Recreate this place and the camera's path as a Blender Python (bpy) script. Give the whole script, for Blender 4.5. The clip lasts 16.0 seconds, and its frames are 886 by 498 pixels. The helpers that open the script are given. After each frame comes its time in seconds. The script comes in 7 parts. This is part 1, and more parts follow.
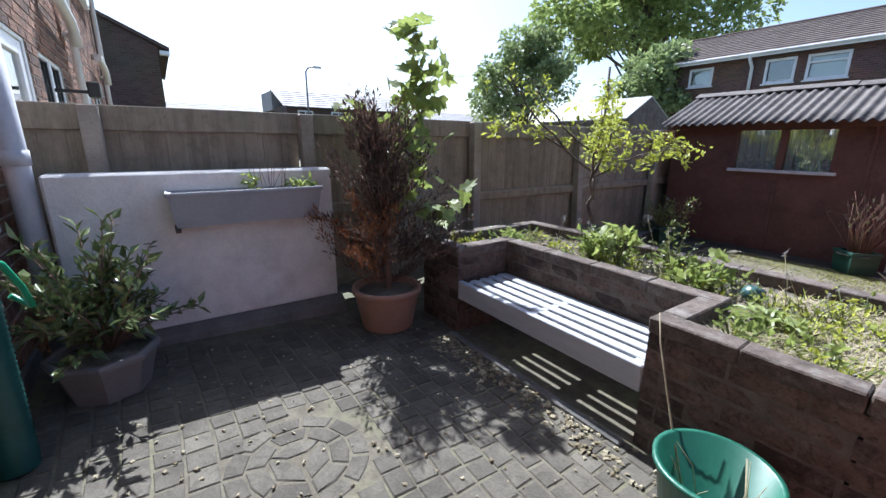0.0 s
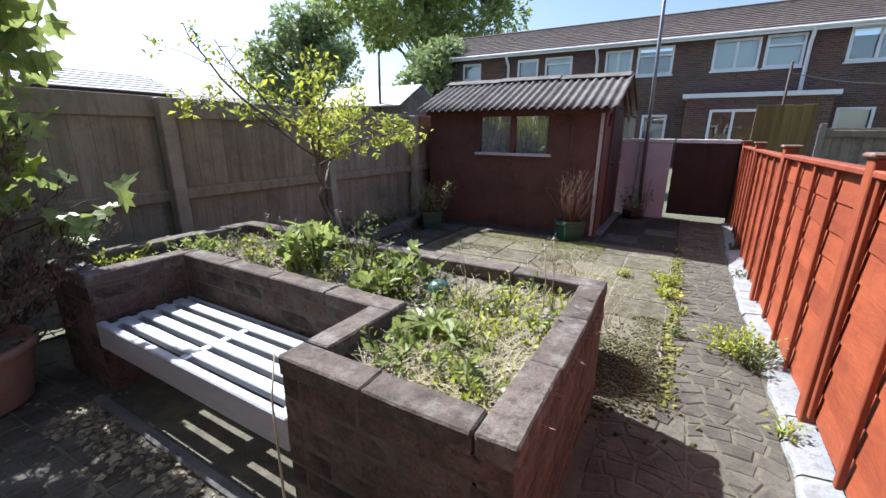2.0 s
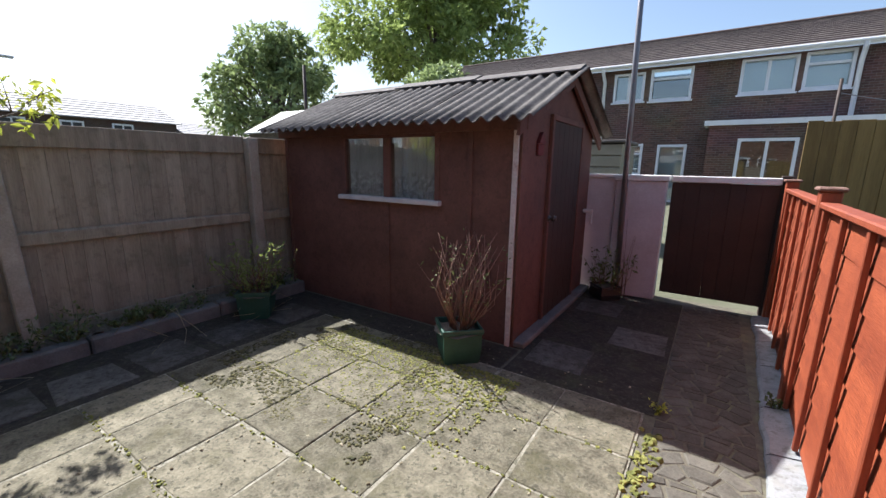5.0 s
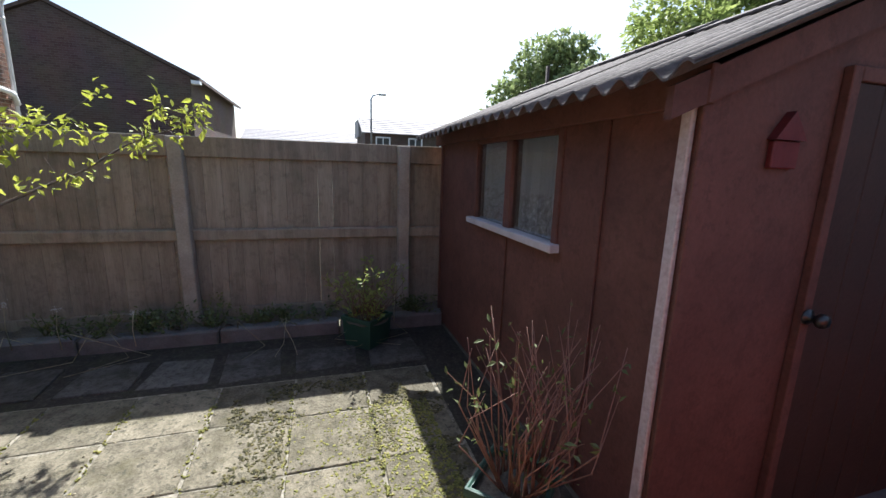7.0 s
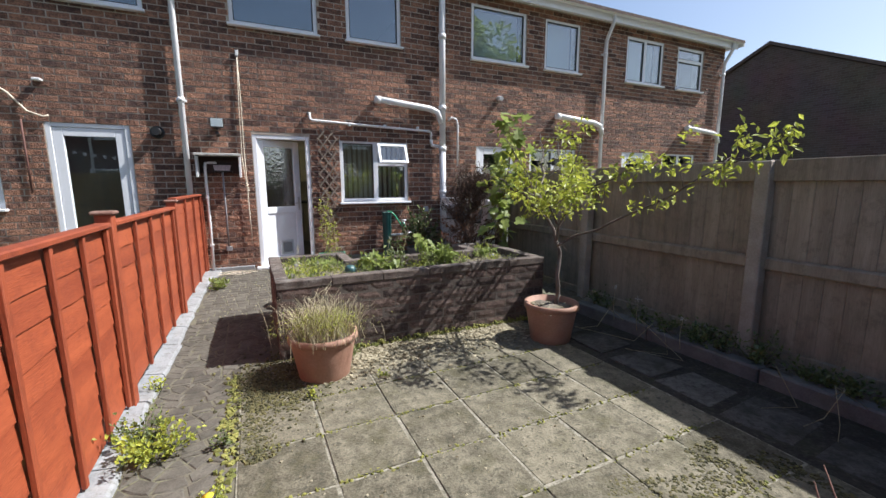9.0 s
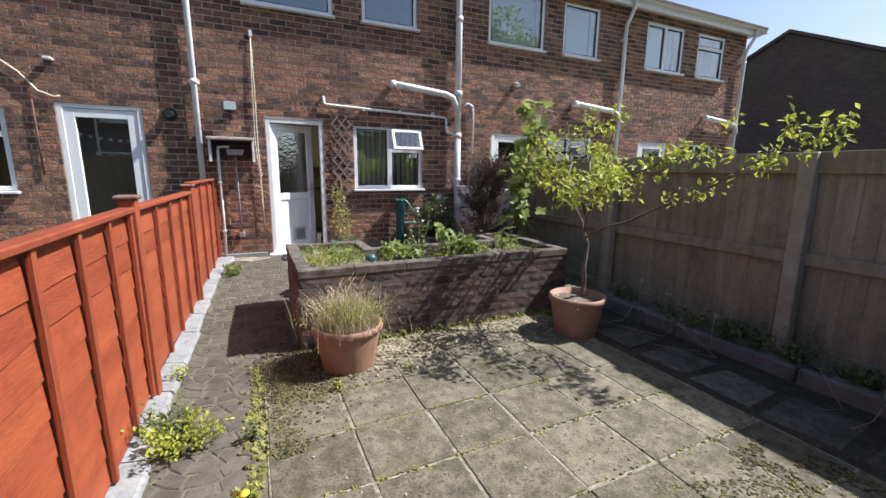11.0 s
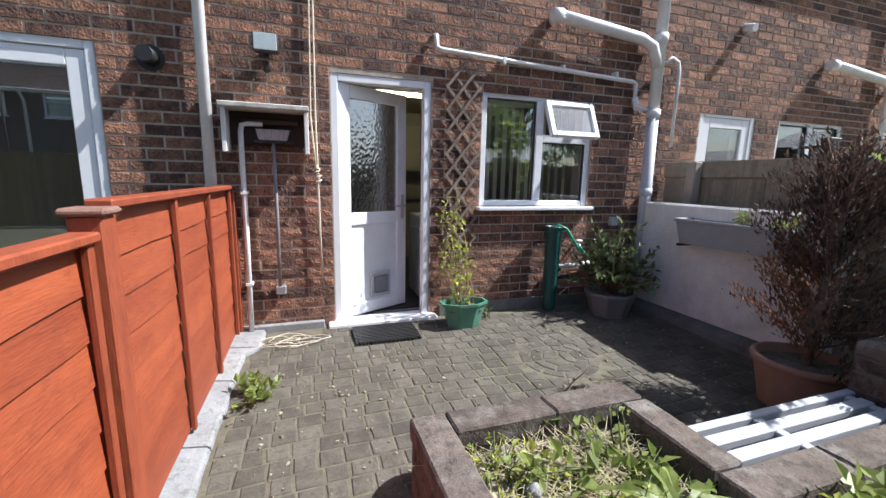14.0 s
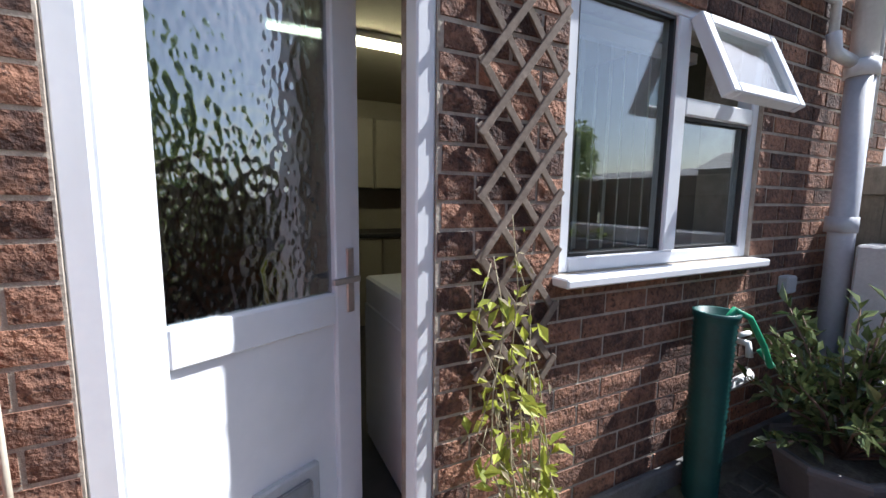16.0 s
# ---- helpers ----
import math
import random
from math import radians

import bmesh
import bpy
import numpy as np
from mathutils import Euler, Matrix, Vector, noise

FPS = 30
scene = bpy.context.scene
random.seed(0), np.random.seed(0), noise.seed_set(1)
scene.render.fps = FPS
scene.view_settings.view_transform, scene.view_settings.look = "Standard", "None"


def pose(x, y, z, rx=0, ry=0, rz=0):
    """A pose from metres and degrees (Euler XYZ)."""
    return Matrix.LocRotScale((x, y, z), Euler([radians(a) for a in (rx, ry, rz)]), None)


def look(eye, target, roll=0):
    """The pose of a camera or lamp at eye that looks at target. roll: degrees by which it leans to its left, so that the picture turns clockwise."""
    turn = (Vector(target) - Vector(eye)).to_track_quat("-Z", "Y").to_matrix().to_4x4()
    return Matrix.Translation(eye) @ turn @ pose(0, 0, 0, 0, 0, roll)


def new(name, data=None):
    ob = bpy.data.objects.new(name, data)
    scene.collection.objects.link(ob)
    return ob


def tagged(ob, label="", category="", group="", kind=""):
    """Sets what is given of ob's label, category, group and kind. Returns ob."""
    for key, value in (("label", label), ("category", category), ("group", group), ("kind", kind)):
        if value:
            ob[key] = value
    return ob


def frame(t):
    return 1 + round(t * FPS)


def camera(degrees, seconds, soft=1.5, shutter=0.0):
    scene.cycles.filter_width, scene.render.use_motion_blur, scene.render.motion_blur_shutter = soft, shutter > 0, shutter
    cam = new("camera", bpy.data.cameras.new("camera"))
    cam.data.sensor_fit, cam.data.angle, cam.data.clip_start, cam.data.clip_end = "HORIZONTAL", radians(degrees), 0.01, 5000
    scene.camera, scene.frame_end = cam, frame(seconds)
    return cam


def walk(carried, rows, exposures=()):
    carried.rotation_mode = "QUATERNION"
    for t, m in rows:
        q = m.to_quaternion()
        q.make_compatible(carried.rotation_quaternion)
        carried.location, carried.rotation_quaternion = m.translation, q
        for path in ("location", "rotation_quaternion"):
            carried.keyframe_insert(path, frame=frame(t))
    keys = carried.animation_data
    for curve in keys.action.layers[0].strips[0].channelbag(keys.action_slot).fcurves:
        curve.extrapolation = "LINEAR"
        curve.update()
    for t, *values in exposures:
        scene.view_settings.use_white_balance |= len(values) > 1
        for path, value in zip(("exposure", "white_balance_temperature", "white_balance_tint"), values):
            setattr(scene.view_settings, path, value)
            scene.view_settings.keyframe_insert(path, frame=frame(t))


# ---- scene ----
cam = camera(95.1, 16.0)
# ---- path ----
PATH = [
    (0, (-0.454, 0.736, 1.347), (-2.048, 1.832, 0.84), 0.5),
    (0.5, (-0.434, 0.719, 1.343), (-2.225, 1.453, 0.839), 0.7),
    (1, (-0.405, 0.777, 1.334), (-2.116, 1.695, 0.857), 0.6),
    (1.5, (-0.365, 1.135, 1.329), (-1.783, 2.437, 0.783), 0.7),
    (2, (-0.275, 1.649, 1.302), (-1.235, 3.316, 0.754), 0.5),
    (2.5, (-0.152, 2.183, 1.287), (-0.877, 3.956, 0.713), 0.8),
    (3, (-0.1, 2.708, 1.296), (-0.747, 4.506, 0.704), 0.7),
    (3.2, (-0.034, 2.913, 1.318), (-0.684, 4.704, 0.709), 0.3),
    (3.5, (-0.147, 3.315, 1.32), (-0.819, 5.111, 0.753), 0.9),
    (3.7, (-0.151, 3.51, 1.321), (-0.893, 5.288, 0.783), 0.8),
    (5.8, (0.006, 5.304, 1.359), (-1.159, 6.9, 1.045), 1.1),
    (6, (-0.029, 5.506, 1.373), (-1.227, 7.082, 1.089), 1.0),
    (6.5, (-0.09, 5.877, 1.336), (-1.658, 7.069, 0.989), 1.1),
    (7, (-0.236, 6.179, 1.376), (-2.112, 6.749, 0.984), 1.7),
    (7.5, (-0.511, 6.36, 1.397), (-2.449, 5.999, 1.06), 0.6),
    (8, (-0.428, 6.432, 1.38), (-2.031, 5.267, 1.105), 0.9),
    (8.5, (-0.362, 6.68, 1.355), (-1.486, 5.053, 1.054), 0.1),
    (9, (-0.379, 6.884, 1.394), (-1.216, 5.095, 1.077), -0.2),
    (11.5, (-0.233, 6.563, 1.39), (-1.045, 4.775, 1.014), 0.9),
    (12, (-0.231, 6.012, 1.347), (-0.946, 4.176, 1.006), 0.9),
    (12.5, (-0.197, 5.411, 1.352), (-0.909, 3.57, 1.029), 0.7),
    (13, (-0.221, 4.754, 1.324), (-0.972, 2.938, 0.953), 0.8),
    (13.5, (-0.209, 4.098, 1.349), (-0.892, 2.258, 0.963), 1.3),
    (14, (-0.217, 3.42, 1.346), (-0.859, 1.557, 1.003), 1.2),
    (14.5, (-0.252, 2.772, 1.312), (-0.847, 0.886, 1.009), 1.1),
    (15, (-0.414, 2.196, 1.314), (-1.16, 0.359, 1.053), 1.1),
    (15.5, (-0.549, 1.574, 1.335), (-1.393, -0.219, 1.071), 0.8),
    (16, (-0.756, 1.046, 1.355), (-1.653, -0.725, 1.111), 0.7),
]
EXPOSURES = [(0, 1.27, 5650, 11), (2.0, 1.22, 5900, 11), (3.5, 1.04, 6050, 11), (6, 1.30, 6200, 11), (7.5, 1.28, 6150, 11), (9, 0.86, 6200, 11), (13.5, 0.97, 6100, 11), (16, 1.02, 5950, 11)]
walk(cam, [(t, look(eye, target, roll)) for t, eye, target, roll in PATH], EXPOSURES)

# ---- world ----
SUN_TO = Vector((-0.83, 0.215, 1.0)).normalized()
world = bpy.data.worlds.new("sky_world")
scene.world = world
world.use_nodes = True
wn = world.node_tree
sky = wn.nodes.new("ShaderNodeTexSky")
sky.sky_type = 'NISHITA'
sky.sun_disc = False
sky.sun_elevation = math.asin(SUN_TO.z)
sky.sun_rotation = math.atan2(SUN_TO.x, SUN_TO.y)
sky.dust_density = 1.8
wn.links.new(sky.outputs[0], wn.nodes["Background"].inputs[0])
wn.nodes["Background"].inputs[1].default_value = 0.085
sun = new("sun", bpy.data.lights.new("sun", 'SUN'))
sun.data.energy = 5.0
sun.data.angle = radians(0.6)
sun.data.color = (1.0, 0.97, 0.92)
sun.matrix_world = look(SUN_TO * 30, (0, 0, 0))


# ---- materials ----
def material(name, dark, light, scale=6.0, rough=0.85, bump=0.3, fine=60.0, metal=0.0, rnd=0.0, stain=None, stain_scale=1.2,
             stain_amount=0.5, stretch=(1, 1, 1), island=False, sub=0.0, spec=0.5, speck=None, speck_scale=26.0, speck_amount=0.7, depth=0.01):
    """A surface whose colour runs between two tones at two scales, with relief and stains."""
    m = bpy.data.materials.new(name)
    m.use_nodes = True
    nt = m.node_tree
    b = nt.nodes["Principled BSDF"]
    co = nt.nodes.new("ShaderNodeTexCoord")
    mp = nt.nodes.new("ShaderNodeMapping")
    geo = nt.nodes.new("ShaderNodeNewGeometry")
    mp.inputs["Scale"].default_value = stretch
    nt.links.new(geo.outputs["Position"], mp.inputs["Vector"])
    n1 = nt.nodes.new("ShaderNodeTexNoise")
    n1.inputs["Scale"].default_value = scale
    n1.inputs["Detail"].default_value = 6
    n1.inputs["Roughness"].default_value = 0.65
    n2 = nt.nodes.new("ShaderNodeTexNoise")
    n2.inputs["Scale"].default_value = fine
    n2.inputs["Detail"].default_value = 4
    for n in (n1, n2):
        nt.links.new(mp.outputs[0], n.inputs["Vector"])
    add = nt.nodes.new("ShaderNodeMath")
    add.operation = 'MULTIPLY_ADD'
    nt.links.new(n2.outputs[0], add.inputs[0])
    add.inputs[1].default_value = 0.45
    nt.links.new(n1.outputs[0], add.inputs[2])
    ramp = nt.nodes.new("ShaderNodeMapRange")
    ramp.inputs[1].default_value = 0.5
    ramp.inputs[2].default_value = 0.98
    last = add.outputs[0]
    if rnd:
        rn = nt.nodes.new("ShaderNodeMath")
        rn.operation = 'MULTIPLY_ADD'
        if island:
            nt.links.new(geo.outputs["Random Per Island"], rn.inputs[0])
        else:
            oi = nt.nodes.new("ShaderNodeObjectInfo")
            nt.links.new(oi.outputs["Random"], rn.inputs[0])
        rn.inputs[1].default_value = rnd
        sh = nt.nodes.new("ShaderNodeMath")
        sh.operation = 'SUBTRACT'
        nt.links.new(last, sh.inputs[0])
        sh.inputs[1].default_value = rnd * 0.5
        nt.links.new(sh.outputs[0], rn.inputs[2])
        last = rn.outputs[0]
    nt.links.new(last, ramp.inputs[0])
    mix = nt.nodes.new("ShaderNodeMix")
    mix.data_type = 'RGBA'
    mix.inputs[6].default_value = (*dark, 1)
    mix.inputs[7].default_value = (*light, 1)
    nt.links.new(ramp.outputs[0], mix.inputs[0])
    out = mix.outputs[2]
    if stain:
        n3 = nt.nodes.new("ShaderNodeTexNoise")
        n3.inputs["Scale"].default_value = stain_scale
        n3.inputs["Detail"].default_value = 8
        n3.inputs["Roughness"].default_value = 0.7
        nt.links.new(geo.outputs["Position"], n3.inputs["Vector"])
        r3 = nt.nodes.new("ShaderNodeMapRange")
        r3.inputs[1].default_value = 0.5
        r3.inputs[2].default_value = 0.68
        r3.inputs[4].default_value = stain_amount
        nt.links.new(n3.outputs[0], r3.inputs[0])
        mx = nt.nodes.new("ShaderNodeMix")
        mx.data_type = 'RGBA'
        nt.links.new(r3.outputs[0], mx.inputs[0])
        nt.links.new(out, mx.inputs[6])
        mx.inputs[7].default_value = (*stain, 1)
        out = mx.outputs[2]
    if speck:
        n4 = nt.nodes.new("ShaderNodeTexNoise")
        n4.inputs["Scale"].default_value = speck_scale
        n4.inputs["Detail"].default_value = 5
        n4.inputs["Roughness"].default_value = 0.75
        nt.links.new(geo.outputs["Position"], n4.inputs["Vector"])
        r4 = nt.nodes.new("ShaderNodeMapRange")
        r4.inputs[1].default_value = 0.52
        r4.inputs[2].default_value = 0.62
        r4.inputs[4].default_value = speck_amount
        nt.links.new(n4.outputs[0], r4.inputs[0])
        m4 = nt.nodes.new("ShaderNodeMix")
        m4.data_type = 'RGBA'
        nt.links.new(r4.outputs[0], m4.inputs[0])
        nt.links.new(out, m4.inputs[6])
        m4.inputs[7].default_value = (*speck, 1)
        out = m4.outputs[2]
    nt.links.new(out, b.inputs["Base Color"])
    b.inputs["Roughness"].default_value = rough
    b.inputs["Metallic"].default_value = metal
    b.inputs["Specular IOR Level"].default_value = spec
    if bump:
        bp = nt.nodes.new("ShaderNodeBump")
        bp.inputs["Strength"].default_value = bump
        bp.inputs["Distance"].default_value = depth
        nt.links.new(add.outputs[0], bp.inputs["Height"])
        nt.links.new(bp.outputs[0], b.inputs["Normal"])
    if sub:
        tr = nt.nodes.new("ShaderNodeBsdfTranslucent")
        nt.links.new(out, tr.inputs[0])
        ms = nt.nodes.new("ShaderNodeMixShader")
        ms.inputs[0].default_value = sub
        o = nt.nodes["Material Output"]
        nt.links.new(b.outputs[0], ms.inputs[1])
        nt.links.new(tr.outputs[0], ms.inputs[2])
        nt.links.new(ms.outputs[0], o.inputs[0])
    return m


def glass(name, tint=(0.9, 0.95, 0.95), rough=0.0, bump=0.0, scale=30.0, base=0.2):
    """Window glass: a thin clear sheet with a mirror-like gloss; bump gives it a rippled pattern."""
    m = bpy.data.materials.new(name)
    m.use_nodes = True
    nt = m.node_tree
    nt.nodes.remove(nt.nodes["Principled BSDF"])
    g = nt.nodes.new("ShaderNodeBsdfGlossy")
    g.inputs["Roughness"].default_value = rough
    t = nt.nodes.new("ShaderNodeBsdfTransparent")
    t.inputs[0].default_value = (*tint, 1)
    lw = nt.nodes.new("ShaderNodeLayerWeight")
    lw.inputs[0].default_value = 0.5
    pw = nt.nodes.new("ShaderNodeMath")
    pw.operation = 'POWER'
    pw.inputs[1].default_value = 3.5
    fr = nt.nodes.new("ShaderNodeMath")
    fr.operation = 'MULTIPLY_ADD'
    fr.inputs[1].default_value = 0.8
    fr.inputs[2].default_value = base
    nt.links.new(lw.outputs["Facing"], pw.inputs[0])
    nt.links.new(pw.outputs[0], fr.inputs[0])
    ms = nt.nodes.new("ShaderNodeMixShader")
    if bump:
        geo = nt.nodes.new("ShaderNodeNewGeometry")
        n = nt.nodes.new("ShaderNodeTexVoronoi")
        n.inputs["Scale"].default_value = scale
        n.feature = 'SMOOTH_F1'
        mp = nt.nodes.new("ShaderNodeMapping")
        mp.inputs["Scale"].default_value = (1, 1, 0.6)
        bp = nt.nodes.new("ShaderNodeBump")
        bp.inputs["Strength"].default_value = bump
        bp.inputs["Distance"].default_value = 0.02
        nt.links.new(geo.outputs["Position"], mp.inputs[0])
        nt.links.new(mp.outputs[0], n.inputs["Vector"])
        nt.links.new(n.outputs[0], bp.inputs["Height"])
        nt.links.new(bp.outputs[0], g.inputs["Normal"])
        nt.links.new(bp.outputs[0], lw.inputs["Normal"])
    nt.links.new(fr.outputs[0], ms.inputs[0])
    nt.links.new(t.outputs[0], ms.inputs[1])
    nt.links.new(g.outputs[0], ms.inputs[2])
    nt.links.new(ms.outputs[0], nt.nodes["Material Output"].inputs[0])
    return m


BRICK = material("red_brick", (0.064, 0.033, 0.026), (0.385, 0.192, 0.118), 13, 0.9, 1.0, 60, rnd=0.40, stain=(0.075, 0.038, 0.032), stain_scale=1.1, stain_amount=0.45, speck=(0.035, 0.02, 0.018), speck_scale=42, speck_amount=0.8, depth=0.028)
BRICKS = material("red_brick_far", (0.064, 0.033, 0.026), (0.385, 0.192, 0.118), 13, 0.9, 1.0, 60, rnd=0.40, island=True, stain=(0.075, 0.038, 0.032), stain_scale=1.1, stain_amount=0.45, speck=(0.035, 0.02, 0.018), speck_scale=42, speck_amount=0.8, depth=0.028)
MORTAR = material("mortar", (0.29, 0.24, 0.195), (0.56, 0.495, 0.41), 12, 0.95, 0.6, 120)
GBRICK = material("garden_brick", (0.040, 0.027, 0.023), (0.150, 0.100, 0.080), 13, 0.95, 0.9, 90, rnd=0.4, stain=(0.20, 0.19, 0.17), stain_scale=13, stain_amount=0.22, speck=(0.022, 0.016, 0.014), speck_scale=34, speck_amount=0.6)
GMORTAR = material("garden_mortar", (0.072, 0.059, 0.050), (0.149, 0.126, 0.104), 14, 0.95, 0.5, 120)
COPING = material("coping_block", (0.058, 0.043, 0.035), (0.157, 0.124, 0.104), 10, 0.95, 0.8, 140, rnd=0.2, stain=(0.26, 0.245, 0.22), stain_scale=9, stain_amount=0.6, speck=(0.035, 0.03, 0.026), speck_scale=30, speck_amount=0.6)
ROOFTILE = material("brown_roof_tile", (0.063, 0.041, 0.036), (0.144, 0.099, 0.081), 4, 0.85, 0.3, 40, rnd=0.25, island=True)
GREYTILE = material("grey_roof_tile", (0.25, 0.24, 0.24), (0.42, 0.40, 0.40), 4, 0.8, 0.2, 30, rnd=0.2, island=True)
UPVC = material("white_upvc", (0.74, 0.76, 0.80), (0.82, 0.83, 0.85), 2, 0.35, 0.02, 40, stain=(0.60, 0.60, 0.58), stain_scale=5, stain_amount=0.2)
WHITEPAINT = material("white_masonry_paint", (0.616, 0.597, 0.592), (0.838, 0.820, 0.813), 4, 0.85, 0.5, 70, stain=(0.42, 0.40, 0.38), stain_scale=3, stain_amount=0.5)
PINKPAINT = material("pale_pink_paint", (0.46, 0.42, 0.45), (0.62, 0.58, 0.61), 4, 0.85, 0.4, 60, stain=(0.40, 0.36, 0.36), stain_scale=3, stain_amount=0.4)
FENCE = material("weathered_fence", (0.205, 0.167, 0.124), (0.375, 0.315, 0.24), 3.5, 0.85, 0.4, 45, stretch=(4, 4, 0.35), rnd=0.2, stain=(0.115, 0.112, 0.075), stain_scale=1.3, stain_amount=0.55, speck=(0.10, 0.083, 0.06), speck_scale=12, speck_amount=0.3)
FPOST = material("weathered_post", (0.264, 0.222, 0.180), (0.420, 0.372, 0.312), 5, 0.9, 0.3, 80, stain=(0.22, 0.2, 0.18), stain_scale=3, stain_amount=0.4)
NEWFENCE = material("yellow_fence", (0.16, 0.105, 0.032), (0.29, 0.205, 0.07), 4, 0.8, 0.3, 40, stretch=(4, 4, 0.3), rnd=0.3)
RED = material("terracotta_red_stain", (0.205, 0.040, 0.015), (0.345, 0.080, 0.029), 3, 0.6, 0.35, 40, stretch=(4, 0.5, 4), rnd=0.22, stain=(0.18, 0.036, 0.016), stain_scale=4, stain_amount=0.35, speck=(0.13, 0.025, 0.012), speck_scale=11, speck_amount=0.3)
REDPOST = material("red_stained_post", (0.19, 0.038, 0.015), (0.32, 0.072, 0.027), 3, 0.6, 0.3, 40, stretch=(4, 4, 0.5), rnd=0.18, speck=(0.12, 0.024, 0.012), speck_scale=9, speck_amount=0.3)
POSTCAP = material("weathered_cap", (0.13, 0.06, 0.042), (0.26, 0.15, 0.115), 8, 0.85, 0.4, 60, stain=(0.22, 0.18, 0.15), stain_scale=9, stain_amount=0.5)
SHED = material("maroon_shed_paint", (0.100, 0.043, 0.033), (0.165, 0.073, 0.056), 3, 0.75, 0.4, 60, stain=(0.055, 0.024, 0.02), stain_scale=2.5, stain_amount=0.55, speck=(0.05, 0.02, 0.017), speck_scale=16, speck_amount=0.35)
SHEDDOOR = material("dark_shed_door", (0.028, 0.016, 0.012), (0.052, 0.028, 0.021), 3, 0.7, 0.3, 60)
CORRUG = material("corrugated_sheet", (0.07, 0.06, 0.055), (0.17, 0.15, 0.14), 5, 0.9, 0.4, 60, stain=(0.23, 0.21, 0.19), stain_scale=4, stain_amount=0.5, speck=(0.04, 0.036, 0.03), speck_scale=16, speck_amount=0.6)
SLAB = material("paving_slab", (0.058, 0.051, 0.033), (0.26, 0.232, 0.165), 13, 0.94, 1.1, 80, rnd=0.2, stain=(0.072, 0.066, 0.032), stain_scale=4.0, stain_amount=0.8, speck=(0.042, 0.040, 0.026), speck_scale=26, speck_amount=0.8)
SETT = material("moulded_sett", (0.056, 0.049, 0.039), (0.132, 0.119, 0.096), 7, 0.92, 0.6, 90, rnd=0.25, stain=(0.05, 0.046, 0.034), stain_scale=2.8, stain_amount=0.6, speck=(0.05, 0.045, 0.034), speck_scale=24, speck_amount=0.55)
SETTS = material("moulded_sett_rest", (0.056, 0.049, 0.039), (0.132, 0.119, 0.096), 7, 0.92, 0.6, 90, rnd=0.25, island=True, stain=(0.05, 0.046, 0.034), stain_scale=2.8, stain_amount=0.6, speck=(0.05, 0.045, 0.034), speck_scale=24, speck_amount=0.55)
JOINT = material("sandy_joint", (0.070, 0.061, 0.043), (0.157, 0.140, 0.104), 12, 0.95, 0.5, 120, stain=(0.15, 0.16, 0.07), stain_scale=3, stain_amount=0.6)
# Dark ground tone that also takes in the shade along fence and shed.
SHADEGROUND = material("shade_darkened_ground", (0.014, 0.012, 0.009), (0.05, 0.043, 0.033), 9, 0.97, 1.0, 70, stain=(0.05, 0.055, 0.022), stain_scale=3.5, stain_amount=0.6, speck=(0.13, 0.115, 0.09), speck_scale=30, speck_amount=0.35)
# SLAB again, worn, with the shade put into a darker colour.
SHADEDSLAB = material("worn_slab_shaded", (0.045, 0.042, 0.036), (0.15, 0.14, 0.125), 11, 0.95, 1.0, 80, rnd=0.3, stain=(0.035, 0.034, 0.022), stain_scale=4.0, stain_amount=0.85, speck=(0.03, 0.028, 0.02), speck_scale=24, speck_amount=0.7)
MORTARBED = material("slab_mortar", (0.10, 0.09, 0.062), (0.40, 0.37, 0.30), 14, 0.95, 0.8, 90, stain=(0.07, 0.068, 0.03), stain_scale=4.5, stain_amount=0.95, speck=(0.05, 0.045, 0.03), speck_scale=18, speck_amount=0.7)
CONC = material("pale_concrete", (0.185, 0.19, 0.197), (0.315, 0.322, 0.33), 6, 0.92, 0.6, 90, stain=(0.26, 0.25, 0.22), stain_scale=5, stain_amount=0.6, speck=(0.13, 0.13, 0.115), speck_scale=22, speck_amount=0.65)
GREYCONC = material("grey_concrete_kerb", (0.10, 0.098, 0.095), (0.20, 0.195, 0.19), 6, 0.92, 0.7, 90, stain=(0.085, 0.09, 0.065), stain_scale=4, stain_amount=0.5)
SOIL = material("dry_soil", (0.07, 0.058, 0.044), (0.21, 0.18, 0.14), 10, 0.98, 0.9, 80, stain=(0.07, 0.06, 0.04), stain_scale=4, stain_amount=0.6)
GROUND = material("far_ground", (0.063, 0.070, 0.035), (0.140, 0.133, 0.091), 1.5, 0.95, 0.4, 20)
BLACK = material("black_plastic", (0.015, 0.015, 0.015), (0.03, 0.03, 0.03), 5, 0.45, 0.1, 60)
# Near-black stands in for the dimness of unlit rooms behind glass.
ROOMSHADE = material("room_shade", (0.05, 0.05, 0.05), (0.08, 0.08, 0.08), 2, 0.8, 0.0, 20)
GLASS = glass("window_glass")
PATTERN = glass("patterned_glass", (0.40, 0.47, 0.50), 0.05, 0.13, 52, 0.36)


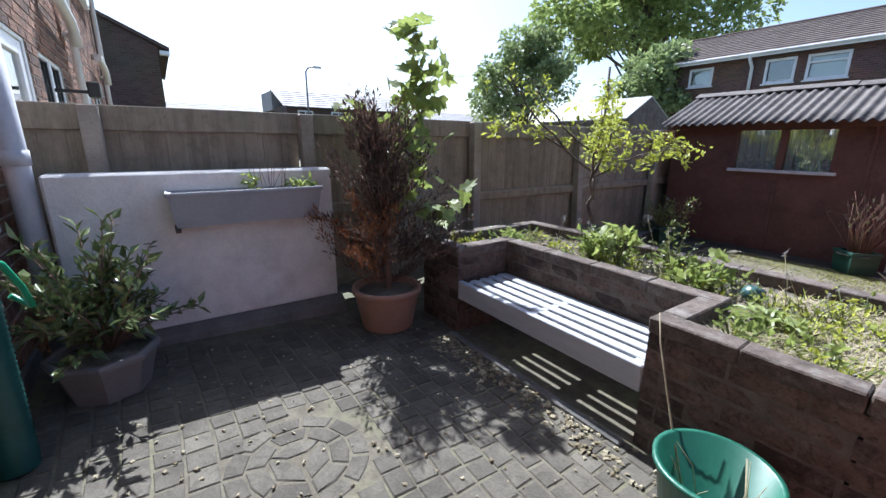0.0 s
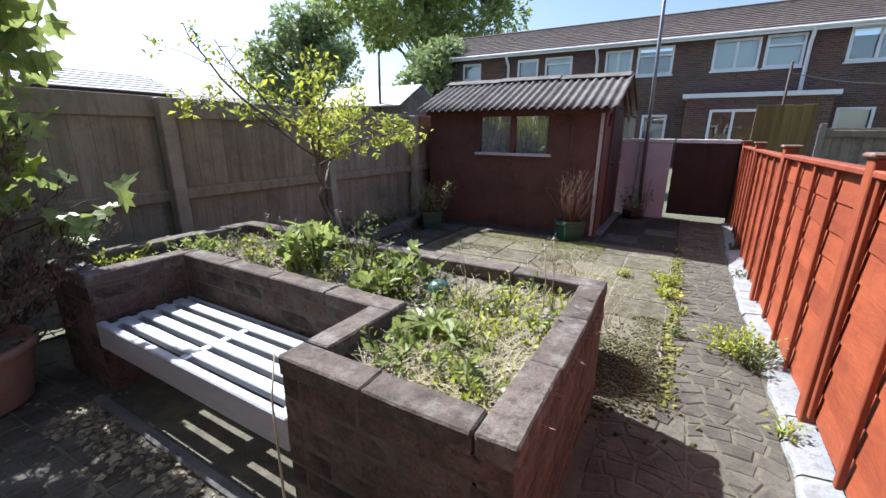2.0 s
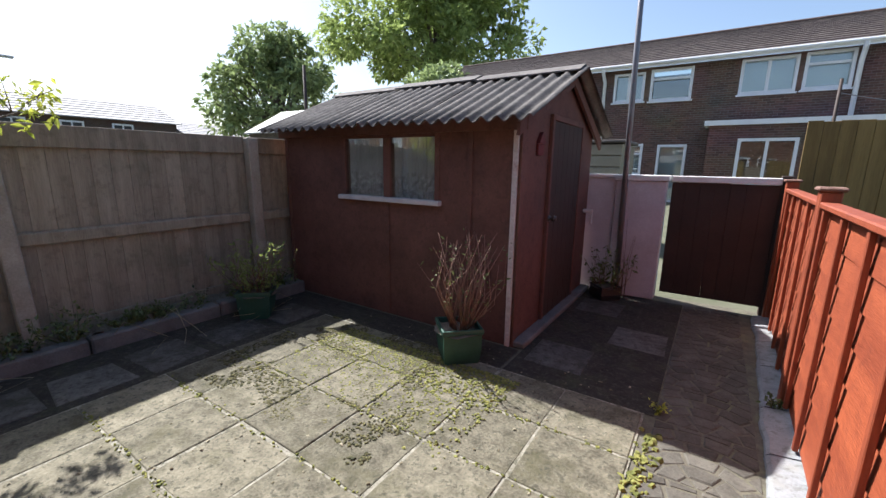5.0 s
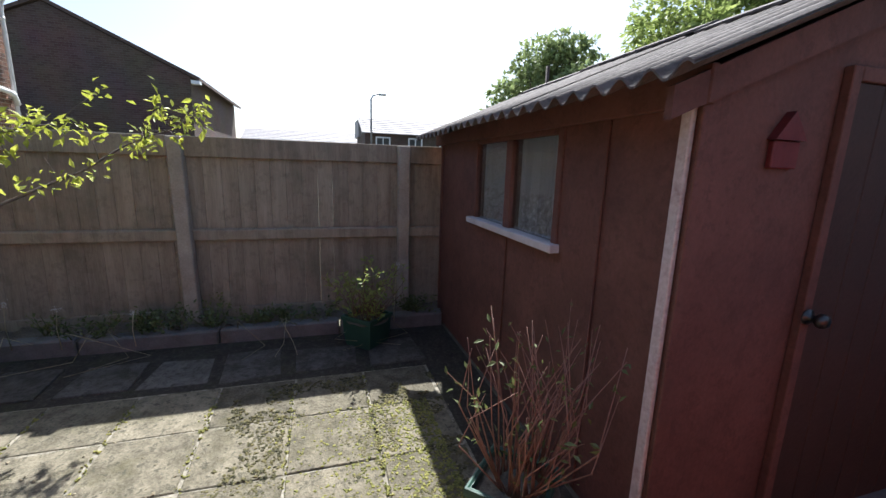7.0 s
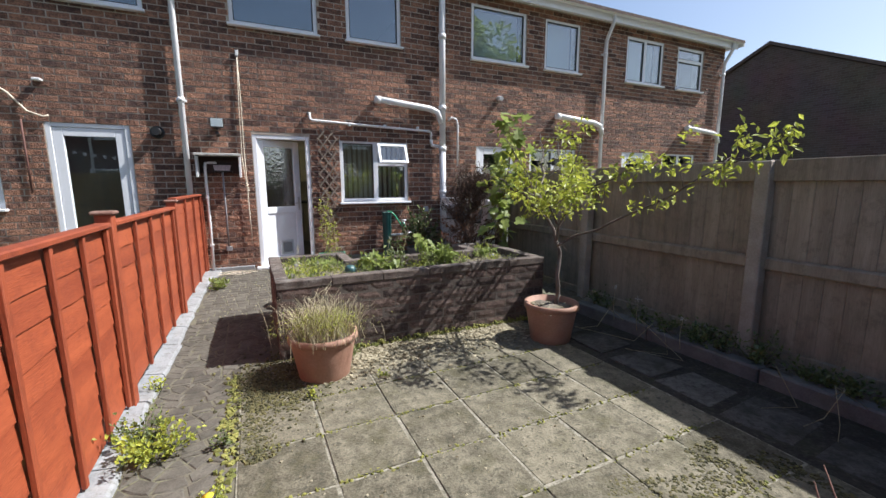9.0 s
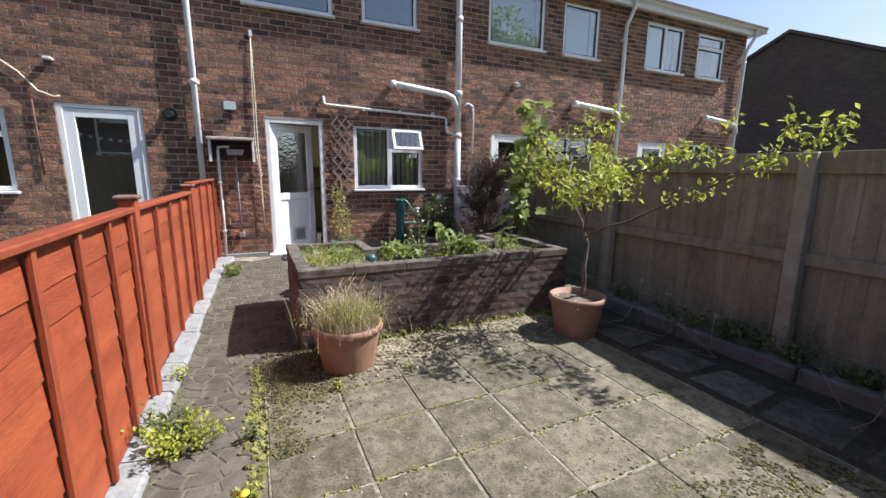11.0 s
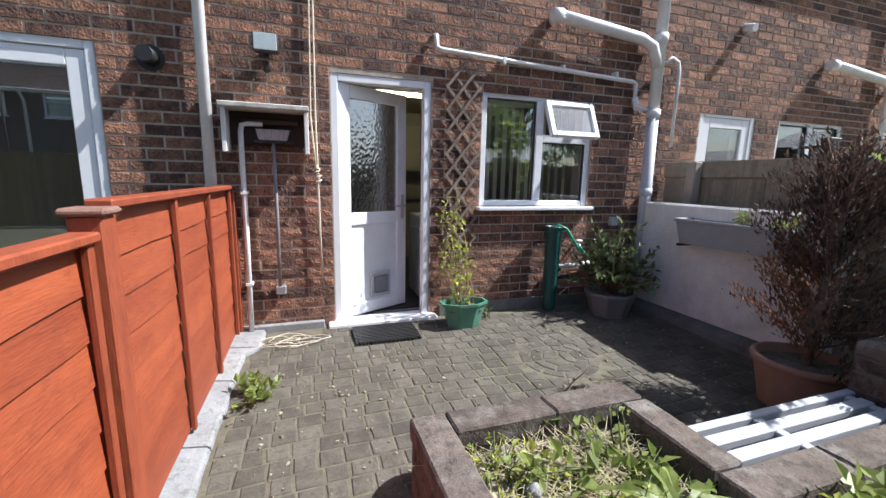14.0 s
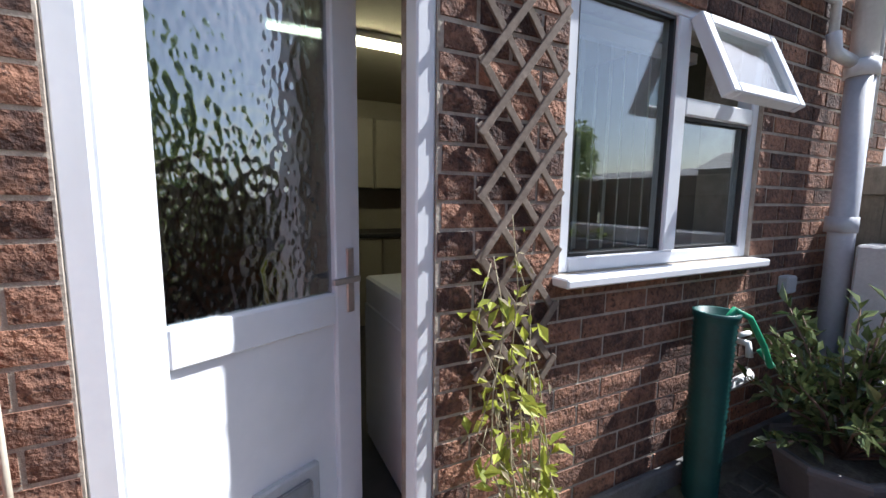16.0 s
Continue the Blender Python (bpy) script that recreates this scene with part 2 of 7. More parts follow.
# ---- building helpers ----
def box(bm, x0, x1, y0, y1, z0, z1, bevel=0.0, m=None):
    """A box, with its edges broken by bevel metres."""
    vs = [bm.verts.new((x, y, z)) for x in (x0, x1) for y in (y0, y1) for z in (z0, z1)]
    fs = [bm.faces.new([vs[i] for i in q]) for q in ((0, 1, 3, 2), (4, 6, 7, 5), (0, 4, 5, 1), (2, 3, 7, 6), (0, 2, 6, 4), (1, 5, 7, 3))]
    out = vs
    if bevel:
        es = list({e for f in fs for e in f.edges})
        r = bmesh.ops.bevel(bm, geom=es, offset=bevel, segments=1, affect='EDGES', profile=0.5)
        out = list({v for f in r["faces"] for v in f.verts})
    if m is not None:
        bmesh.ops.transform(bm, matrix=m, verts=out)
    return out


def rod(bm, a, b, r0, r1=None, seg=10, caps=True):
    """A straight round bar from a to b, which may taper."""
    a, b = Vector(a), Vector(b)
    r1 = r0 if r1 is None else r1
    d = (b - a)
    u = d.normalized().orthogonal().normalized()
    v = d.normalized().cross(u)
    rings = []
    for p, r in ((a, r0), (b, r1)):
        rings.append([bm.verts.new(p + (u * math.cos(t) + v * math.sin(t)) * r) for t in (2 * math.pi * k / seg for k in range(seg))])
    for k in range(seg):
        f = bm.faces.new((rings[0][k], rings[0][(k + 1) % seg], rings[1][(k + 1) % seg], rings[1][k]))
        f.smooth = True
    if caps:
        bm.faces.new(rings[0][::-1])
        bm.faces.new(rings[1])


def tube(bm, pts, r, seg=8, taper=None):
    """A bent pipe through the points; taper is the radius at its end."""
    pts = [Vector(p) for p in pts]
    n = len(pts)
    rings = []
    u = None
    for i, p in enumerate(pts):
        d = (pts[min(i + 1, n - 1)] - pts[max(i - 1, 0)]).normalized()
        if u is None:
            u = d.orthogonal().normalized()
        u = (u - d * u.dot(d)).normalized()
        v = d.cross(u)
        rr = r if taper is None else r + (taper - r) * i / (n - 1)
        rings.append([bm.verts.new(p + (u * math.cos(t) + v * math.sin(t)) * rr) for t in (2 * math.pi * k / seg for k in range(seg))])
    for a, b in zip(rings, rings[1:]):
        for k in range(seg):
            f = bm.faces.new((a[k], a[(k + 1) % seg], b[(k + 1) % seg], b[k]))
            f.smooth = True
    bm.faces.new(rings[0][::-1])
    bm.faces.new(rings[-1])


def lathe(bm, prof, seg=28, c=(0, 0, 0), square=0.0):
    """A turned shape from (radius, height) pairs."""
    rings = []
    for r, z in prof:
        ring = []
        for k in range(seg):
            t = 2 * math.pi * k / seg
            ring.append(bm.verts.new((c[0] + r * math.cos(t), c[1] + r * math.sin(t), c[2] + z)))
        rings.append(ring)
    for a, b in zip(rings, rings[1:]):
        for k in range(seg):
            f = bm.faces.new((a[k], a[(k + 1) % seg], b[(k + 1) % seg], b[k]))
            f.smooth = seg > 10
    return rings


def part(name, bm, mat, parent=None, label=""):
    """Links a bmesh as one mesh object, under a thing or part if one is given."""
    me = bpy.data.meshes.new(name)
    if isinstance(bm, bmesh.types.BMesh):
        bmesh.ops.recalc_face_normals(bm, faces=bm.faces)
        bm.to_mesh(me)
        bm.free()
    else:
        me.from_pydata(*bm)
    me.materials.append(mat)
    ob = new(name, me)
    if parent is not None:
        ob.parent = parent
        ob.matrix_parent_inverse = parent.matrix_basis.inverted()
    if label:
        tagged(ob, label)
    return ob


def thing(name, label, category, group="", kind="", at=(0, 0, 0)):
    ob = new(name)
    ob.location = at
    return tagged(ob, label, category, group, kind)


def boxpart(name, dims, mat, parent=None, bevel=0.0, label=""):
    bm = bmesh.new()
    box(bm, *dims, bevel=bevel)
    return part(name, bm, mat, parent, label)


def reshape(ob, m):
    """Moves or stretches all the parts of a thing alike."""
    for c in ob.children_recursive:
        if c.type == 'MESH' and c.data.vertices:
            c.data.transform(m)


def structure(ob, label="", category=""):
    return tagged(ob, label, category, kind="structure")


def pierced(bm, x0, x1, z0, z1, y0, y1, holes):
    """A wall between two planes of y with rectangular openings (x0, x1, z0, z1) right through it."""
    xs = sorted({x0, x1, *(h[0] for h in holes), *(h[1] for h in holes)})
    zs = sorted({z0, z1, *(h[2] for h in holes), *(h[3] for h in holes)})
    xs = [x for x in xs if x0 <= x <= x1]
    zs = [z for z in zs if z0 <= z <= z1]
    cell = {}
    vert = {}

    def v(x, y, z):
        k = (x, y, z)
        if k not in vert:
            vert[k] = bm.verts.new(k)
        return vert[k]
    for i, (a, b) in enumerate(zip(xs, xs[1:])):
        for j, (c, d) in enumerate(zip(zs, zs[1:])):
            mx, mz = (a + b) / 2, (c + d) / 2
            cell[i, j] = not any(h[0] < mx < h[1] and h[2] < mz < h[3] for h in holes)
    for (i, j), solid in cell.items():
        if not solid:
            continue
        a, b, c, d = xs[i], xs[i + 1], zs[j], zs[j + 1]
        for y in (y0, y1):
            bm.faces.new((v(a, y, c), v(b, y, c), v(b, y, d), v(a, y, d)))
        for di, dj, p, q in ((-1, 0, (a, c), (a, d)), (1, 0, (b, c), (b, d)), (0, -1, (a, c), (b, c)), (0, 1, (a, d), (b, d))):
            if not cell.get((i + di, j + dj), False):
                bm.faces.new((v(p[0], y0, p[1]), v(q[0], y0, q[1]), v(q[0], y1, q[1]), v(p[0], y1, p[1])))


def patio_z(y):
    """The patio falls gently away from the house."""
    return 0.10 * max(0.0, 1 - y / 3.0)


# ---- large structure: the terrace ----
rng = random.Random(7)
EAVE = 4.80
COURSE, BLEN = 0.083, 0.232
X0, X1 = -11.55, 8.0
OPENINGS = {"door_1": (-1.264, -0.44, 0.09, 2.14), "window_1": (-2.917, -1.737, 1.10, 2.12),
            "door_2": (1.045, 1.92, 0.09, 2.19), "window_2": (2.40, 3.56, 1.11, 2.08),
            "window_3": (-1.474, -0.26, 3.66, 4.62), "window_4": (-2.83, -1.922, 3.66, 4.62),
            "window_5": (-5.395, -4.185, 3.65, 4.61), "window_6": (-6.75, -5.85, 3.65, 4.61),
            "window_7": (-9.28, -8.1, 3.63, 4.59), "window_8": (-10.73, -9.78, 3.63, 4.59),
            "window_9": (0.75, 1.65, 3.66, 4.62), "window_10": (2.1, 3.3, 3.66, 4.62),
            "door_3": (-5.15, -4.31, 0.09, 2.13), "window_11": (-6.75, -5.55, 1.1, 2.12),
            "door_4": (-9.05, -8.15, 0.09, 2.13), "window_12": (-10.7, -9.5, 1.1, 2.12)}
bm = bmesh.new()
pierced(bm, X0, X1, -0.05, EAVE, -0.28, -0.0045, list(OPENINGS.values()))
house_wall = structure(part("wall_house", bm, MORTAR), "red brick rear wall of the terrace with pale mortar", "wall")

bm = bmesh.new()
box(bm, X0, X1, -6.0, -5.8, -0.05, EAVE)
structure(part("wall_inner", bm, ROOMSHADE), "back wall of the rooms, coloured dark for unlit rooms", "wall")
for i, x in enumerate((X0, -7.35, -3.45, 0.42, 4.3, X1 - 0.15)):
    structure(boxpart("wall_party", (x, x + 0.15, -5.8, -0.285, -0.05, EAVE), ROOMSHADE), "party wall between the houses, coloured dark for unlit rooms", "wall")
structure(boxpart("floor_inner", (X0, X1, -5.8, -0.285, -0.04, 0.12), ROOMSHADE), "floor inside the houses, coloured dark for unlit rooms", "floor")
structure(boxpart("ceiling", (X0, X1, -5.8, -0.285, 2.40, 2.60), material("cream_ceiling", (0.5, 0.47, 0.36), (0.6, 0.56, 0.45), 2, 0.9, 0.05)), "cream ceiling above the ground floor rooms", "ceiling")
structure(boxpart("ceiling_upper", (X0, X1, -5.8, -0.285, EAVE - 0.06, EAVE - 0.02), ROOMSHADE), "ceiling of the upper rooms", "ceiling")

# roof, fascia and gutter
roof = structure(new("roof"), "low brown tiled roof over the terrace", "roof")
for k in range(18):
    bm = bmesh.new()
    y1, y0 = 0.34 - k * 0.2, 0.34 - (k + 1) * 0.2
    z1, z0 = EAVE + 0.08 + k * 0.09, EAVE + 0.08 + (k + 1) * 0.09
    a = [bm.verts.new((x, y, z)) for x in (X0 - 0.2, X1) for y, z in ((y1, z1), (y0, z0 - 0.03), (y0, z0 - 0.06), (y1, z1 - 0.06))]
    for q in ((0, 4, 5, 1), (3, 2, 6, 7), (0, 3, 7, 4), (0, 1, 2, 3), (4, 7, 6, 5)):
        bm.faces.new([a[i] for i in q])
    part("tile_course", bm, ROOFTILE, roof)
boxpart("fascia", (X0 - 0.15, X1, 0.19, 0.215, EAVE - 0.10, EAVE + 0.10), UPVC, roof, 0.004)
boxpart("soffit", (X0 - 0.15, X1, 0.0, 0.19, EAVE - 0.03, EAVE - 0.01), UPVC, roof)
bm = bmesh.new()
seg = 8
ring = [[bm.verts.new((x, 0.275 + 0.06 * math.cos(math.pi * (1 + k / seg)), EAVE + 0.07 + 0.06 * math.sin(math.pi * (1 + k / seg)))) for k in range(seg + 1)] for x in (X0 - 0.2, X1)]
for k in range(seg):
    bm.faces.new((ring[0][k], ring[0][k + 1], ring[1][k + 1], ring[1][k]))
part("gutter", bm, UPVC, roof)
boxpart("bargeboard", (X0 - 0.22, X0 - 0.18, -3.2, 0.33, EAVE - 0.05, EAVE + 0.1), UPVC, roof)


def window(name, dims, label, y=-0.02, split=0.5, sill=True, fan=False, curtain=None, top=0.0):
    """A white framed window: frame, mullion, panes, sill; fan: a small top light that stands open on one side."""
    x0, x1, z0, z1 = dims
    w = structure(new(name), label, "window")
    f, d = 0.055, 0.07
    for a in ((x0, x0 + f, z0, z1), (x1 - f, x1, z0, z1), (x0 + f, x1 - f, z0, z0 + f), (x0 + f, x1 - f, z1 - f, z1)):
        boxpart("frame_bar", (a[0], a[1], y - d, y, a[2], a[3]), UPVC, w, 0.006)
    cells = [(x0 + f, x1 - f, z0 + f, z1 - f)]
    if split:
        xm = x0 + (x1 - x0) * split
        boxpart("mullion", (xm - 0.04, xm + 0.04, y - d, y + 0.004, z0 + f, z1 - f), UPVC, w, 0.006)
        cells = [(x0 + f, xm - 0.04, z0 + f, z1 - f), (xm + 0.04, x1 - f, z0 + f, z1 - f)]
    if top:
        c = cells.pop(0)
        zt = c[3] - (c[3] - c[2]) * top
        boxpart("transom", (c[0], c[1], y - d, y + 0.003, zt - 0.035, zt + 0.035), UPVC, w, 0.006)
        cells += [(c[0], c[1], c[2], zt - 0.035)] + ([] if fan else [(c[0], c[1], zt + 0.035, c[3])])
        if fan:
            sash = part("fan_light", bmesh.new(), UPVC, w)
            tilt = Matrix.Translation((0, y, c[3] - 0.005)) @ Matrix.Rotation(radians(24), 4, 'X') @ Matrix.Translation((0, -y, -c[3]))
            h0, h1 = zt - 0.03, c[3]
            for a in ((c[0] - 0.02, c[0] + 0.03, h0, h1), (c[1] - 0.03, c[1] + 0.02, h0, h1), (c[0] + 0.03, c[1] - 0.03, h0, h0 + 0.05), (c[0] + 0.03, c[1] - 0.03, h1 - 0.05, h1)):
                bm = bmesh.new()
                box(bm, a[0], a[1], y, y + 0.05, a[2], a[3], 0.006, tilt)
                part("sash_bar", bm, UPVC, sash)
            bm = bmesh.new()
            box(bm, c[0] + 0.03, c[1] - 0.03, y + 0.02, y + 0.028, h0 + 0.05, h1 - 0.05, 0, tilt)
            g = part("pane", bm, GLASS, sash)
            g.visible_shadow = False
    for c in cells:
        g = boxpart("pane", (c[0], c[1], y - 0.04, y - 0.034, c[2], c[3]), GLASS, w)
        g.visible_shadow = False
        bm = bmesh.new()
        for a in ((c[0], c[0] + 0.012, c[2], c[3]), (c[1] - 0.012, c[1], c[2], c[3]), (c[0] + 0.012, c[1] - 0.012, c[2], c[2] + 0.012), (c[0] + 0.012, c[1] - 0.012, c[3] - 0.012, c[3])):
            box(bm, a[0], a[1], y - 0.032, y - 0.012, a[2], a[3])
        part("gasket", bm, BLACK, w, "black rubber gasket")
    if sill:
        boxpart("window_sill", (x0 - 0.03, x1 + 0.03, y - 0.02, 0.075, z0 - 0.035, z0 - 0.002), UPVC, w, 0.006)
    # Pale curtain; its blue-grey also stands in for sky reflected in the pane.
    if curtain:
        boxpart("curtain", (x0 + 0.02, x1 - 0.02, -0.32, -0.30, z0, z1), curtain, w, 0, "pale drawn curtain that also stands in for reflected sky")
    return w


CURTAIN = material("pale_curtain", (0.55, 0.58, 0.60), (0.75, 0.77, 0.78), 3, 0.9, 0.2, 20, stretch=(8, 1, 0.3))
BLIND = material("grey_blind", (0.405, 0.405, 0.378), (0.594, 0.594, 0.553), 2, 0.8, 0.1, 30)
for n, o in OPENINGS.items():
    if n.startswith("window"):
        k = int(n.split("_")[1])
        label = {1: "white framed kitchen window with open top light and blinds"}.get(k, "white framed window in the brick wall")
        if k == 1:
            window(n, o, label, split=0.49, fan=True, top=0.36)
        else:
            window(n, o, label, split=0.5 if k in (7, 12, 11, 10) else 0, top=0.28 if k in (8, 2, 9) else 0,
                   curtain=CURTAIN if k in (5, 6, 7, 10) else None)
# vertical blind behind the kitchen window
blind = thing("vertical_blind", "grey fabric vertical blind behind the kitchen window", "blind")
boxpart("headrail", (-2.9, -1.75, -0.36, -0.32, 2.06, 2.11), UPVC, blind)
for i in range(13):
    x = -2.87 + i * 0.09
    bm = bmesh.new()
    box(bm, -0.042, 0.042, -0.001, 0.001, 1.13, 2.06, 0, pose(x, -0.36, 0, 0, 0, 38 + rng.uniform(-6, 6)))
    part("slat", bm, BLIND, blind)


def panel_door(name, dims, label, opened=0.0, pattern=GLASS, flap=False, mid=0.44):
    """A white plastic door in its frame; opened: degrees that the leaf swings inwards."""
    x0, x1, z0, z1 = dims
    d = structure(new(name), label, "door")
    f = 0.06
    y = -0.01
    for a in ((x0, x0 + f, z0, z1), (x1 - f, x1, z0, z1), (x0 + f, x1 - f, z1 - f, z1)):
        boxpart("frame_bar", (a[0], a[1], y - 0.08, y, a[2], a[3]), UPVC, d, 0.006)
    boxpart("threshold", (x0 - 0.06, x1 + 0.06, y - 0.1, 0.10, z0 - 0.045, z0 + 0.035), UPVC, d, 0.008)
    lx0, lx1, lz0, lz1 = x0 + f + 0.003, x1 - f - 0.003, z0 + 0.045, z1 - f - 0.004
    m = Matrix.Translation((lx1, y - 0.01, 0)) @ Matrix.Rotation(radians(opened), 4, 'Z') @ Matrix.Translation((-lx1, -y + 0.01, 0))
    leaf = part("leaf", bmesh.new(), UPVC, d)
    s = 0.105
    zm = lz0 + (lz1 - lz0) * mid
    ya, yb = y - 0.065, y - 0.012

    def lp(nm, x_0, x_1, z_0, z_1, mat, y_0=ya, y_1=yb, bev=0.005, lab=""):
        b2 = bmesh.new()
        box(b2, x_0, x_1, y_0, y_1, z_0, z_1, bev, m)
        return part(nm, b2, mat, leaf, lab)
    for a in ((lx0, lx0 + s, lz0, lz1), (lx1 - s, lx1, lz0, lz1), (lx0 + s, lx1 - s, lz0, lz0 + s), (lx0 + s, lx1 - s, lz1 - s, lz1), (lx0 + s, lx1 - s, zm - s / 2, zm + s / 2)):
        lp("rail", *a, UPVC)
    g = lp("glass_pane", lx0 + s, lx1 - s, zm + s / 2, lz1 - s, pattern, y - 0.045, y - 0.035, 0)
    g.visible_shadow = False
    lp("lower_panel", lx0 + s, lx1 - s, lz0 + s, zm - s / 2, UPVC, y - 0.05, y - 0.03, 0)
    lp("handle_plate", lx0 + 0.035, lx0 + 0.065, zm - 0.02, zm + 0.2, HANDLE, yb, yb + 0.01, 0.003, "steel handle plate")
    lp("handle", lx0 + 0.04, lx0 + 0.15, zm + 0.09, zm + 0.11, HANDLE, yb + 0.035, yb + 0.05, 0.003, "steel lever handle")
    if flap:
        cx = lx0 + 0.30
        lp("cat_flap_frame", cx - 0.11, cx + 0.11, lz0 + 0.13, lz0 + 0.36, FLAPGREY, yb - 0.02, yb + 0.008, 0.006, "grey plastic cat flap frame")
        lp("cat_flap", cx - 0.075, cx + 0.075, lz0 + 0.165, lz0 + 0.325, FLAPDARK, yb + 0.008, yb + 0.016, 0.01, "smoked cat flap")
    return d


HANDLE = material("brushed_steel", (0.5, 0.5, 0.5), (0.65, 0.65, 0.65), 8, 0.35, 0.05, 80, metal=1.0)
FLAPGREY = material("grey_plastic", (0.40, 0.42, 0.44), (0.50, 0.52, 0.54), 4, 0.5, 0.05, 60)
FLAPDARK = material("smoked_plastic", (0.16, 0.17, 0.18), (0.24, 0.25, 0.27), 4, 0.3, 0.05, 60)
panel_door("door_1", OPENINGS["door_1"], "white plastic back door standing ajar, patterned glass, cat flap", opened=26, pattern=PATTERN, flap=True)
panel_door("door_2", OPENINGS["door_2"], "white neighbouring back door with a large dark pane", mid=0.2)
# Dark sheet added behind the glass so the pane looks unlit.
boxpart("door_blind", (1.10, 1.865, -0.30, -0.289, 0.13, 2.16), material("dark_pane_backing", (0.06, 0.063, 0.066), (0.10, 0.103, 0.108), 2, 0.8, 0.1), bpy.data.objects["door_2"], 0, "dark grey sheet added behind the glass to darken the pane")
panel_door("door_3", OPENINGS["door_3"], "white back door beyond the grey fence", mid=0.35)
panel_door("door_4", OPENINGS["door_4"], "white back door of the end house", mid=0.35)

# kitchen seen through the gap of the door
strip = thing("ceiling_light", "lit fluorescent strip light on the kitchen ceiling", "lamp")
em = bpy.data.materials.new("lit_tube")
em.use_nodes = True
em.node_tree.nodes["Principled BSDF"].inputs["Emission Color"].default_value = (1.0, 0.9, 0.55, 1)
em.node_tree.nodes["Principled BSDF"].inputs["Emission Strength"].default_value = 9
boxpart("batten", (-2.5, -0.9, -1.66, -1.58, 2.36, 2.399), UPVC, strip)
bm = bmesh.new()
rod(bm, (-2.45, -1.62, 2.335), (-0.95, -1.62, 2.335), 0.02)
part("tube", bm, em, strip)
CREAM = material("cream_unit", (0.275, 0.250, 0.180), (0.330, 0.300, 0.225), 3, 0.5, 0.05)
for i in range(4):
    c = thing("wall_cupboard", "cream kitchen wall cupboard", "cupboard", "kitchen wall cupboards")
    boxpart("body", (-3.2 + i * 0.6, -2.61 + i * 0.6, -3.3, -2.98, 1.45, 2.15), CREAM, c, 0.004)
    boxpart("door", (-3.19 + i * 0.6, -2.62 + i * 0.6, -2.98, -2.96, 1.46, 2.14), CREAM, c, 0.004)
    c = thing("base_cupboard", "cream kitchen base cupboard", "cupboard", "kitchen base cupboards")
    boxpart("body", (-3.2 + i * 0.6, -2.61 + i * 0.6, -3.3, -2.72, 0.12, 0.98), CREAM, c, 0.004)
    boxpart("door", (-3.19 + i * 0.6, -2.62 + i * 0.6, -2.72, -2.70, 0.22, 0.96), CREAM, c, 0.004)
tagged(boxpart("worktop", (-3.2, -0.8, -3.3, -2.68, 0.981, 1.02), BLACK, None, 0.004), "dark laminate kitchen worktop", "worktop")
wm = thing("washing_machine", "white washing machine just inside the back door", "appliance")
boxpart("casing", (-1.95, -1.315, -0.92, -0.34, 0.121, 0.97), UPVC, wm, 0.012)
boxpart("front_panel", (-1.314, -1.306, -0.90, -0.36, 0.20, 0.84), UPVC, wm, 0.004)
structure(boxpart("wall_kitchen", (-3.3, 0.40, -3.45, -3.31, 0.121, 2.39), CREAM), "cream kitchen wall", "wall")


# ---- grounds ----
bm = bmesh.new()
box(bm, -600, 600, -600, 600, -0.4, -0.06)
structure(part("ground", bm, GROUND), "flat ground around the gardens", "ground")
bm = bmesh.new()
vs = [[bm.verts.new((x, y, patio_z(y) - 0.005)) for x in (-3.64, 0.47)] for y in (-0.2, 0.0, 3.0, 9.25)]
vs2 = [[bm.verts.new((x, y, -0.10)) for x in (-3.64, 0.47)] for y in (-0.2, 0.0, 3.0, 9.25)]
for a, b in zip(vs, vs[1:]):
    bm.faces.new((a[0], a[1], b[1], b[0]))
for a, b in zip(vs2, vs2[1:]):
    bm.faces.new((a[0], a[1], b[1], b[0]))
for k in (0, 1):
    for i in range(3):
        bm.faces.new((vs[i][k], vs[i + 1][k], vs2[i + 1][k], vs2[i][k]))
for i in (0, 3):
    bm.faces.new((vs[i][0], vs[i][1], vs2[i][1], vs2[i][0]))
patio = structure(part("patio", bm, JOINT), "paved back garden with weathered slabs and setts", "pavement")


def relief(bm, x0, x1, y0, y1, nx, ny, zf):
    """A closed-looking sheet with an uneven top."""
    g = [[bm.verts.new((x0 + (x1 - x0) * i / nx, y0 + (y1 - y0) * j / ny, 0)) for i in range(nx + 1)] for j in range(ny + 1)]
    for row in g:
        for v in row:
            v.co.z = zf(v.co.x, v.co.y)
    for j in range(ny):
        for i in range(nx):
            f = bm.faces.new((g[j][i], g[j][i + 1], g[j + 1][i + 1], g[j + 1][i]))
            f.smooth = True


bm = bmesh.new()
relief(bm, -3.94, -3.57, 1.8, 7.3, 8, 110, lambda x, y: 0.10 + 0.05 * noise.noise((x * 5, y * 5, 0)) + 0.05 * noise.noise((x * 14, y * 14, 2)))
structure(part("soil_bed", bm, SOIL), "narrow soil bed along the grey fence", "ground")
kerb = structure(new("kerb"), "grey concrete edging in front of the soil bed", "kerb")
y = 3.6
while y < 7.15:
    ln = min(0.9, 7.19 - y)
    bm = bmesh.new()
    box(bm, -3.63, -3.51, y + 0.006, y + ln - 0.006, -0.03, 0.115 + rng.uniform(-0.01, 0.01), 0.012)
    part("kerb_stone", bm, GREYCONC, kerb)
    y += ln

# white painted wall with a plinth
ww = structure(new("wall_white"), "white painted block wall with a grey plinth", "wall")
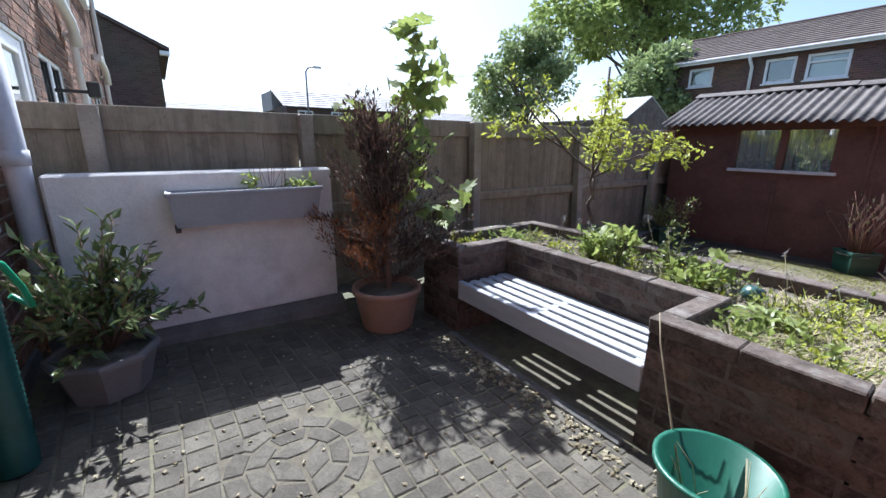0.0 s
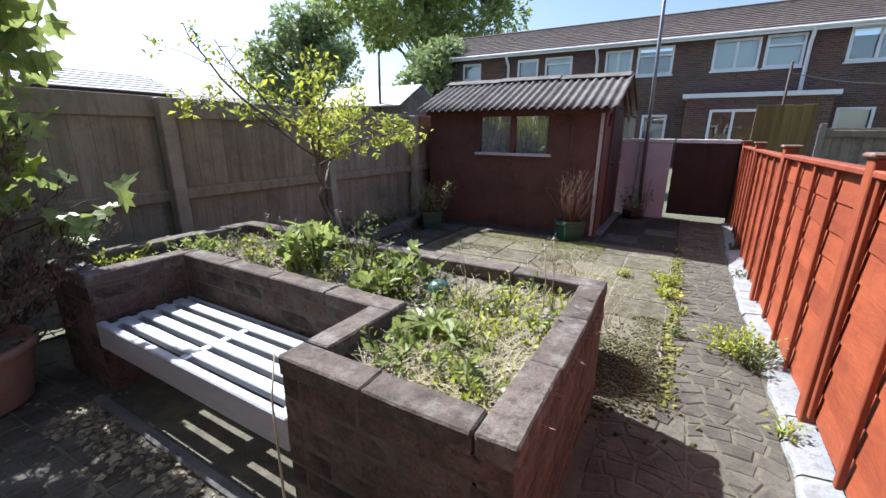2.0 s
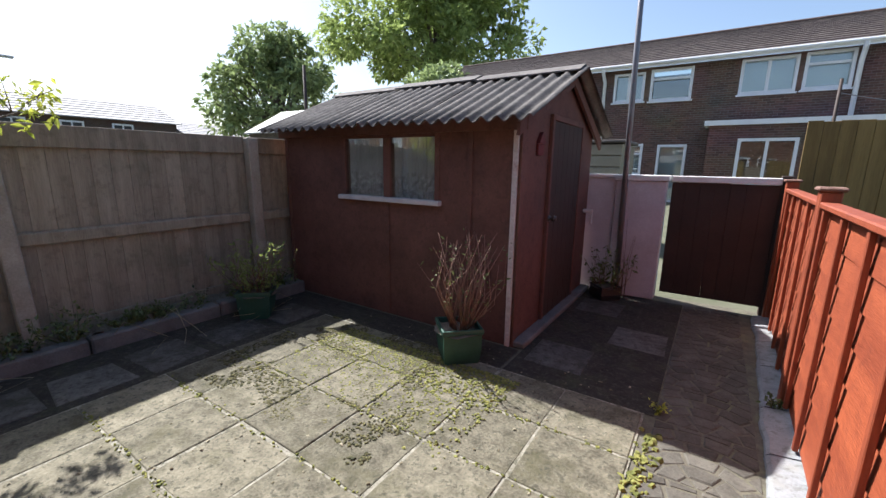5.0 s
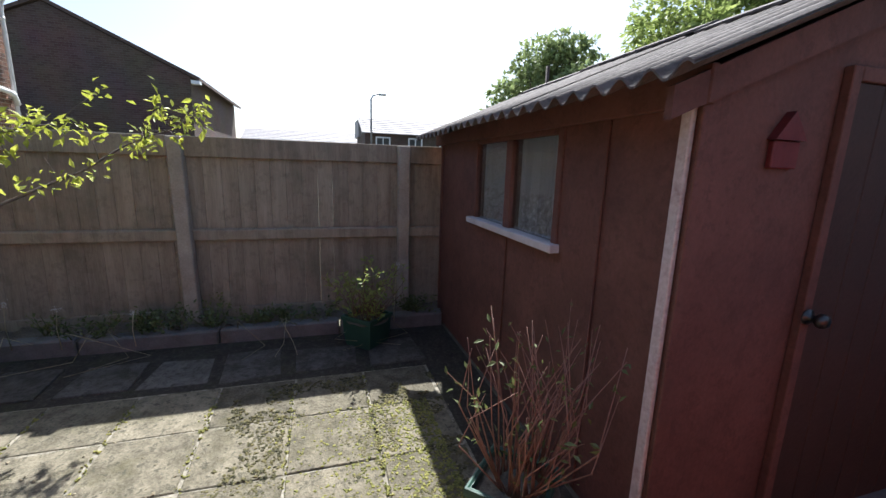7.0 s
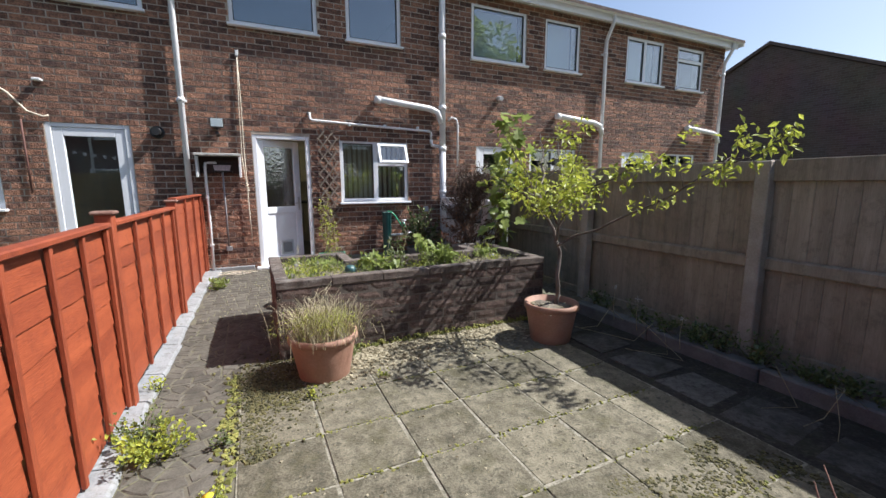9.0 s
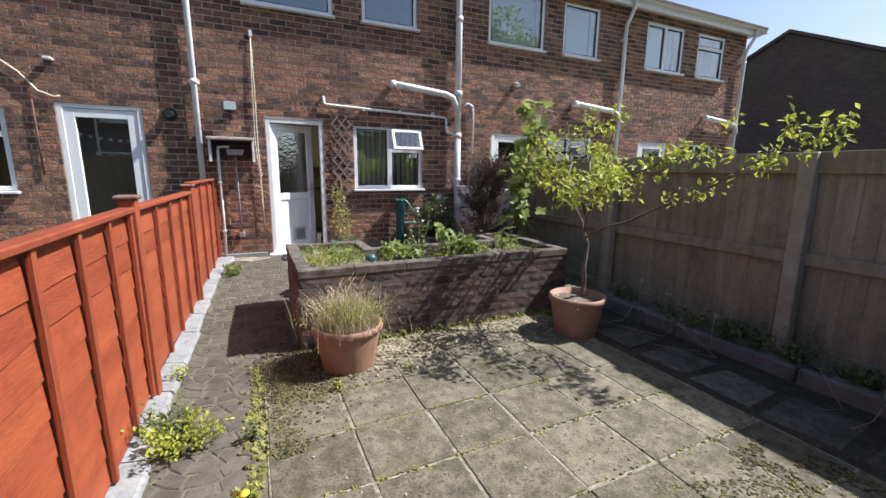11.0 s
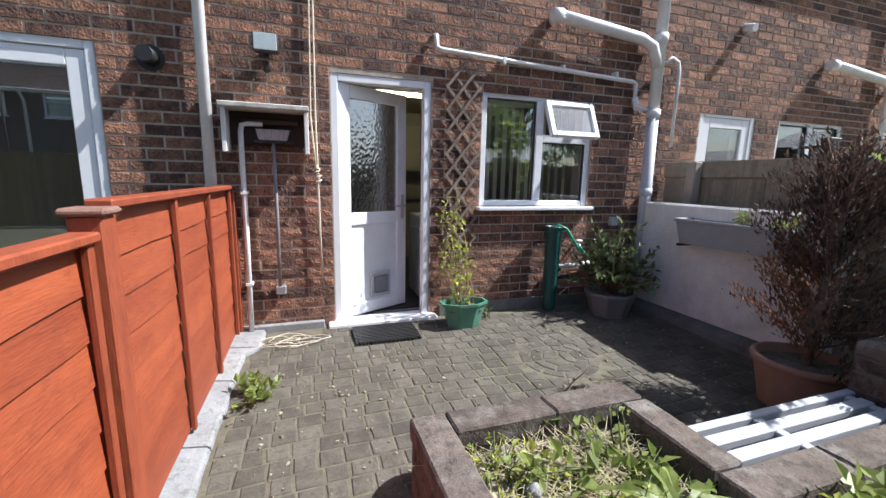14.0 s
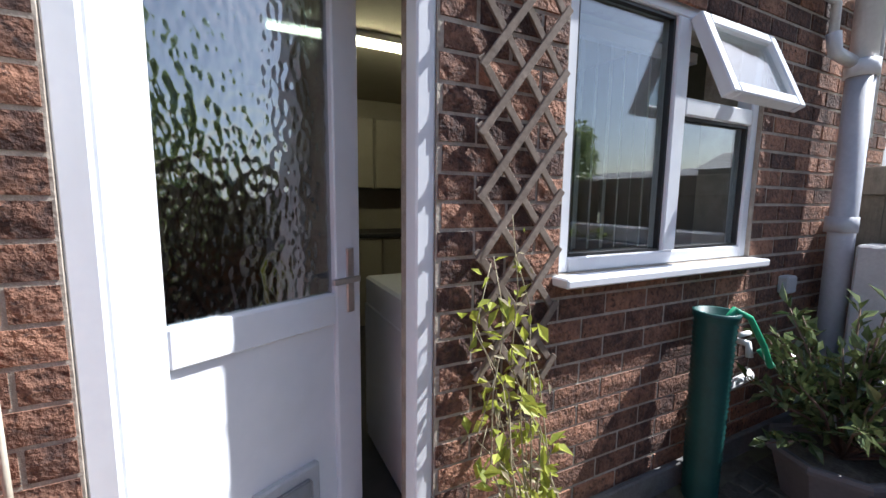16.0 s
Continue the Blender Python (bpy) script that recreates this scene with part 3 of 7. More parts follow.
boxpart("wall_body", (-3.66, -3.49, 0.185, 1.79, 0.0, 1.158), WHITEPAINT, ww, 0.012)
bm = bmesh.new()
vs = [bm.verts.new((x, y, z)) for y in (0.18, 1.82) for x, z in ((-3.488, 0.0), (-3.37, 0.0), (-3.40, 0.11), (-3.488, 0.16))]
for q in ((0, 1, 2, 3), (4, 7, 6, 5), (1, 5, 6, 2), (2, 6, 7, 3), (0, 4, 5, 1), (3, 7, 4, 0)):
    bm.faces.new([vs[i] for i in q])
part("plinth", bm, GREYCONC, ww)
boxpart("render_face", (-3.491, -3.478, 0.195, 1.785, 0.161, 1.151), WHITEPAINT, ww, 0.006)
plug = structure(new("wall_plinth"), "grey rendered plinth at the foot of the house wall", "trim")
boxpart("render_strip", (-3.47, -1.36, 0.002, 0.03, 0.0, 0.20), GREYCONC, plug, 0.006)
boxpart("render_strip", (-0.35, 0.3, 0.002, 0.05, 0.0, 0.155), CONC, plug, 0.008)

# ---- tall grey fence ----
FX = -3.85
fence = structure(new("fence_grey"), "tall weathered timber fence with posts and capping boards", "fence")
POSTS = [0.42, 1.72, 3.43, 5.17, 6.88]
ends = [0.02] + POSTS + [9.2, 11.0, 12.8]
for a, b in zip(ends, ends[1:]):
    y = a
    while y < b - 0.05:
        w = min(rng.uniform(0.118, 0.132), b - y)
        dz = rng.uniform(-0.006, 0.006)
        bm = bmesh.new()
        box(bm, FX - 0.058 - rng.uniform(0, 0.006), FX - 0.036, y + 0.0005, y + w - 0.0005, 0.03, 1.46 + dz, 0.002)
        part("board", bm, FENCE, fence)
        y += w
    boxpart("capping_board", (FX - 0.033, FX - 0.002, a + 0.004, b - 0.004, 1.405, 1.56), FENCE, fence, 0.005)
    boxpart("mid_rail", (FX - 0.033, FX + 0.012, a + 0.004, b - 0.004, 0.745, 0.84), FENCE, fence, 0.012)
    boxpart("gravel_board", (FX - 0.033, FX - 0.004, a + 0.004, b - 0.004, 0.0, 0.17), FENCE, fence, 0.005)
for y in POSTS:
    lean = Matrix.Translation((FX, y, 0)) @ Matrix.Rotation(radians(-2.2 if 5 < y < 6 else -0.7), 4, 'Y') @ Matrix.Rotation(radians(1.5 if 5 < y < 6 else 0), 4, 'X')
    bm = bmesh.new()
    box(bm, 0.014, 0.11, -0.05, 0.05, 0.0, 1.552, 0.008, lean)
    part("post", bm, FPOST, fence)

# ---- red lapped fence ----
red = structure(new("fence_red"), "terracotta stained lapped timber fence with capped posts", "fence")
LINE = [(0.31, 0.04), (0.362, 2.0), (0.408, 3.90), (0.40, 5.55), (0.44, 7.35), (0.49, 9.05)]
for n, ((xa, ya), (xb, yb)) in enumerate(zip(LINE, LINE[1:])):
    ang = math.degrees(math.atan2(xa - xb, yb - ya))
    ln = math.hypot(xb - xa, yb - ya)
    m = pose(xa, ya, 0.0, 0, 0, ang)
    zb = 0.13 - 0.03 * min(n, 2)
    zt = (1.235, 1.15, 1.15, 1.14, 1.14)[n]
    nb = 8
    h = (zt - zb) / nb
    for k in range(nb):
        bm = bmesh.new()
        z0 = zb + k * h
        n_ = 14
        lo, hi, lob, hib = [], [], [], []
        ph = rng.uniform(0, 9)
        for i in range(n_ + 1):
            y = 0.05 + (ln - 0.1) * i / n_
            wv = 0.012 * noise.noise((y * 2.3, ph, k)) + 0.006 * noise.noise((y * 9, ph, k))
            lo.append(bm.verts.new((0.000, y, z0 - 0.018 + wv)))
            hi.append(bm.verts.new((0.010, y, z0 + h)))
            lob.append(bm.verts.new((0.008, y, z0 - 0.018 + wv)))
            hib.append(bm.verts.new((0.016, y, z0 + h)))
        for i in range(n_):
            bm.faces.new((lo[i], lo[i + 1], hi[i + 1], hi[i]))
            bm.faces.new((lob[i], hib[i], hib[i + 1], lob[i + 1]))
            bm.faces.new((lo[i], lob[i], lob[i + 1], lo[i + 1]))
            bm.faces.new((hi[i], hi[i + 1], hib[i + 1], hib[i]))
        bmesh.ops.transform(bm, matrix=m, verts=bm.verts)
        part("lap_board", bm, RED, red)
    nbat = 3 if n == 0 else 4
    for k in range(nbat + 1):
        y = 0.075 + (ln - 0.15) * k / nbat
        bm = bmesh.new()
        box(bm, -0.026, -0.005, y - 0.016, y + 0.016, zb - 0.02, zt, 0.003, m)
        part("batten", bm, REDPOST, red)
    bm = bmesh.new()
    box(bm, -0.04, 0.035, 0.045, ln - 0.045, zt, zt + 0.03, 0.006, m)
    part("top_rail", bm, REDPOST, red)
for n, (x, y) in enumerate(LINE):
    bm = bmesh.new()
    box(bm, x - 0.042, x + 0.042, y - 0.042, y + 0.042, 0.0, 1.222, 0.005)
    part("post", bm, REDPOST, red)
    if n:
        bm = bmesh.new()
        box(bm, x - 0.058, x + 0.058, y - 0.058, y + 0.058, 1.222, 1.245, 0.008)
        part("post_cap", bm, POSTCAP, red, "weathered brown-grey post cap")

# pale concrete haunching along the red fence
haunch = structure(new("concrete_strip"), "whitened uneven concrete strip below the red fence", "trim")
y = 0.0
while y < 9.0:
    ln = rng.uniform(0.35, 0.7)
    yb = min(y + ln, 9.05)

    def fx(yy):
        for (xa, ya), (xb, y_b) in zip(LINE, LINE[1:]):
            if yy <= y_b:
                return xa + (xb - xa) * (yy - ya) / (y_b - ya)
        return LINE[-1][0]
    bm = bmesh.new()
    w0 = 0.13 + rng.uniform(-0.012, 0.012)
    n_ = 6
    rows_ = []
    for i in range(n_ + 1):
        yy = y + (yb - y - 0.012) * i / n_
        x1_ = fx(yy) + 0.02
        x0_ = x1_ - w0 - 0.02 * noise.noise((yy * 5, 3, 1)) - (0.10 if yy < 0.4 else 0)
        zt = patio_z(yy) + 0.024 + 0.006 * noise.noise((yy * 6, 1, 5))
        rows_.append([bm.verts.new(p) for p in ((x0_ - 0.01, yy, patio_z(yy) - 0.03), (x0_, yy, zt - 0.012), (x0_ + 0.015, yy, zt), (x1_, yy, zt + 0.015), (x1_, yy, -0.03))])
    for a, b in zip(rows_, rows_[1:]):
        for k in range(4):
            bm.faces.new((a[k], a[k + 1], b[k + 1], b[k]))
    bm.faces.new(rows_[0])
    bm.faces.new(rows_[-1])
    part("concrete_piece", bm, CONC, haunch)
    y = yb

# ---- brick planter ----
planter = structure(new("planter"), "raised U-shaped brick planter with worn block coping", "planter")
PT = 0.578
# outer edges, the nook for the bench, and the walls as (x0, x1, y0, y1)
PX0, PX1, PY0, PY1, TH = -3.088, -0.492, 2.355, 3.58, 0.102
NX0, NX1, NY = -2.622, -1.265, 2.803
WALLS = [(PX0, PX1, PY1 - TH, PY1), (PX1 - TH, PX1, PY0, PY1 - TH), (NX1, PX1 - TH, PY0, PY0 + TH), (NX1, NX1 + TH, PY0 + TH, NY), (NX0, NX1 + TH, NY, NY + TH),
         (NX0 - TH, NX0, PY0, NY + TH), (PX0, NX0 - TH, PY0, PY0 + TH), (PX0, PX0 + TH, PY0 + TH, PY1 - TH)]
for i, (xa, xb, ya, yb) in enumerate(WALLS):
    g = 0.006
    boxpart("core", (xa + g, xb - g, ya + g, yb - g, -0.03, PT), GMORTAR, planter)
bm = bmesh.new()
def soil_z(x, y):
    return 0.565 + 0.04 * noise.noise((x * 4, y * 4, 0)) + 0.03 * noise.noise((x * 17, y * 17, 3))


relief(bm, PX0 + 0.09, PX1 - 0.09, NY + 0.09, PY1 - 0.09, 60, 16, soil_z)
relief(bm, NX1 + 0.09, PX1 - 0.09, PY0 + 0.09, NY + 0.09, 18, 14, soil_z)
relief(bm, PX0 + 0.09, NX0 - 0.09, PY0 + 0.09, NY + 0.09, 12, 14, soil_z)
soil = tagged(part("planter_soil", bm, SOIL), "dry stony soil filling the planter", "soil", kind="stuff")


def coping(xa, xb, ya, yb, along):
    """Coping blocks end to end over a wall."""
    a, b = (xa, xb) if along == 'x' else (ya, yb)
    n = max(1, round((b - a) / 0.40))
    for i in range(n):
        p, q = a + (b - a) * i / n + 0.001, a + (b - a) * (i + 1) / n - 0.001
        e = rng.uniform(-0.003, 0.003)
        bm = bmesh.new()
        d = (p, q, ya - 0.002 + e, yb + 0.002 + e) if along == 'x' else (xa - 0.002 + e, xb + 0.002 + e, p, q)
        box(bm, *d, PT, 0.645 + rng.uniform(-0.003, 0.003), 0.006)
        bmesh.ops.subdivide_edges(bm, edges=bm.edges[:], cuts=2, use_grid_fill=True)
        for v in bm.verts:
            v.co += Vector(noise.noise_vector(v.co * 16)) * 0.003 + Vector(noise.noise_vector(v.co * 45)) * 0.002
        part("coping_block", bm, COPING, planter)


coping(PX0, PX1, PY1 - TH, PY1, 'x')
coping(PX1 - TH, PX1, PY0, PY1 - TH - 0.01, 'y')
coping(NX1, PX1 - TH - 0.008, PY0, PY0 + TH, 'x')
coping(NX1, NX1 + TH, PY0 + TH + 0.01, NY - 0.01, 'y')
coping(NX0 + 0.01, NX1 + TH, NY, NY + TH, 'x')
coping(NX0 - TH, NX0, PY0, NY + TH, 'y')
coping(PX0, NX0 - TH - 0.01, PY0, PY0 + TH, 'x')
coping(PX0, PX0 + TH, PY0 + TH + 0.01, PY1 - TH - 0.01, 'y')

# ---- far buildings ----
def brick_pattern(name, c1, c2, mort):
    m = bpy.data.materials.new(name)
    m.use_nodes = True
    nt = m.node_tree
    geo = nt.nodes.new("ShaderNodeNewGeometry")
    sep = nt.nodes.new("ShaderNodeSeparateXYZ")
    com = nt.nodes.new("ShaderNodeCombineXYZ")
    ad = nt.nodes.new("ShaderNodeMath")
    br = nt.nodes.new("ShaderNodeTexBrick")
    ns = nt.nodes.new("ShaderNodeTexNoise")
    ns.inputs["Scale"].default_value = 0.8
    mx = nt.nodes.new("ShaderNodeMix")
    mx.data_type = 'RGBA'
    mx.blend_type = 'MULTIPLY'
    mx.inputs[0].default_value = 0.5
    nt.links.new(geo.outputs["Position"], sep.inputs[0])
    nt.links.new(sep.outputs[0], ad.inputs[0])
    nt.links.new(sep.outputs[1], ad.inputs[1])
    nt.links.new(ad.outputs[0], com.inputs[0])
    nt.links.new(sep.outputs[2], com.inputs[1])
    nt.links.new(com.outputs[0], br.inputs["Vector"])
    br.inputs["Color1"].default_value = (*c1, 1)
    br.inputs["Color2"].default_value = (*c2, 1)
    br.inputs["Mortar"].default_value = (*mort, 1)
    br.inputs["Scale"].default_value = 1.0
    br.inputs["Brick Width"].default_value = 0.24
    br.inputs["Row Height"].default_value = 0.083
    br.inputs["Mortar Size"].default_value = 0.007
    nt.links.new(geo.outputs["Position"], ns.inputs["Vector"])
    nt.links.new(br.outputs["Color"], mx.inputs[6])
    nt.links.new(ns.outputs["Color"], mx.inputs[7])
    nt.links.new(mx.outputs[2], nt.nodes["Principled BSDF"].inputs["Base Color"])
    nt.nodes["Principled BSDF"].inputs["Roughness"].default_value = 0.9
    return m


OPPBRICK = brick_pattern("brown_brickwork", (0.19, 0.10, 0.08), (0.105, 0.058, 0.05), (0.24, 0.20, 0.17))
GABLEBRICK = brick_pattern("dark_brickwork", (0.14, 0.09, 0.075), (0.10, 0.06, 0.05), (0.16, 0.13, 0.11))
OY = 23.4
opp = tagged(new("terraced_house"), "brown brick two-storey terrace with tiled roof behind the gardens", "house")
UP = [(-13.2, -12.3, 4.3, 5.15), (-11.6, -10.5, 4.3, 5.15), (-8.4, -7.3, 4.15, 5.15), (-6.95, -5.6, 4.15, 5.15), (-4.08, -2.91, 4.08, 5.2), (-2.71, -1.25, 4.05, 5.25), (0.2, 1.8, 4.08, 5.28), (1.95, 3.2, 4.1, 5.3),
      (4.42, 6.1, 4.15, 5.35), (6.25, 7.6, 4.2, 5.35), (9.1, 10.6, 4.15, 5.3), (10.9, 12.1, 4.15, 5.3), (13.6, 15.1, 4.15, 5.3), (15.4, 16.6, 4.15, 5.3)]
LOW = [(-8.3, -7.0, 1.2, 2.4), (-3.95, -2.73, 1.15, 2.42), (4.54, 5.65, 0.9, 2.55), (6.1, 8.0, 1.3, 2.5), (10.0, 11.5, 1.2, 2.4)]
DOORS2 = [(-2.2, -1.17, 0.1, 2.37)]
bm = bmesh.new()
pierced(bm, -13.9, 22, -0.05, 5.35, OY, OY + 0.3, UP + LOW + DOORS2)
part("wall", bm, OPPBRICK, opp)
# Dark sheet added behind the windows in place of unlit rooms.
boxpart("back_wall", (-13.9, 22, OY + 2.0, OY + 2.2, -0.05, 5.35), ROOMSHADE, opp)
boxpart("end_wall", (-13.9, -13.6, OY + 0.31, OY + 8, -0.05, 5.35), GABLEBRICK, opp)
for i, o in enumerate(UP + LOW + DOORS2):
    w = boxpart("window", (o[0] + 0.06, o[1] - 0.06, OY + 0.10, OY + 0.12, o[2] + 0.06, o[3] - 0.06), GLASS, opp)
    f = 0.10
    for a in ((o[0], o[0] + f, o[2], o[3]), (o[1] - f, o[1], o[2], o[3]), (o[0] + f, o[1] - f, o[2], o[2] + f), (o[0] + f, o[1] - f, o[3] - f, o[3])):
        boxpart("frame_bar", (a[0], a[1], OY - 0.02, OY + 0.06, a[2], a[3]), UPVC, w, 0.01)
    if o[1] - o[0] > 1.15:
        xm = (o[0] + o[1]) / 2
        if i % 2:
            zt = o[3] - (o[3] - o[2]) * 0.32
            boxpart("transom", (o[0] + f, o[1] - f, OY - 0.015, OY + 0.05, zt - 0.04, zt + 0.04), UPVC, w)
        else:
            boxpart("mullion", (xm - 0.05, xm + 0.05, OY - 0.015, OY + 0.05, o[2] + f, o[3] - f), UPVC, w)
    boxpart("sill", (o[0] - 0.05, o[1] + 0.05, OY - 0.09, OY + 0.05, o[2] - 0.06, o[2] - 0.003), UPVC, w)
    if i % 3 != 2:
        boxpart("curtain", (o[0] + 0.05, o[1] - 0.05, OY + 0.34, OY + 0.36, o[2], o[3]), CURTAIN, w)
# Lighter copy of ROOFTILE, with the sunlight on the far slope put into the colour.
FARTILE = material("sunlight_toned_tile", (0.10, 0.078, 0.07), (0.21, 0.165, 0.145), 2.5, 0.85, 0.4, 22, rnd=0.25, island=True)
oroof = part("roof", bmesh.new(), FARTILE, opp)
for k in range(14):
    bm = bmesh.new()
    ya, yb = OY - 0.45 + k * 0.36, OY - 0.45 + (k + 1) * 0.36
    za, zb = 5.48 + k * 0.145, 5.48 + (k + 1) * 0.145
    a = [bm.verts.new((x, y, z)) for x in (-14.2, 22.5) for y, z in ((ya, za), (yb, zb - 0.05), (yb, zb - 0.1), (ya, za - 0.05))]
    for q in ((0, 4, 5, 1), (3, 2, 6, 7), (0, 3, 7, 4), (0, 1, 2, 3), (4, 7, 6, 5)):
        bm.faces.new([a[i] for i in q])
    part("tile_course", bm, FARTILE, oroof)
boxpart("ridge", (-14.2, 22.5, OY + 4.5, OY + 4.75, 7.42, 7.54), ROOFTILE, opp, 0.04)
boxpart("fascia", (-14.1, 22.4, OY - 0.42, OY - 0.38, 5.28, 5.47), UPVC, opp)
boxpart("gutter", (-14.1, 22.4, OY - 0.53, OY - 0.425, 5.36, 5.46), UPVC, opp, 0.03)
for x in (-13.6, -8.9, -4.45, 3.28, 7.8, 12.8):
    bm = bmesh.new()
    tube(bm, [(x, OY - 0.45, 5.4), (x, OY - 0.4, 5.2), (x + 0.02, OY - 0.09, 4.9), (x + 0.02, OY - 0.09, 0.1)], 0.07)
    part("downpipe", bm, UPVC, opp)
ext = tagged(new("porch"), "flat-roofed brick porch with white fascia against the terrace", "porch")
bm = bmesh.new()
pierced(bm, -0.5, 4.2, -0.05, 2.95, OY - 1.0, OY - 0.85, [(0.4, 2.05, 0.9, 2.5)])
part("wall", bm, OPPBRICK, ext)
boxpart("fascia", (-0.65, 4.35, OY - 1.15, OY - 0.01, 2.953, 3.12), UPVC, ext)
pw = boxpart("window", (0.4, 2.05, OY - 0.95, OY - 0.93, 0.9, 2.5), GLASS, ext)
for a in ((0.4, 0.5, 0.9, 2.5), (1.95, 2.05, 0.9, 2.5), (0.5, 1.95, 0.9, 1.0), (0.5, 1.95, 2.4, 2.5), (1.18, 1.27, 1.0, 2.4)):
    boxpart("frame_bar", (a[0], a[1], OY - 1.02, OY - 0.96, a[2], a[3]), UPVC, pw)

for far_ in (opp, ext):
    reshape(far_, Matrix.Translation((0, 0, -0.16)))

# gable end house beyond the row
gab = tagged(new("end_house"), "dark brick house with its gable end to the gardens", "house")
gx, ye, yr = -19.9, 1.24, -3.35
bm = bmesh.new()
prof = [(ye, -0.05), (ye, 4.7), (yr, 6.9), (2 * yr - ye, 4.7), (2 * yr - ye, -0.05)]
fa = [bm.verts.new((gx, y, z)) for y, z in prof]
fb = [bm.verts.new((gx - 9, y, z)) for y, z in prof]
bm.faces.new(fa)
bm.faces.new(fb[::-1])
for i in range(5):
    j = (i + 1) % 5
    bm.faces.new((fa[i], fb[i], fb[j], fa[j]))
part("wall", bm, GABLEBRICK, gab)
for s in (1, -1):
    bm = bmesh.new()
    dy = (ye - yr) * s
    a = [bm.verts.new(p) for x in (gx + 0.12, gx - 9.1) for p in ((x, yr, 6.93), (x, yr + dy * 1.08, 4.55), (x, yr + dy * 1.08, 4.68), (x, yr, 7.06))]
    for q in ((0, 1, 2, 3), (4, 7, 6, 5), (0, 4, 5, 1), (3, 2, 6, 7), (1, 5, 6, 2), (0, 3, 7, 4)):
        bm.faces.new([a[i] for i in q])
    part("roof", bm, ROOFTILE, gab)
boxpart("eave_end", (gx - 0.2, gx + 0.13, ye + 0.05, ye + 0.36, 4.42, 4.55), UPVC, gab)


def far_house(x, y0, y1, ze, zr, label, gable=False):
    """A distant house with its long side to the gardens."""
    h = tagged(new("distant_house"), label, "house")
    boxpart("wall", (x - 8, x, y0, y1, -0.05, ze), GABLEBRICK, h)
    hroof = part("roof", bmesh.new(), GREYTILE, h)
    for s in range(8):
        bm = bmesh.new()
        xa, xb = x + 0.4 - s * 0.55, x + 0.4 - (s + 1) * 0.55
        za, zb = ze - 0.1 + (zr - ze) * s / 8, ze - 0.1 + (zr - ze) * (s + 1) / 8
        a = [bm.verts.new((xx, yy, zz)) for yy in (y0 - 0.3, y1 + 0.3) for xx, zz in ((xa, za), (xb, zb - 0.04), (xb, zb - 0.12), (xa, za - 0.08))]
        for q in ((0, 4, 5, 1), (3, 2, 6, 7), (0, 3, 7, 4), (0, 1, 2, 3), (4, 7, 6, 5)):
            bm.faces.new([a[i] for i in q])
        part("tile_course", bm, GREYTILE, hroof)
    boxpart("roof_back", (x - 8.2, x - 4.0, y0 - 0.2, y1 + 0.2, ze - 0.2, zr - 0.25), GREYTILE, h)
    yy = y0 + 0.9
    while yy < y1 - 1.6:
        w = boxpart("window", (x + 0.01, x + 0.05, yy, yy + 1.3, ze - 1.5, ze - 0.4), UPVC, h)
        # Opaque panes; the darkness of the rooms is put into their colour.
        boxpart("pane", (x + 0.05, x + 0.06, yy + 0.12, yy + 0.6, ze - 1.38, ze - 0.52), ROOMSHADE, w)
        boxpart("pane", (x + 0.05, x + 0.06, yy + 0.7, yy + 1.18, ze - 1.38, ze - 0.52), ROOMSHADE, w)
        yy += 2.9
    return h


far_house(-37, 10.0, 21.0, 4.3, 6.0, "pale roofed house in the distance beyond the fence")
far_house(-52, -2.0, 11.0, 4.0, 5.6, "low distant house with a pale roof")
far_house(-46, 26.0, 44.0, 4.0, 5.6, "distant house behind the trees")


# ---- shed ----
shed = tagged(new("garden_shed"), "maroon painted timber shed with corrugated roof and lace-curtained window", "shed")
SX0, SX1, SY0, SY1 = -3.72, -1.17, 7.21, 9.05
SW = (-2.91, -1.835, 1.115, 1.70)
bm = bmesh.new()
pierced(bm, SX0, SX1, 0.0, 1.80, SY0, SY0 + 0.04, [SW])
part("front_wall", bm, SHED, shed)
prof = [(SY0 + 0.042, 0.0), (SY0 + 0.042, 1.80), (8.13, 2.20), (SY1, 1.80), (SY1, 0.0)]
for x0, x1 in ((SX1 - 0.04, SX1), (SX0, SX0 + 0.04)):
    bm = bmesh.new()
    fa = [bm.verts.new((x0, y, z)) for y, z in prof]
    fb = [bm.verts.new((x1, y, z)) for y, z in prof]
    bm.faces.new(fa)
    bm.faces.new(fb[::-1])
    for i in range(5):
        j = (i + 1) % 5
        bm.faces.new((fa[i], fb[i], fb[j], fa[j]))
    part("gable_wall", bm, SHED, shed)
boxpart("back_wall", (SX0 + 0.04, SX1 - 0.04, SY1 - 0.04, SY1, 0.0, 1.80), SHED, shed)
boxpart("shed_floor", (SX0 + 0.04, SX1 - 0.04, SY0 + 0.04, SY1 - 0.04, 0.0, 0.05), SHEDDOOR, shed)
# battens and sheet joints on the front
for x in (-3.70, -2.37, -1.56):
    boxpart("cover_strip", (x - 0.02, x + 0.02, SY0 - 0.012, SY0 - 0.001, 0.02, 1.08 if x == -2.37 else 1.72), SHED, shed, 0.003)
boxpart("corner_post", (-1.222, -1.182, SY0 - 0.02, SY0 - 0.001, 0.0, 1.70), material("flaking_white_paint", (0.42, 0.36, 0.34), (0.72, 0.68, 0.67), 14, 0.8, 0.4, 70, stain=(0.2, 0.07, 0.06), stain_scale=14, stain_amount=0.6), shed, 0.004, "flaking white corner post")
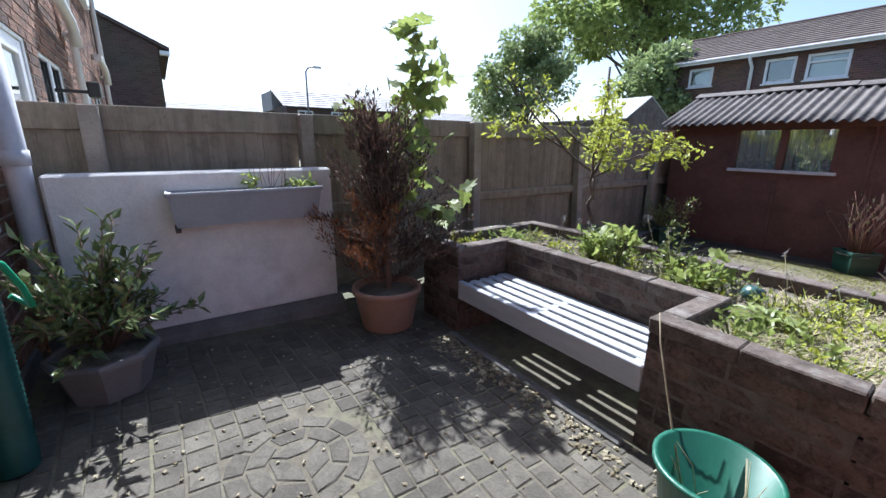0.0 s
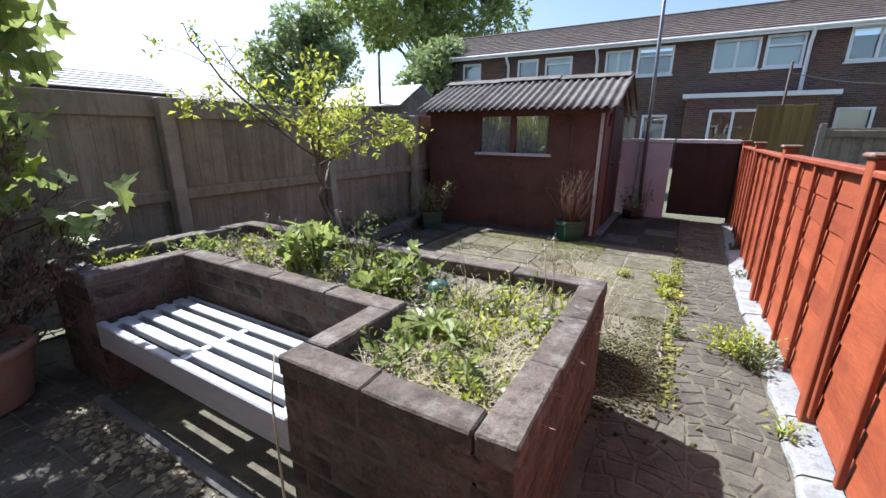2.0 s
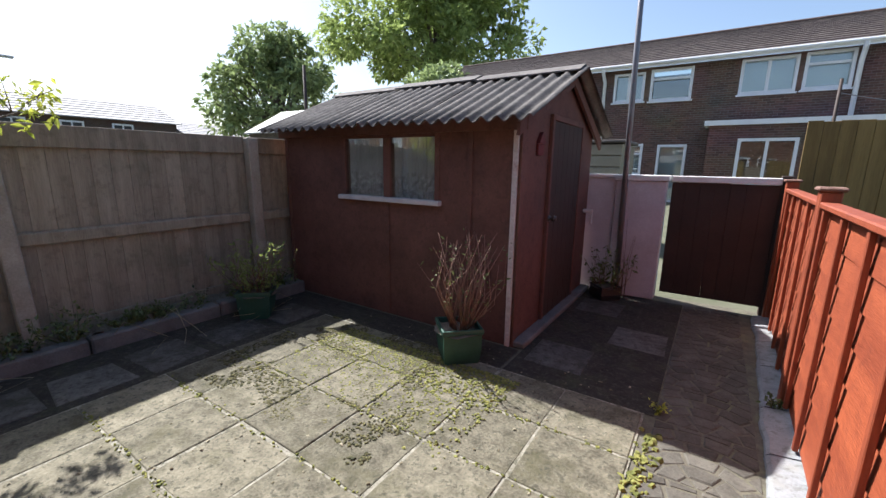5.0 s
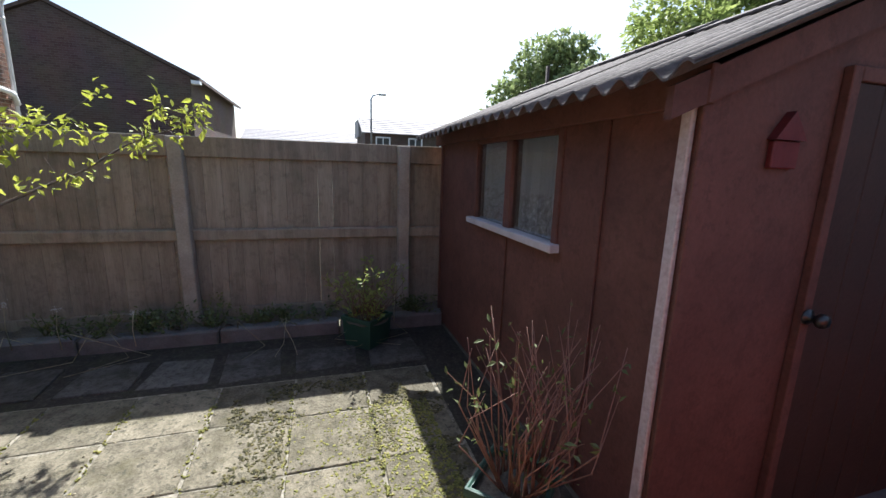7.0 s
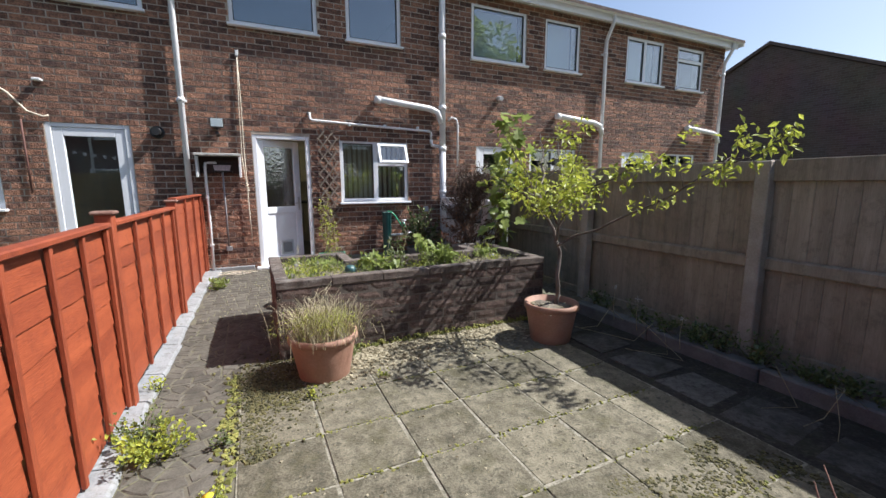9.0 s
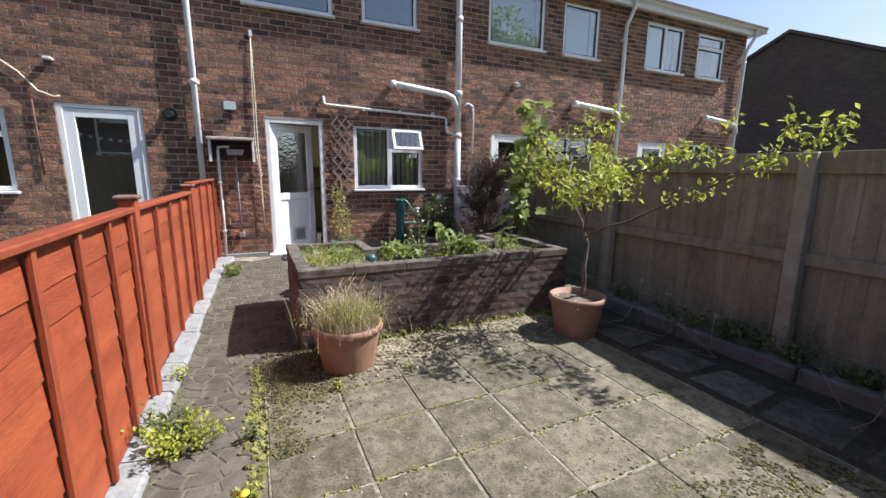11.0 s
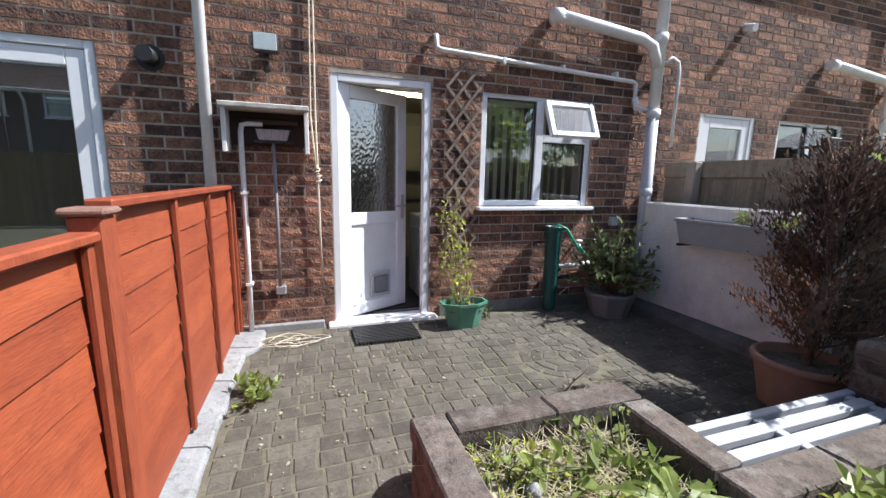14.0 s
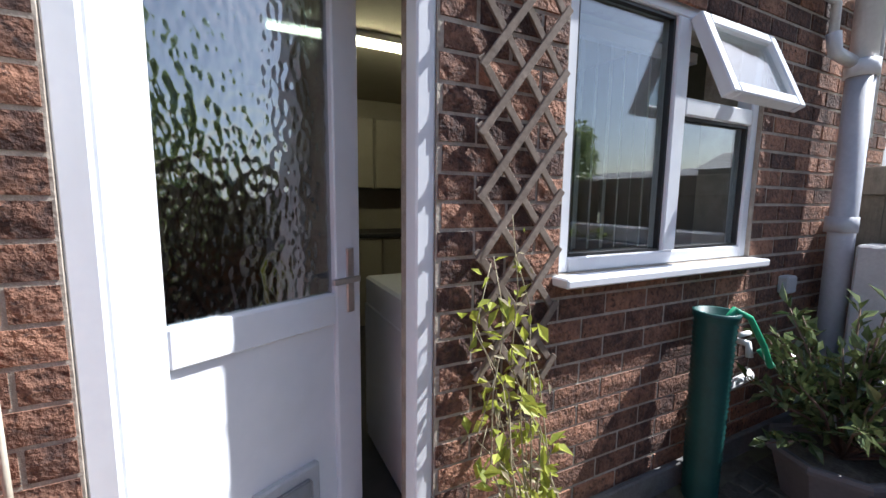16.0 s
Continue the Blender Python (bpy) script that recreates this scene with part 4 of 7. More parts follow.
boxpart("corner_strip", (SX1 + 0.001, SX1 + 0.014, SY0 - 0.01, SY0 + 0.05, 0.0, 1.75), SHED, shed, 0.003)
boxpart("fascia_board", (SX0 - 0.05, SX1 + 0.06, SY0 - 0.05, SY0 - 0.026, 1.68, 1.79), SHED, shed, 0.004)
boxpart("sole_plate", (SX1 + 0.001, SX1 + 0.10, SY0, SY1, 0.0, 0.05), GREYCONC, shed, 0.01, "concrete edge at the foot of the shed")
win = part("window", bmesh.new(), SHED, shed)
f = 0.045
for a in ((SW[0], SW[0] + f, SW[2], SW[3]), (SW[1] - f, SW[1], SW[2], SW[3]), (SW[0] + f, SW[1] - f, SW[3] - f, SW[3]), (-2.41, -2.335, SW[2], SW[3] - f)):
    boxpart("frame_bar", (a[0], a[1], SY0 - 0.01, SY0 + 0.03, a[2], a[3]), SHED, win, 0.004)
boxpart("sill", (SW[0] - 0.02, SW[1] + 0.02, SY0 - 0.05, SY0 + 0.03, SW[2] - 0.03, SW[2] + 0.012), material("pale_sill_paint", (0.45, 0.42, 0.44), (0.62, 0.6, 0.62), 8, 0.7, 0.2), win, 0.005, "pale painted sill")
for xa, xb in ((SW[0] + f, -2.41), (-2.335, SW[1] - f)):
    g = boxpart("pane", (xa, xb, SY0 + 0.012, SY0 + 0.016, SW[2] + 0.012, SW[3] - f), GLASS, win)
    g.visible_shadow = False
NETTOP = material("thin_net", (0.46, 0.46, 0.50), (0.62, 0.62, 0.66), 3, 0.95, 0.2, 30, stretch=(14, 1, 0.4))
for xa, xb in ((SW[0] + f, -2.41), (-2.335, SW[1] - f)):
    for nm, za, zb, mt in (("net_curtain", SW[2] + 0.235, SW[3], NETTOP), ("lace_band", SW[2] + 0.01, SW[2] + 0.235, None)):
        bm = bmesh.new()
        n_ = 70
        cols = []
        for i in range(n_ + 1):
            x = xa + (xb - xa) * i / n_
            y = SY0 + 0.055 + 0.008 * math.sin(i * 1.1) + 0.004 * math.sin(i * 2.7)
            cols.append([bm.verts.new((x, y, z)) for z in (za, zb)])
        for a, b in zip(cols, cols[1:]):
            bm.faces.new((a[0], b[0], b[1], a[1]))
        if mt is None:
            mt = bpy.data.materials.get("figured_lace")
            if mt is None:
                mt = material("figured_lace", (0.16, 0.16, 0.18), (0.85, 0.85, 0.88), 26, 0.95, 0.5, 50)
        part(nm, bm, mt, win)
# door in the gable side
door = part("door", bmesh.new(), SHEDDOOR, shed)
for i in range(6):
    ya = 7.79 + i * 0.13
    boxpart("plank", (SX1 + 0.001, SX1 + 0.022, ya + 0.002, ya + 0.128, 0.05, 1.80), SHEDDOOR, door, 0.003)
boxpart("frame_strip", (SX1 + 0.001, SX1 + 0.03, 7.745, 7.786, 0.05, 1.85), SHED, door, 0.003)
boxpart("frame_strip", (SX1 + 0.001, SX1 + 0.03, 8.574, 8.615, 0.05, 1.85), SHED, door, 0.003)
boxpart("frame_strip", (SX1 + 0.001, SX1 + 0.03, 7.787, 8.573, 1.803, 1.85), SHED, door, 0.003)
bm = bmesh.new()
lathe(bm, [(0.0, 0.0), (0.03, 0.0), (0.03, 0.006), (0.012, 0.01), (0.012, 0.03), (0.026, 0.036), (0.028, 0.05), (0.02, 0.06), (0.0, 0.062)], 16)
bmesh.ops.transform(bm, matrix=pose(SX1 + 0.03, 7.766, 0.98, 0, 90, 0), verts=bm.verts)
part("knob", bm, material("dark_knob", (0.062, 0.060, 0.058), (0.100, 0.098, 0.095), 6, 0.3, 0.05, metal=0.8), door, "metal door knob")
bm = bmesh.new()
box(bm, SX1 + 0.0, SX1 + 0.10, 8.90, 8.925, 0.92, 0.96, 0.005)
box(bm, SX1 + 0.075, SX1 + 0.10, 8.90, 8.925, 0.80, 0.92, 0.005)
part("bracket", bm, material("pale_bracket", (0.5, 0.48, 0.47), (0.65, 0.63, 0.62), 6, 0.6, 0.1), shed, "pale angled bracket")
# small triangular plaque by the door
bm = bmesh.new()
a = [bm.verts.new((x, y, z)) for x in (SX1 + 0.001, SX1 + 0.03) for y, z in ((7.47, 1.60), (7.60, 1.60), (7.535, 1.69))]
for q in ((0, 1, 2), (3, 5, 4), (0, 3, 4, 1), (1, 4, 5, 2), (2, 5, 3, 0)):
    bm.faces.new([a[i] for i in q])
box(bm, SX1 + 0.001, SX1 + 0.02, 7.48, 7.59, 1.51, 1.597, 0.003)
part("plaque", bm, material("worn_red_plaque", (0.099, 0.011, 0.014), (0.165, 0.028, 0.028), 8, 0.6, 0.2), shed, "small red house-shaped plaque")
# barge boards
for ya, za, yb, zb in ((SY0 - 0.16, 1.72, 8.13, 2.235), (8.13, 2.235, SY1 + 0.16, 1.72)):
    bm = bmesh.new()
    v = [bm.verts.new((x, y, z)) for x in (SX1 + 0.03, SX1 + 0.055) for y, z in ((ya, za - 0.09), (yb, zb - 0.11), (yb, zb), (ya, za + 0.0))]
    for q in ((0, 1, 2, 3), (4, 7, 6, 5), (0, 4, 5, 1), (3, 2, 6, 7), (0, 3, 7, 4), (1, 5, 6, 2)):
        bm.faces.new([v[i] for i in q])
    part("barge_board", bm, SHED, shed)
# corrugated sheets, each a little askew
for side in (0, 1):
    for k in range(3):
        xa, xb = -3.86 + k * 0.93, -3.86 + (k + 1) * 0.93 + 0.06
        lift = 0.008 * (k % 2)
        n_ = 96
        bm = bmesh.new()
        top, bot = [], []
        yl, zl = (SY0 - 0.22, 1.745) if side == 0 else (SY1 + 0.2, 1.76)
        for i in range(n_ + 1):
            x = xa + (xb - xa) * i / n_
            w = 0.019 * math.sin(2 * math.pi * (x + 3.86) / 0.112)
            rowt, rowb = [], []
            for s in range(5):
                t = s / 4
                yy, zz = yl + (8.13 - yl) * t, zl + (2.27 - zl) * t
                if s == 0:
                    yy += 0.012 * noise.noise((x * 3, k, side))
                rowt.append(bm.verts.new((x, yy, zz + w + lift)))
                rowb.append(bm.verts.new((x, yy, zz + w + lift - 0.008)))
            top.append(rowt)
            bot.append(rowb)
        for i in range(n_):
            for s in range(4):
                fq = bm.faces.new((top[i][s], top[i + 1][s], top[i + 1][s + 1], top[i][s + 1]))
                fq.smooth = True
                bm.faces.new((bot[i][s], bot[i][s + 1], bot[i + 1][s + 1], bot[i + 1][s]))
            bm.faces.new((top[i][0], bot[i][0], bot[i + 1][0], top[i + 1][0]))
        part("roof_sheet", bm, CORRUG, shed)
for k in range(3):
    bm = bmesh.new()
    xa, xb = -3.88 + k * 0.95, -3.88 + (k + 1) * 0.95 - 0.01
    dz = 0.012 * (k % 2)
    v = [bm.verts.new((x, y, z + dz)) for x in (xa, xb) for y, z in ((7.98, 2.235), (8.13, 2.305), (8.28, 2.235), (8.28, 2.222), (8.13, 2.29), (7.98, 2.222))]
    for q in ((0, 1, 7, 6), (1, 2, 8, 7), (2, 3, 9, 8), (3, 4, 10, 9), (4, 5, 11, 10), (5, 0, 6, 11), (0, 5, 4, 1), (1, 4, 3, 2), (6, 7, 10, 11), (7, 8, 9, 10)):
        bm.faces.new([v[i] for i in q])
    part("ridge_cap", bm, CORRUG, shed)

reshape(shed, Matrix.Diagonal((1, 1, 0.93, 1)))

# ---- rear boundary ----
rw = structure(new("wall_rear"), "pale pink painted rear garden wall with white coping", "wall")
boxpart("wall_body", (-1.19, -0.90, 9.10, 9.24, 0.0, 1.27), PINKPAINT, rw, 0.006)
boxpart("pier", (-0.895, -0.44, 9.06, 9.26, 0.0, 1.25), PINKPAINT, rw, 0.006)
boxpart("coping", (-1.19, -0.90, 9.08, 9.26, 1.272, 1.31), WHITEPAINT, rw, 0.006)
boxpart("coping", (-0.91, -0.42, 9.035, 9.28, 1.252, 1.31), WHITEPAINT, rw, 0.006)
gate = tagged(new("garden_gate"), "dark brown boarded garden gate with a white top rail", "gate")
for i in range(7):
    boxpart("board", (-0.395 + i * 0.117, -0.2782 + i * 0.117, 9.12, 9.145, 0.09, 1.245), SHEDDOOR, gate, 0.002)
boxpart("top_rail", (-0.40, 0.43, 9.09, 9.165, 1.25, 1.31), WHITEPAINT, gate, 0.006, "white top rail")
boxpart("brace", (-0.39, 0.42, 9.146, 9.17, 0.25, 0.34), SHEDDOOR, gate, 0.003)
boxpart("brace", (-0.39, 0.42, 9.146, 9.17, 0.98, 1.07), SHEDDOOR, gate, 0.003)
boxpart("gate_post", (0.425, 0.50, 9.13, 9.21, 0.0, 1.33), SHEDDOOR, gate, 0.004)
pole = tagged(new("clothes_pole"), "tall grey metal clothes-line pole against the rear wall", "pole")
bm = bmesh.new()
rod(bm, (-0.79, 9.02, 0.0), (-0.86, 9.02, 4.6), 0.028, 0.024, 12)
part("shaft", bm, material("galvanised_grey", (0.16, 0.16, 0.18), (0.26, 0.26, 0.28), 5, 0.5, 0.1, 60, metal=0.5), pole)
bm = bmesh.new()
rod(bm, (-0.79, 9.02, 0.0), (-0.79, 9.02, 0.06), 0.05, 0.04, 12)
part("base", bm, GREYCONC, pole)
POLE = bpy.data.materials["galvanised_grey"]
wp = tagged(new("washing_pole"), "thin dark washing-line pole in the neighbouring garden", "pole")
bm = bmesh.new()
rod(bm, (-6.9, 10.0, -0.06), (-6.9, 10.0, 3.15), 0.03, 0.03, 8)
part("shaft", bm, SHEDDOOR, wp)

reshape(rw, Matrix.Diagonal((1, 1, 0.955, 1)))
reshape(gate, Matrix.Diagonal((1, 1, 0.955, 1)))

# neighbours' tall yellow fences behind the red one
def board_fence(x0, x1, y, h, mat, label, brace=False):
    f_ = structure(new("fence_neighbour"), label, "fence")
    x = x0
    while x < x1 - 0.02:
        w = min(0.105, x1 - x)
        boxpart("board", (x, x + w - 0.003, y, y + 0.02, -0.04, h + rng.uniform(-0.006, 0.006)), mat, f_, 0.002)
        x += w
    if brace:
        boxpart("rail", (x0, x1, y - 0.04, y - 0.002, h - 0.12, h - 0.03), FENCE, f_, 0.004)
        bm2 = bmesh.new()
        box(bm2, 0, math.hypot(x1 - x0, h * 0.42) - 0.05, -0.045, -0.003, -0.04, 0.04, 0.003, pose(x0 + 0.03, y, h * 0.45, 0, -math.degrees(math.atan2(h * 0.42, x1 - x0)), 0))
        part("brace", bm2, FPOST, f_)
        boxpart("post", (x0 - 0.06, x0 + 0.0, y - 0.06, y + 0.02, -0.04, h + 0.06), FPOST, f_, 0.004)
        boxpart("post", (x1 + 0.0, x1 + 0.06, y - 0.06, y + 0.02, -0.04, h + 0.06), FPOST, f_, 0.004)
    else:
        boxpart("rail", (x0, x1, y - 0.04, y - 0.002, h * 0.42, h * 0.42 + 0.07), mat, f_, 0.004)
    return f_


board_fence(0.55, 1.24, 9.32, 1.73, NEWFENCE, "tall yellow stained board fence")
board_fence(1.36, 2.26, 9.32, 1.42, FENCE, "weathered boarded gate with a diagonal brace", True)
board_fence(2.36, 7.0, 9.30, 1.77, NEWFENCE, "tall yellow stained close-board fence")
bm = bmesh.new()
rod(bm, (1.79, 7.0, -0.06), (2.12, 7.0, 2.1), 0.028, 0.026, 10)
tagged(part("leaning_pole", bm, material("weathered_white", (0.5, 0.46, 0.4), (0.66, 0.62, 0.55), 6, 0.7, 0.2)), "weathered pale pole leaning in the neighbouring garden", "pole")
# bunting across the far gardens
for bx_, bh_ in ((2.4, 3.7), (12.0, 5.3)):
    bm = bmesh.new()
    rod(bm, (bx_, 20.0, -0.06), (bx_, 20.0, bh_), 0.045, 0.04, 8)
    tagged(part("line_post", bm, SHEDDOOR), "dark washing-line post in a far garden", "post")
bunt = tagged(new("washing_line"), "sagging line with small white pegged cloths", "washing line")
pts = [Vector((2.4 + 9.6 * t, 20.0, 3.35 + 1.9 * t - 5.0 * t * (1 - t))) for t in (i / 24 for i in range(25))]
bm = bmesh.new()
tube(bm, pts, 0.012, 5)
part("line", bm, POLE, bunt)
for i in range(7, 16):
    p = pts[i]
    boxpart("cloth", (p.x - 0.07, p.x + 0.07, p.y - 0.006, p.y + 0.006, p.z - 0.16, p.z - 0.012), UPVC, bunt)
# greenhouse roof and cream shed in the gardens beyond
gh = tagged(new("greenhouse"), "greenhouse with a pale glazed roof beyond the fence", "greenhouse")
bm = bmesh.new()
prof = [(10.0, -0.06), (10.0, 1.95), (10.9, 2.45), (11.8, 1.95), (11.8, -0.06)]
fa = [bm.verts.new((-8.9, y, z)) for y, z in prof]
fb = [bm.verts.new((-6.25, y, z)) for y, z in prof]
bm.faces.new(fa)
bm.faces.new(fb[::-1])
for i in range(5):
    j = (i + 1) % 5
    if i not in (1, 2):
        bm.faces.new((fa[i], fb[i], fb[j], fa[j]))
part("wall_shell", bm, CORRUG, gh)
for i in range(4):
    xa = -8.95 + i * 0.68
    for s in (1, -1):
        bm = bmesh.new()
        y0_ = 10.9 - 1.0 * s
        v = [bm.verts.new(p) for p in ((xa, 10.9, 2.47), (xa + 0.66, 10.9, 2.47), (xa + 0.66, y0_, 1.92), (xa, y0_, 1.92), (xa, 10.9, 2.5), (xa + 0.66, 10.9, 2.5), (xa + 0.66, y0_, 1.95), (xa, y0_, 1.95))]
        for q in ((0, 1, 2, 3), (4, 7, 6, 5), (0, 4, 5, 1), (2, 6, 7, 3), (1, 5, 6, 2), (0, 3, 7, 4)):
            bm.faces.new([v[k] for k in q])
        part("roof_panel", bm, material("pale_roof_panel", (0.330, 0.348, 0.330), (0.420, 0.432, 0.420), 3, 0.3, 0.05) if (i, s) == (0, 1) else bpy.data.materials["pale_roof_panel"], gh)
cs = tagged(new("cream_shed"), "cream slatted shed behind the rear wall", "shed")
for i in range(9):
    boxpart("slat", (-2.3, -1.42, 12.0, 12.03, 0.0 + i * 0.19, 0.17 + i * 0.19), CREAM, cs, 0.004)
boxpart("body", (-2.3, -1.42, 12.032, 13.2, -0.06, 1.70), CREAM, cs)
boxpart("roof", (-2.36, -1.36, 11.95, 13.25, 1.72, 1.77), CORRUG, cs, 0.01)
# street lamp
lamp = tagged(new("street_lamp"), "tall grey street lamp with a curved arm", "street lamp")
bm = bmesh.new()
lx, ly = -30.0, 9.7
tube(bm, [(lx, ly, -0.06), (lx, ly, 4), (lx, ly, 5.9), (lx, ly + 0.15, 6.15), (lx, ly + 0.5, 6.25)], 0.07, 8, 0.045)
part("column", bm, POLE, lamp)
boxpart("lantern", (lx - 0.12, lx + 0.12, ly + 0.5, ly + 1.05, 6.18, 6.32), FLAPGREY, lamp, 0.04)

# ---- fittings on the house wall ----
WHITEPIPE = material("white_pipe", (0.66, 0.66, 0.66), (0.80, 0.80, 0.80), 5, 0.4, 0.05, 50, stain=(0.45, 0.44, 0.42), stain_scale=4, stain_amount=0.4)
GREYPIPE = material("grey_painted_pipe", (0.42, 0.43, 0.46), (0.55, 0.56, 0.60), 5, 0.5, 0.1, 50)


def downpipe(x, mat, label, zb=0.05, r=0.038, boots=True):
    d = tagged(new("downpipe"), label, "downpipe")
    bm = bmesh.new()
    tube(bm, [(x, 0.26, EAVE + 0.03), (x, 0.25, EAVE - 0.12), (x + 0.01, 0.09, EAVE - 0.42), (x + 0.01, 0.075, EAVE - 0.6), (x + 0.01, 0.075, zb)], r, 14)
    part("pipe", bm, mat, d)
    for z in (0.9, 2.55, 4.1):
        bm = bmesh.new()
        rod(bm, (x + 0.01, 0.075, z - 0.03), (x + 0.01, 0.075, z + 0.03), r + 0.008, None, 14)
        box(bm, x - 0.05, x + 0.07, 0.0, 0.03, z - 0.02, z + 0.02, 0.003)
        part("bracket", bm, mat, d)
    return d


downpipe(0.40, WHITEPIPE, "white plastic downpipe between the two houses")
downpipe(-7.40, WHITEPIPE, "white plastic downpipe on the terrace wall")
downpipe(-11.45, WHITEPIPE, "white plastic downpipe at the end of the terrace")
sv = tagged(new("soil_pipe"), "grey soil pipe with a white upper length", "pipe")
bm = bmesh.new()
tube(bm, [(-3.55, 0.10, 2.0), (-3.55, 0.10, EAVE + 0.9)], 0.055, 14)
part("upper_pipe", bm, WHITEPIPE, sv)
bm = bmesh.new()
tube(bm, [(-3.56, 0.11, 0.03), (-3.55, 0.10, 2.0)], 0.057, 14)
part("lower_pipe", bm, GREYPIPE, sv)
for z in (1.25, 2.02, 2.72, 3.9):
    bm = bmesh.new()
    rod(bm, (-3.55, 0.10, z - 0.04), (-3.55, 0.10, z + 0.04), 0.068, None, 14)
    part("collar", bm, WHITEPIPE if z > 2 else GREYPIPE, sv)


def branch_pipe(x0, x1, z, label):
    """A large waste branch that bends into a stack."""
    d = tagged(new("branch_pipe"), label, "pipe")
    bm = bmesh.new()
    tube(bm, [(x0, 0.02, z + 0.03), (x0 - 0.06, 0.10, z + 0.03), (x0 - 0.4, 0.11, z), (x1 + 0.25, 0.11, z - 0.05), (x1 + 0.1, 0.11, z - 0.1), (x1 + 0.02, 0.105, z - 0.28)], 0.052, 14)
    part("pipe", bm, WHITEPIPE, d)
    bm = bmesh.new()
    rod(bm, (x0 + 0.03, 0.09, z + 0.032), (x0 - 0.06, 0.105, z + 0.03), 0.06, None, 14)
    part("end_socket", bm, WHITEPIPE, d)


branch_pipe(-2.36, -3.55, 2.74, "fat white waste pipe bending into the stack")
branch_pipe(-6.15, -7.40, 2.72, "white waste pipe on the neighbouring house")
branch_pipe(-10.2, -11.45, 2.70, "white waste pipe on the end house")
waste = tagged(new("waste_pipe"), "thin cream waste pipe running above door and window", "pipe")
bm = bmesh.new()
tube(bm, [(-1.28, 0.0, 2.50), (-1.285, 0.045, 2.49), (-1.29, 0.05, 2.40), (-1.33, 0.05, 2.385), (-3.30, 0.05, 2.315), (-3.345, 0.05, 2.30), (-3.35, 0.05, 2.16)], 0.02, 10)
tube(bm, [(-3.35, 0.05, 2.17), (-3.36, 0.06, 2.08), (-3.50, 0.08, 2.05)], 0.03, 10)
part("pipe", bm, WHITEPIPE, waste)
for x in (-1.9, -2.5, -3.1):
    boxpart("clip", (x - 0.015, x + 0.015, 0.0, 0.07, 2.33, 2.385), WHITEPIPE, waste, 0.003)
ov = tagged(new("overflow_pipe"), "thin pale pipe bent over the wall beside the stack", "pipe")
bm = bmesh.new()
tube(bm, [(-3.68, 0.06, 2.52), (-3.76, 0.06, 2.58), (-3.86, 0.05, 2.55), (-3.88, 0.05, 2.45), (-3.88, 0.05, 1.72)], 0.018, 8)
part("pipe", bm, WHITEPIPE, ov)
cond = tagged(new("condensate_pipe"), "thin white pipe down the wall beside the red fence", "pipe")
bm = bmesh.new()
tube(bm, [(0.05, 0.06, 1.71), (0.15, 0.06, 1.71), (0.19, 0.06, 1.70), (0.20, 0.06, 1.65), (0.20, 0.06, 0.9), (0.205, 0.07, 0.12)], 0.019, 8)
part("pipe", bm, WHITEPIPE, cond)
for z in (0.5, 1.2):
    boxpart("clip", (0.175, 0.225, 0.0, 0.085, z, z + 0.02), WHITEPIPE, cond)
# weathered hood over the meter
hood = tagged(new("meter_hood"), "weathered timber and white hood on the brick wall", "hood")
boxpart("roof_board", (-0.275, 0.315, 0.0, 0.24, 1.80, 1.835), material("worn_grey_timber", (0.32, 0.31, 0.29), (0.58, 0.56, 0.52), 9, 0.9, 0.5, 70), hood, 0.006)
boxpart("side_board", (-0.27, -0.24, 0.0, 0.19, 1.50, 1.798), WHITEPAINT, hood, 0.004)
boxpart("side_board", (0.275, 0.305, 0.0, 0.19, 1.50, 1.798), WHITEPAINT, hood, 0.004)
boxpart("back_board", (-0.24, 0.275, 0.002, 0.012, 1.56, 1.798), SHEDDOOR, hood)
boxpart("cross_batten", (-0.20, 0.20, 0.02, 0.07, 1.71, 1.745), hood.children[0].data.materials[0], hood, 0.004)
broom = tagged(new("broom"), "upturned broom with pale bristles and a grey handle", "broom")
bm = bmesh.new()
tube(bm, [(-0.02, 0.06, 1.585), (-0.02, 0.055, 1.0), (-0.018, 0.045, 0.478)], 0.0125, 10)
part("handle", bm, material("grey_handle", (0.17, 0.17, 0.18), (0.27, 0.27, 0.28), 8, 0.45, 0.1, 60), broom, "grey metal handle")
boxpart("head", (-0.155, 0.115, 0.035, 0.095, 1.578, 1.598), BLACK, broom, 0.006, "dark broom head")
BRISTLE = material("pale_bristle", (0.42, 0.36, 0.37), (0.66, 0.58, 0.58), 30, 0.9, 0.2, 80, rnd=0.4, island=True)
vs, fs = [], []
for i in range(26):
    for k in range(6):
        x, y = -0.11 + i * 0.0074, 0.042 + k * 0.009
        lx, ly = (x + 0.018) * 0.22 + rng.uniform(-0.004, 0.004), rng.uniform(-0.006, 0.006)
        o, w = len(vs), 0.0028
        vs += [(x - w, y - w, 1.598), (x + w, y - w, 1.598), (x + w, y + w, 1.598), (x - w, y + w, 1.598)]
        vs += [(x + lx - w, y + ly - w, 1.675), (x + lx + w, y + ly - w, 1.675), (x + lx + w, y + ly + w, 1.675), (x + lx - w, y + ly + w, 1.675)]
        fs += [[o + q for q in f_] for f_ in ((4, 5, 6, 7), (0, 1, 5, 4), (1, 2, 6, 5), (2, 3, 7, 6), (3, 0, 4, 7))]
part("bristles", (vs, [], fs), BRISTLE, broom, "pale stiff bristles")["kind"] = "stuff"
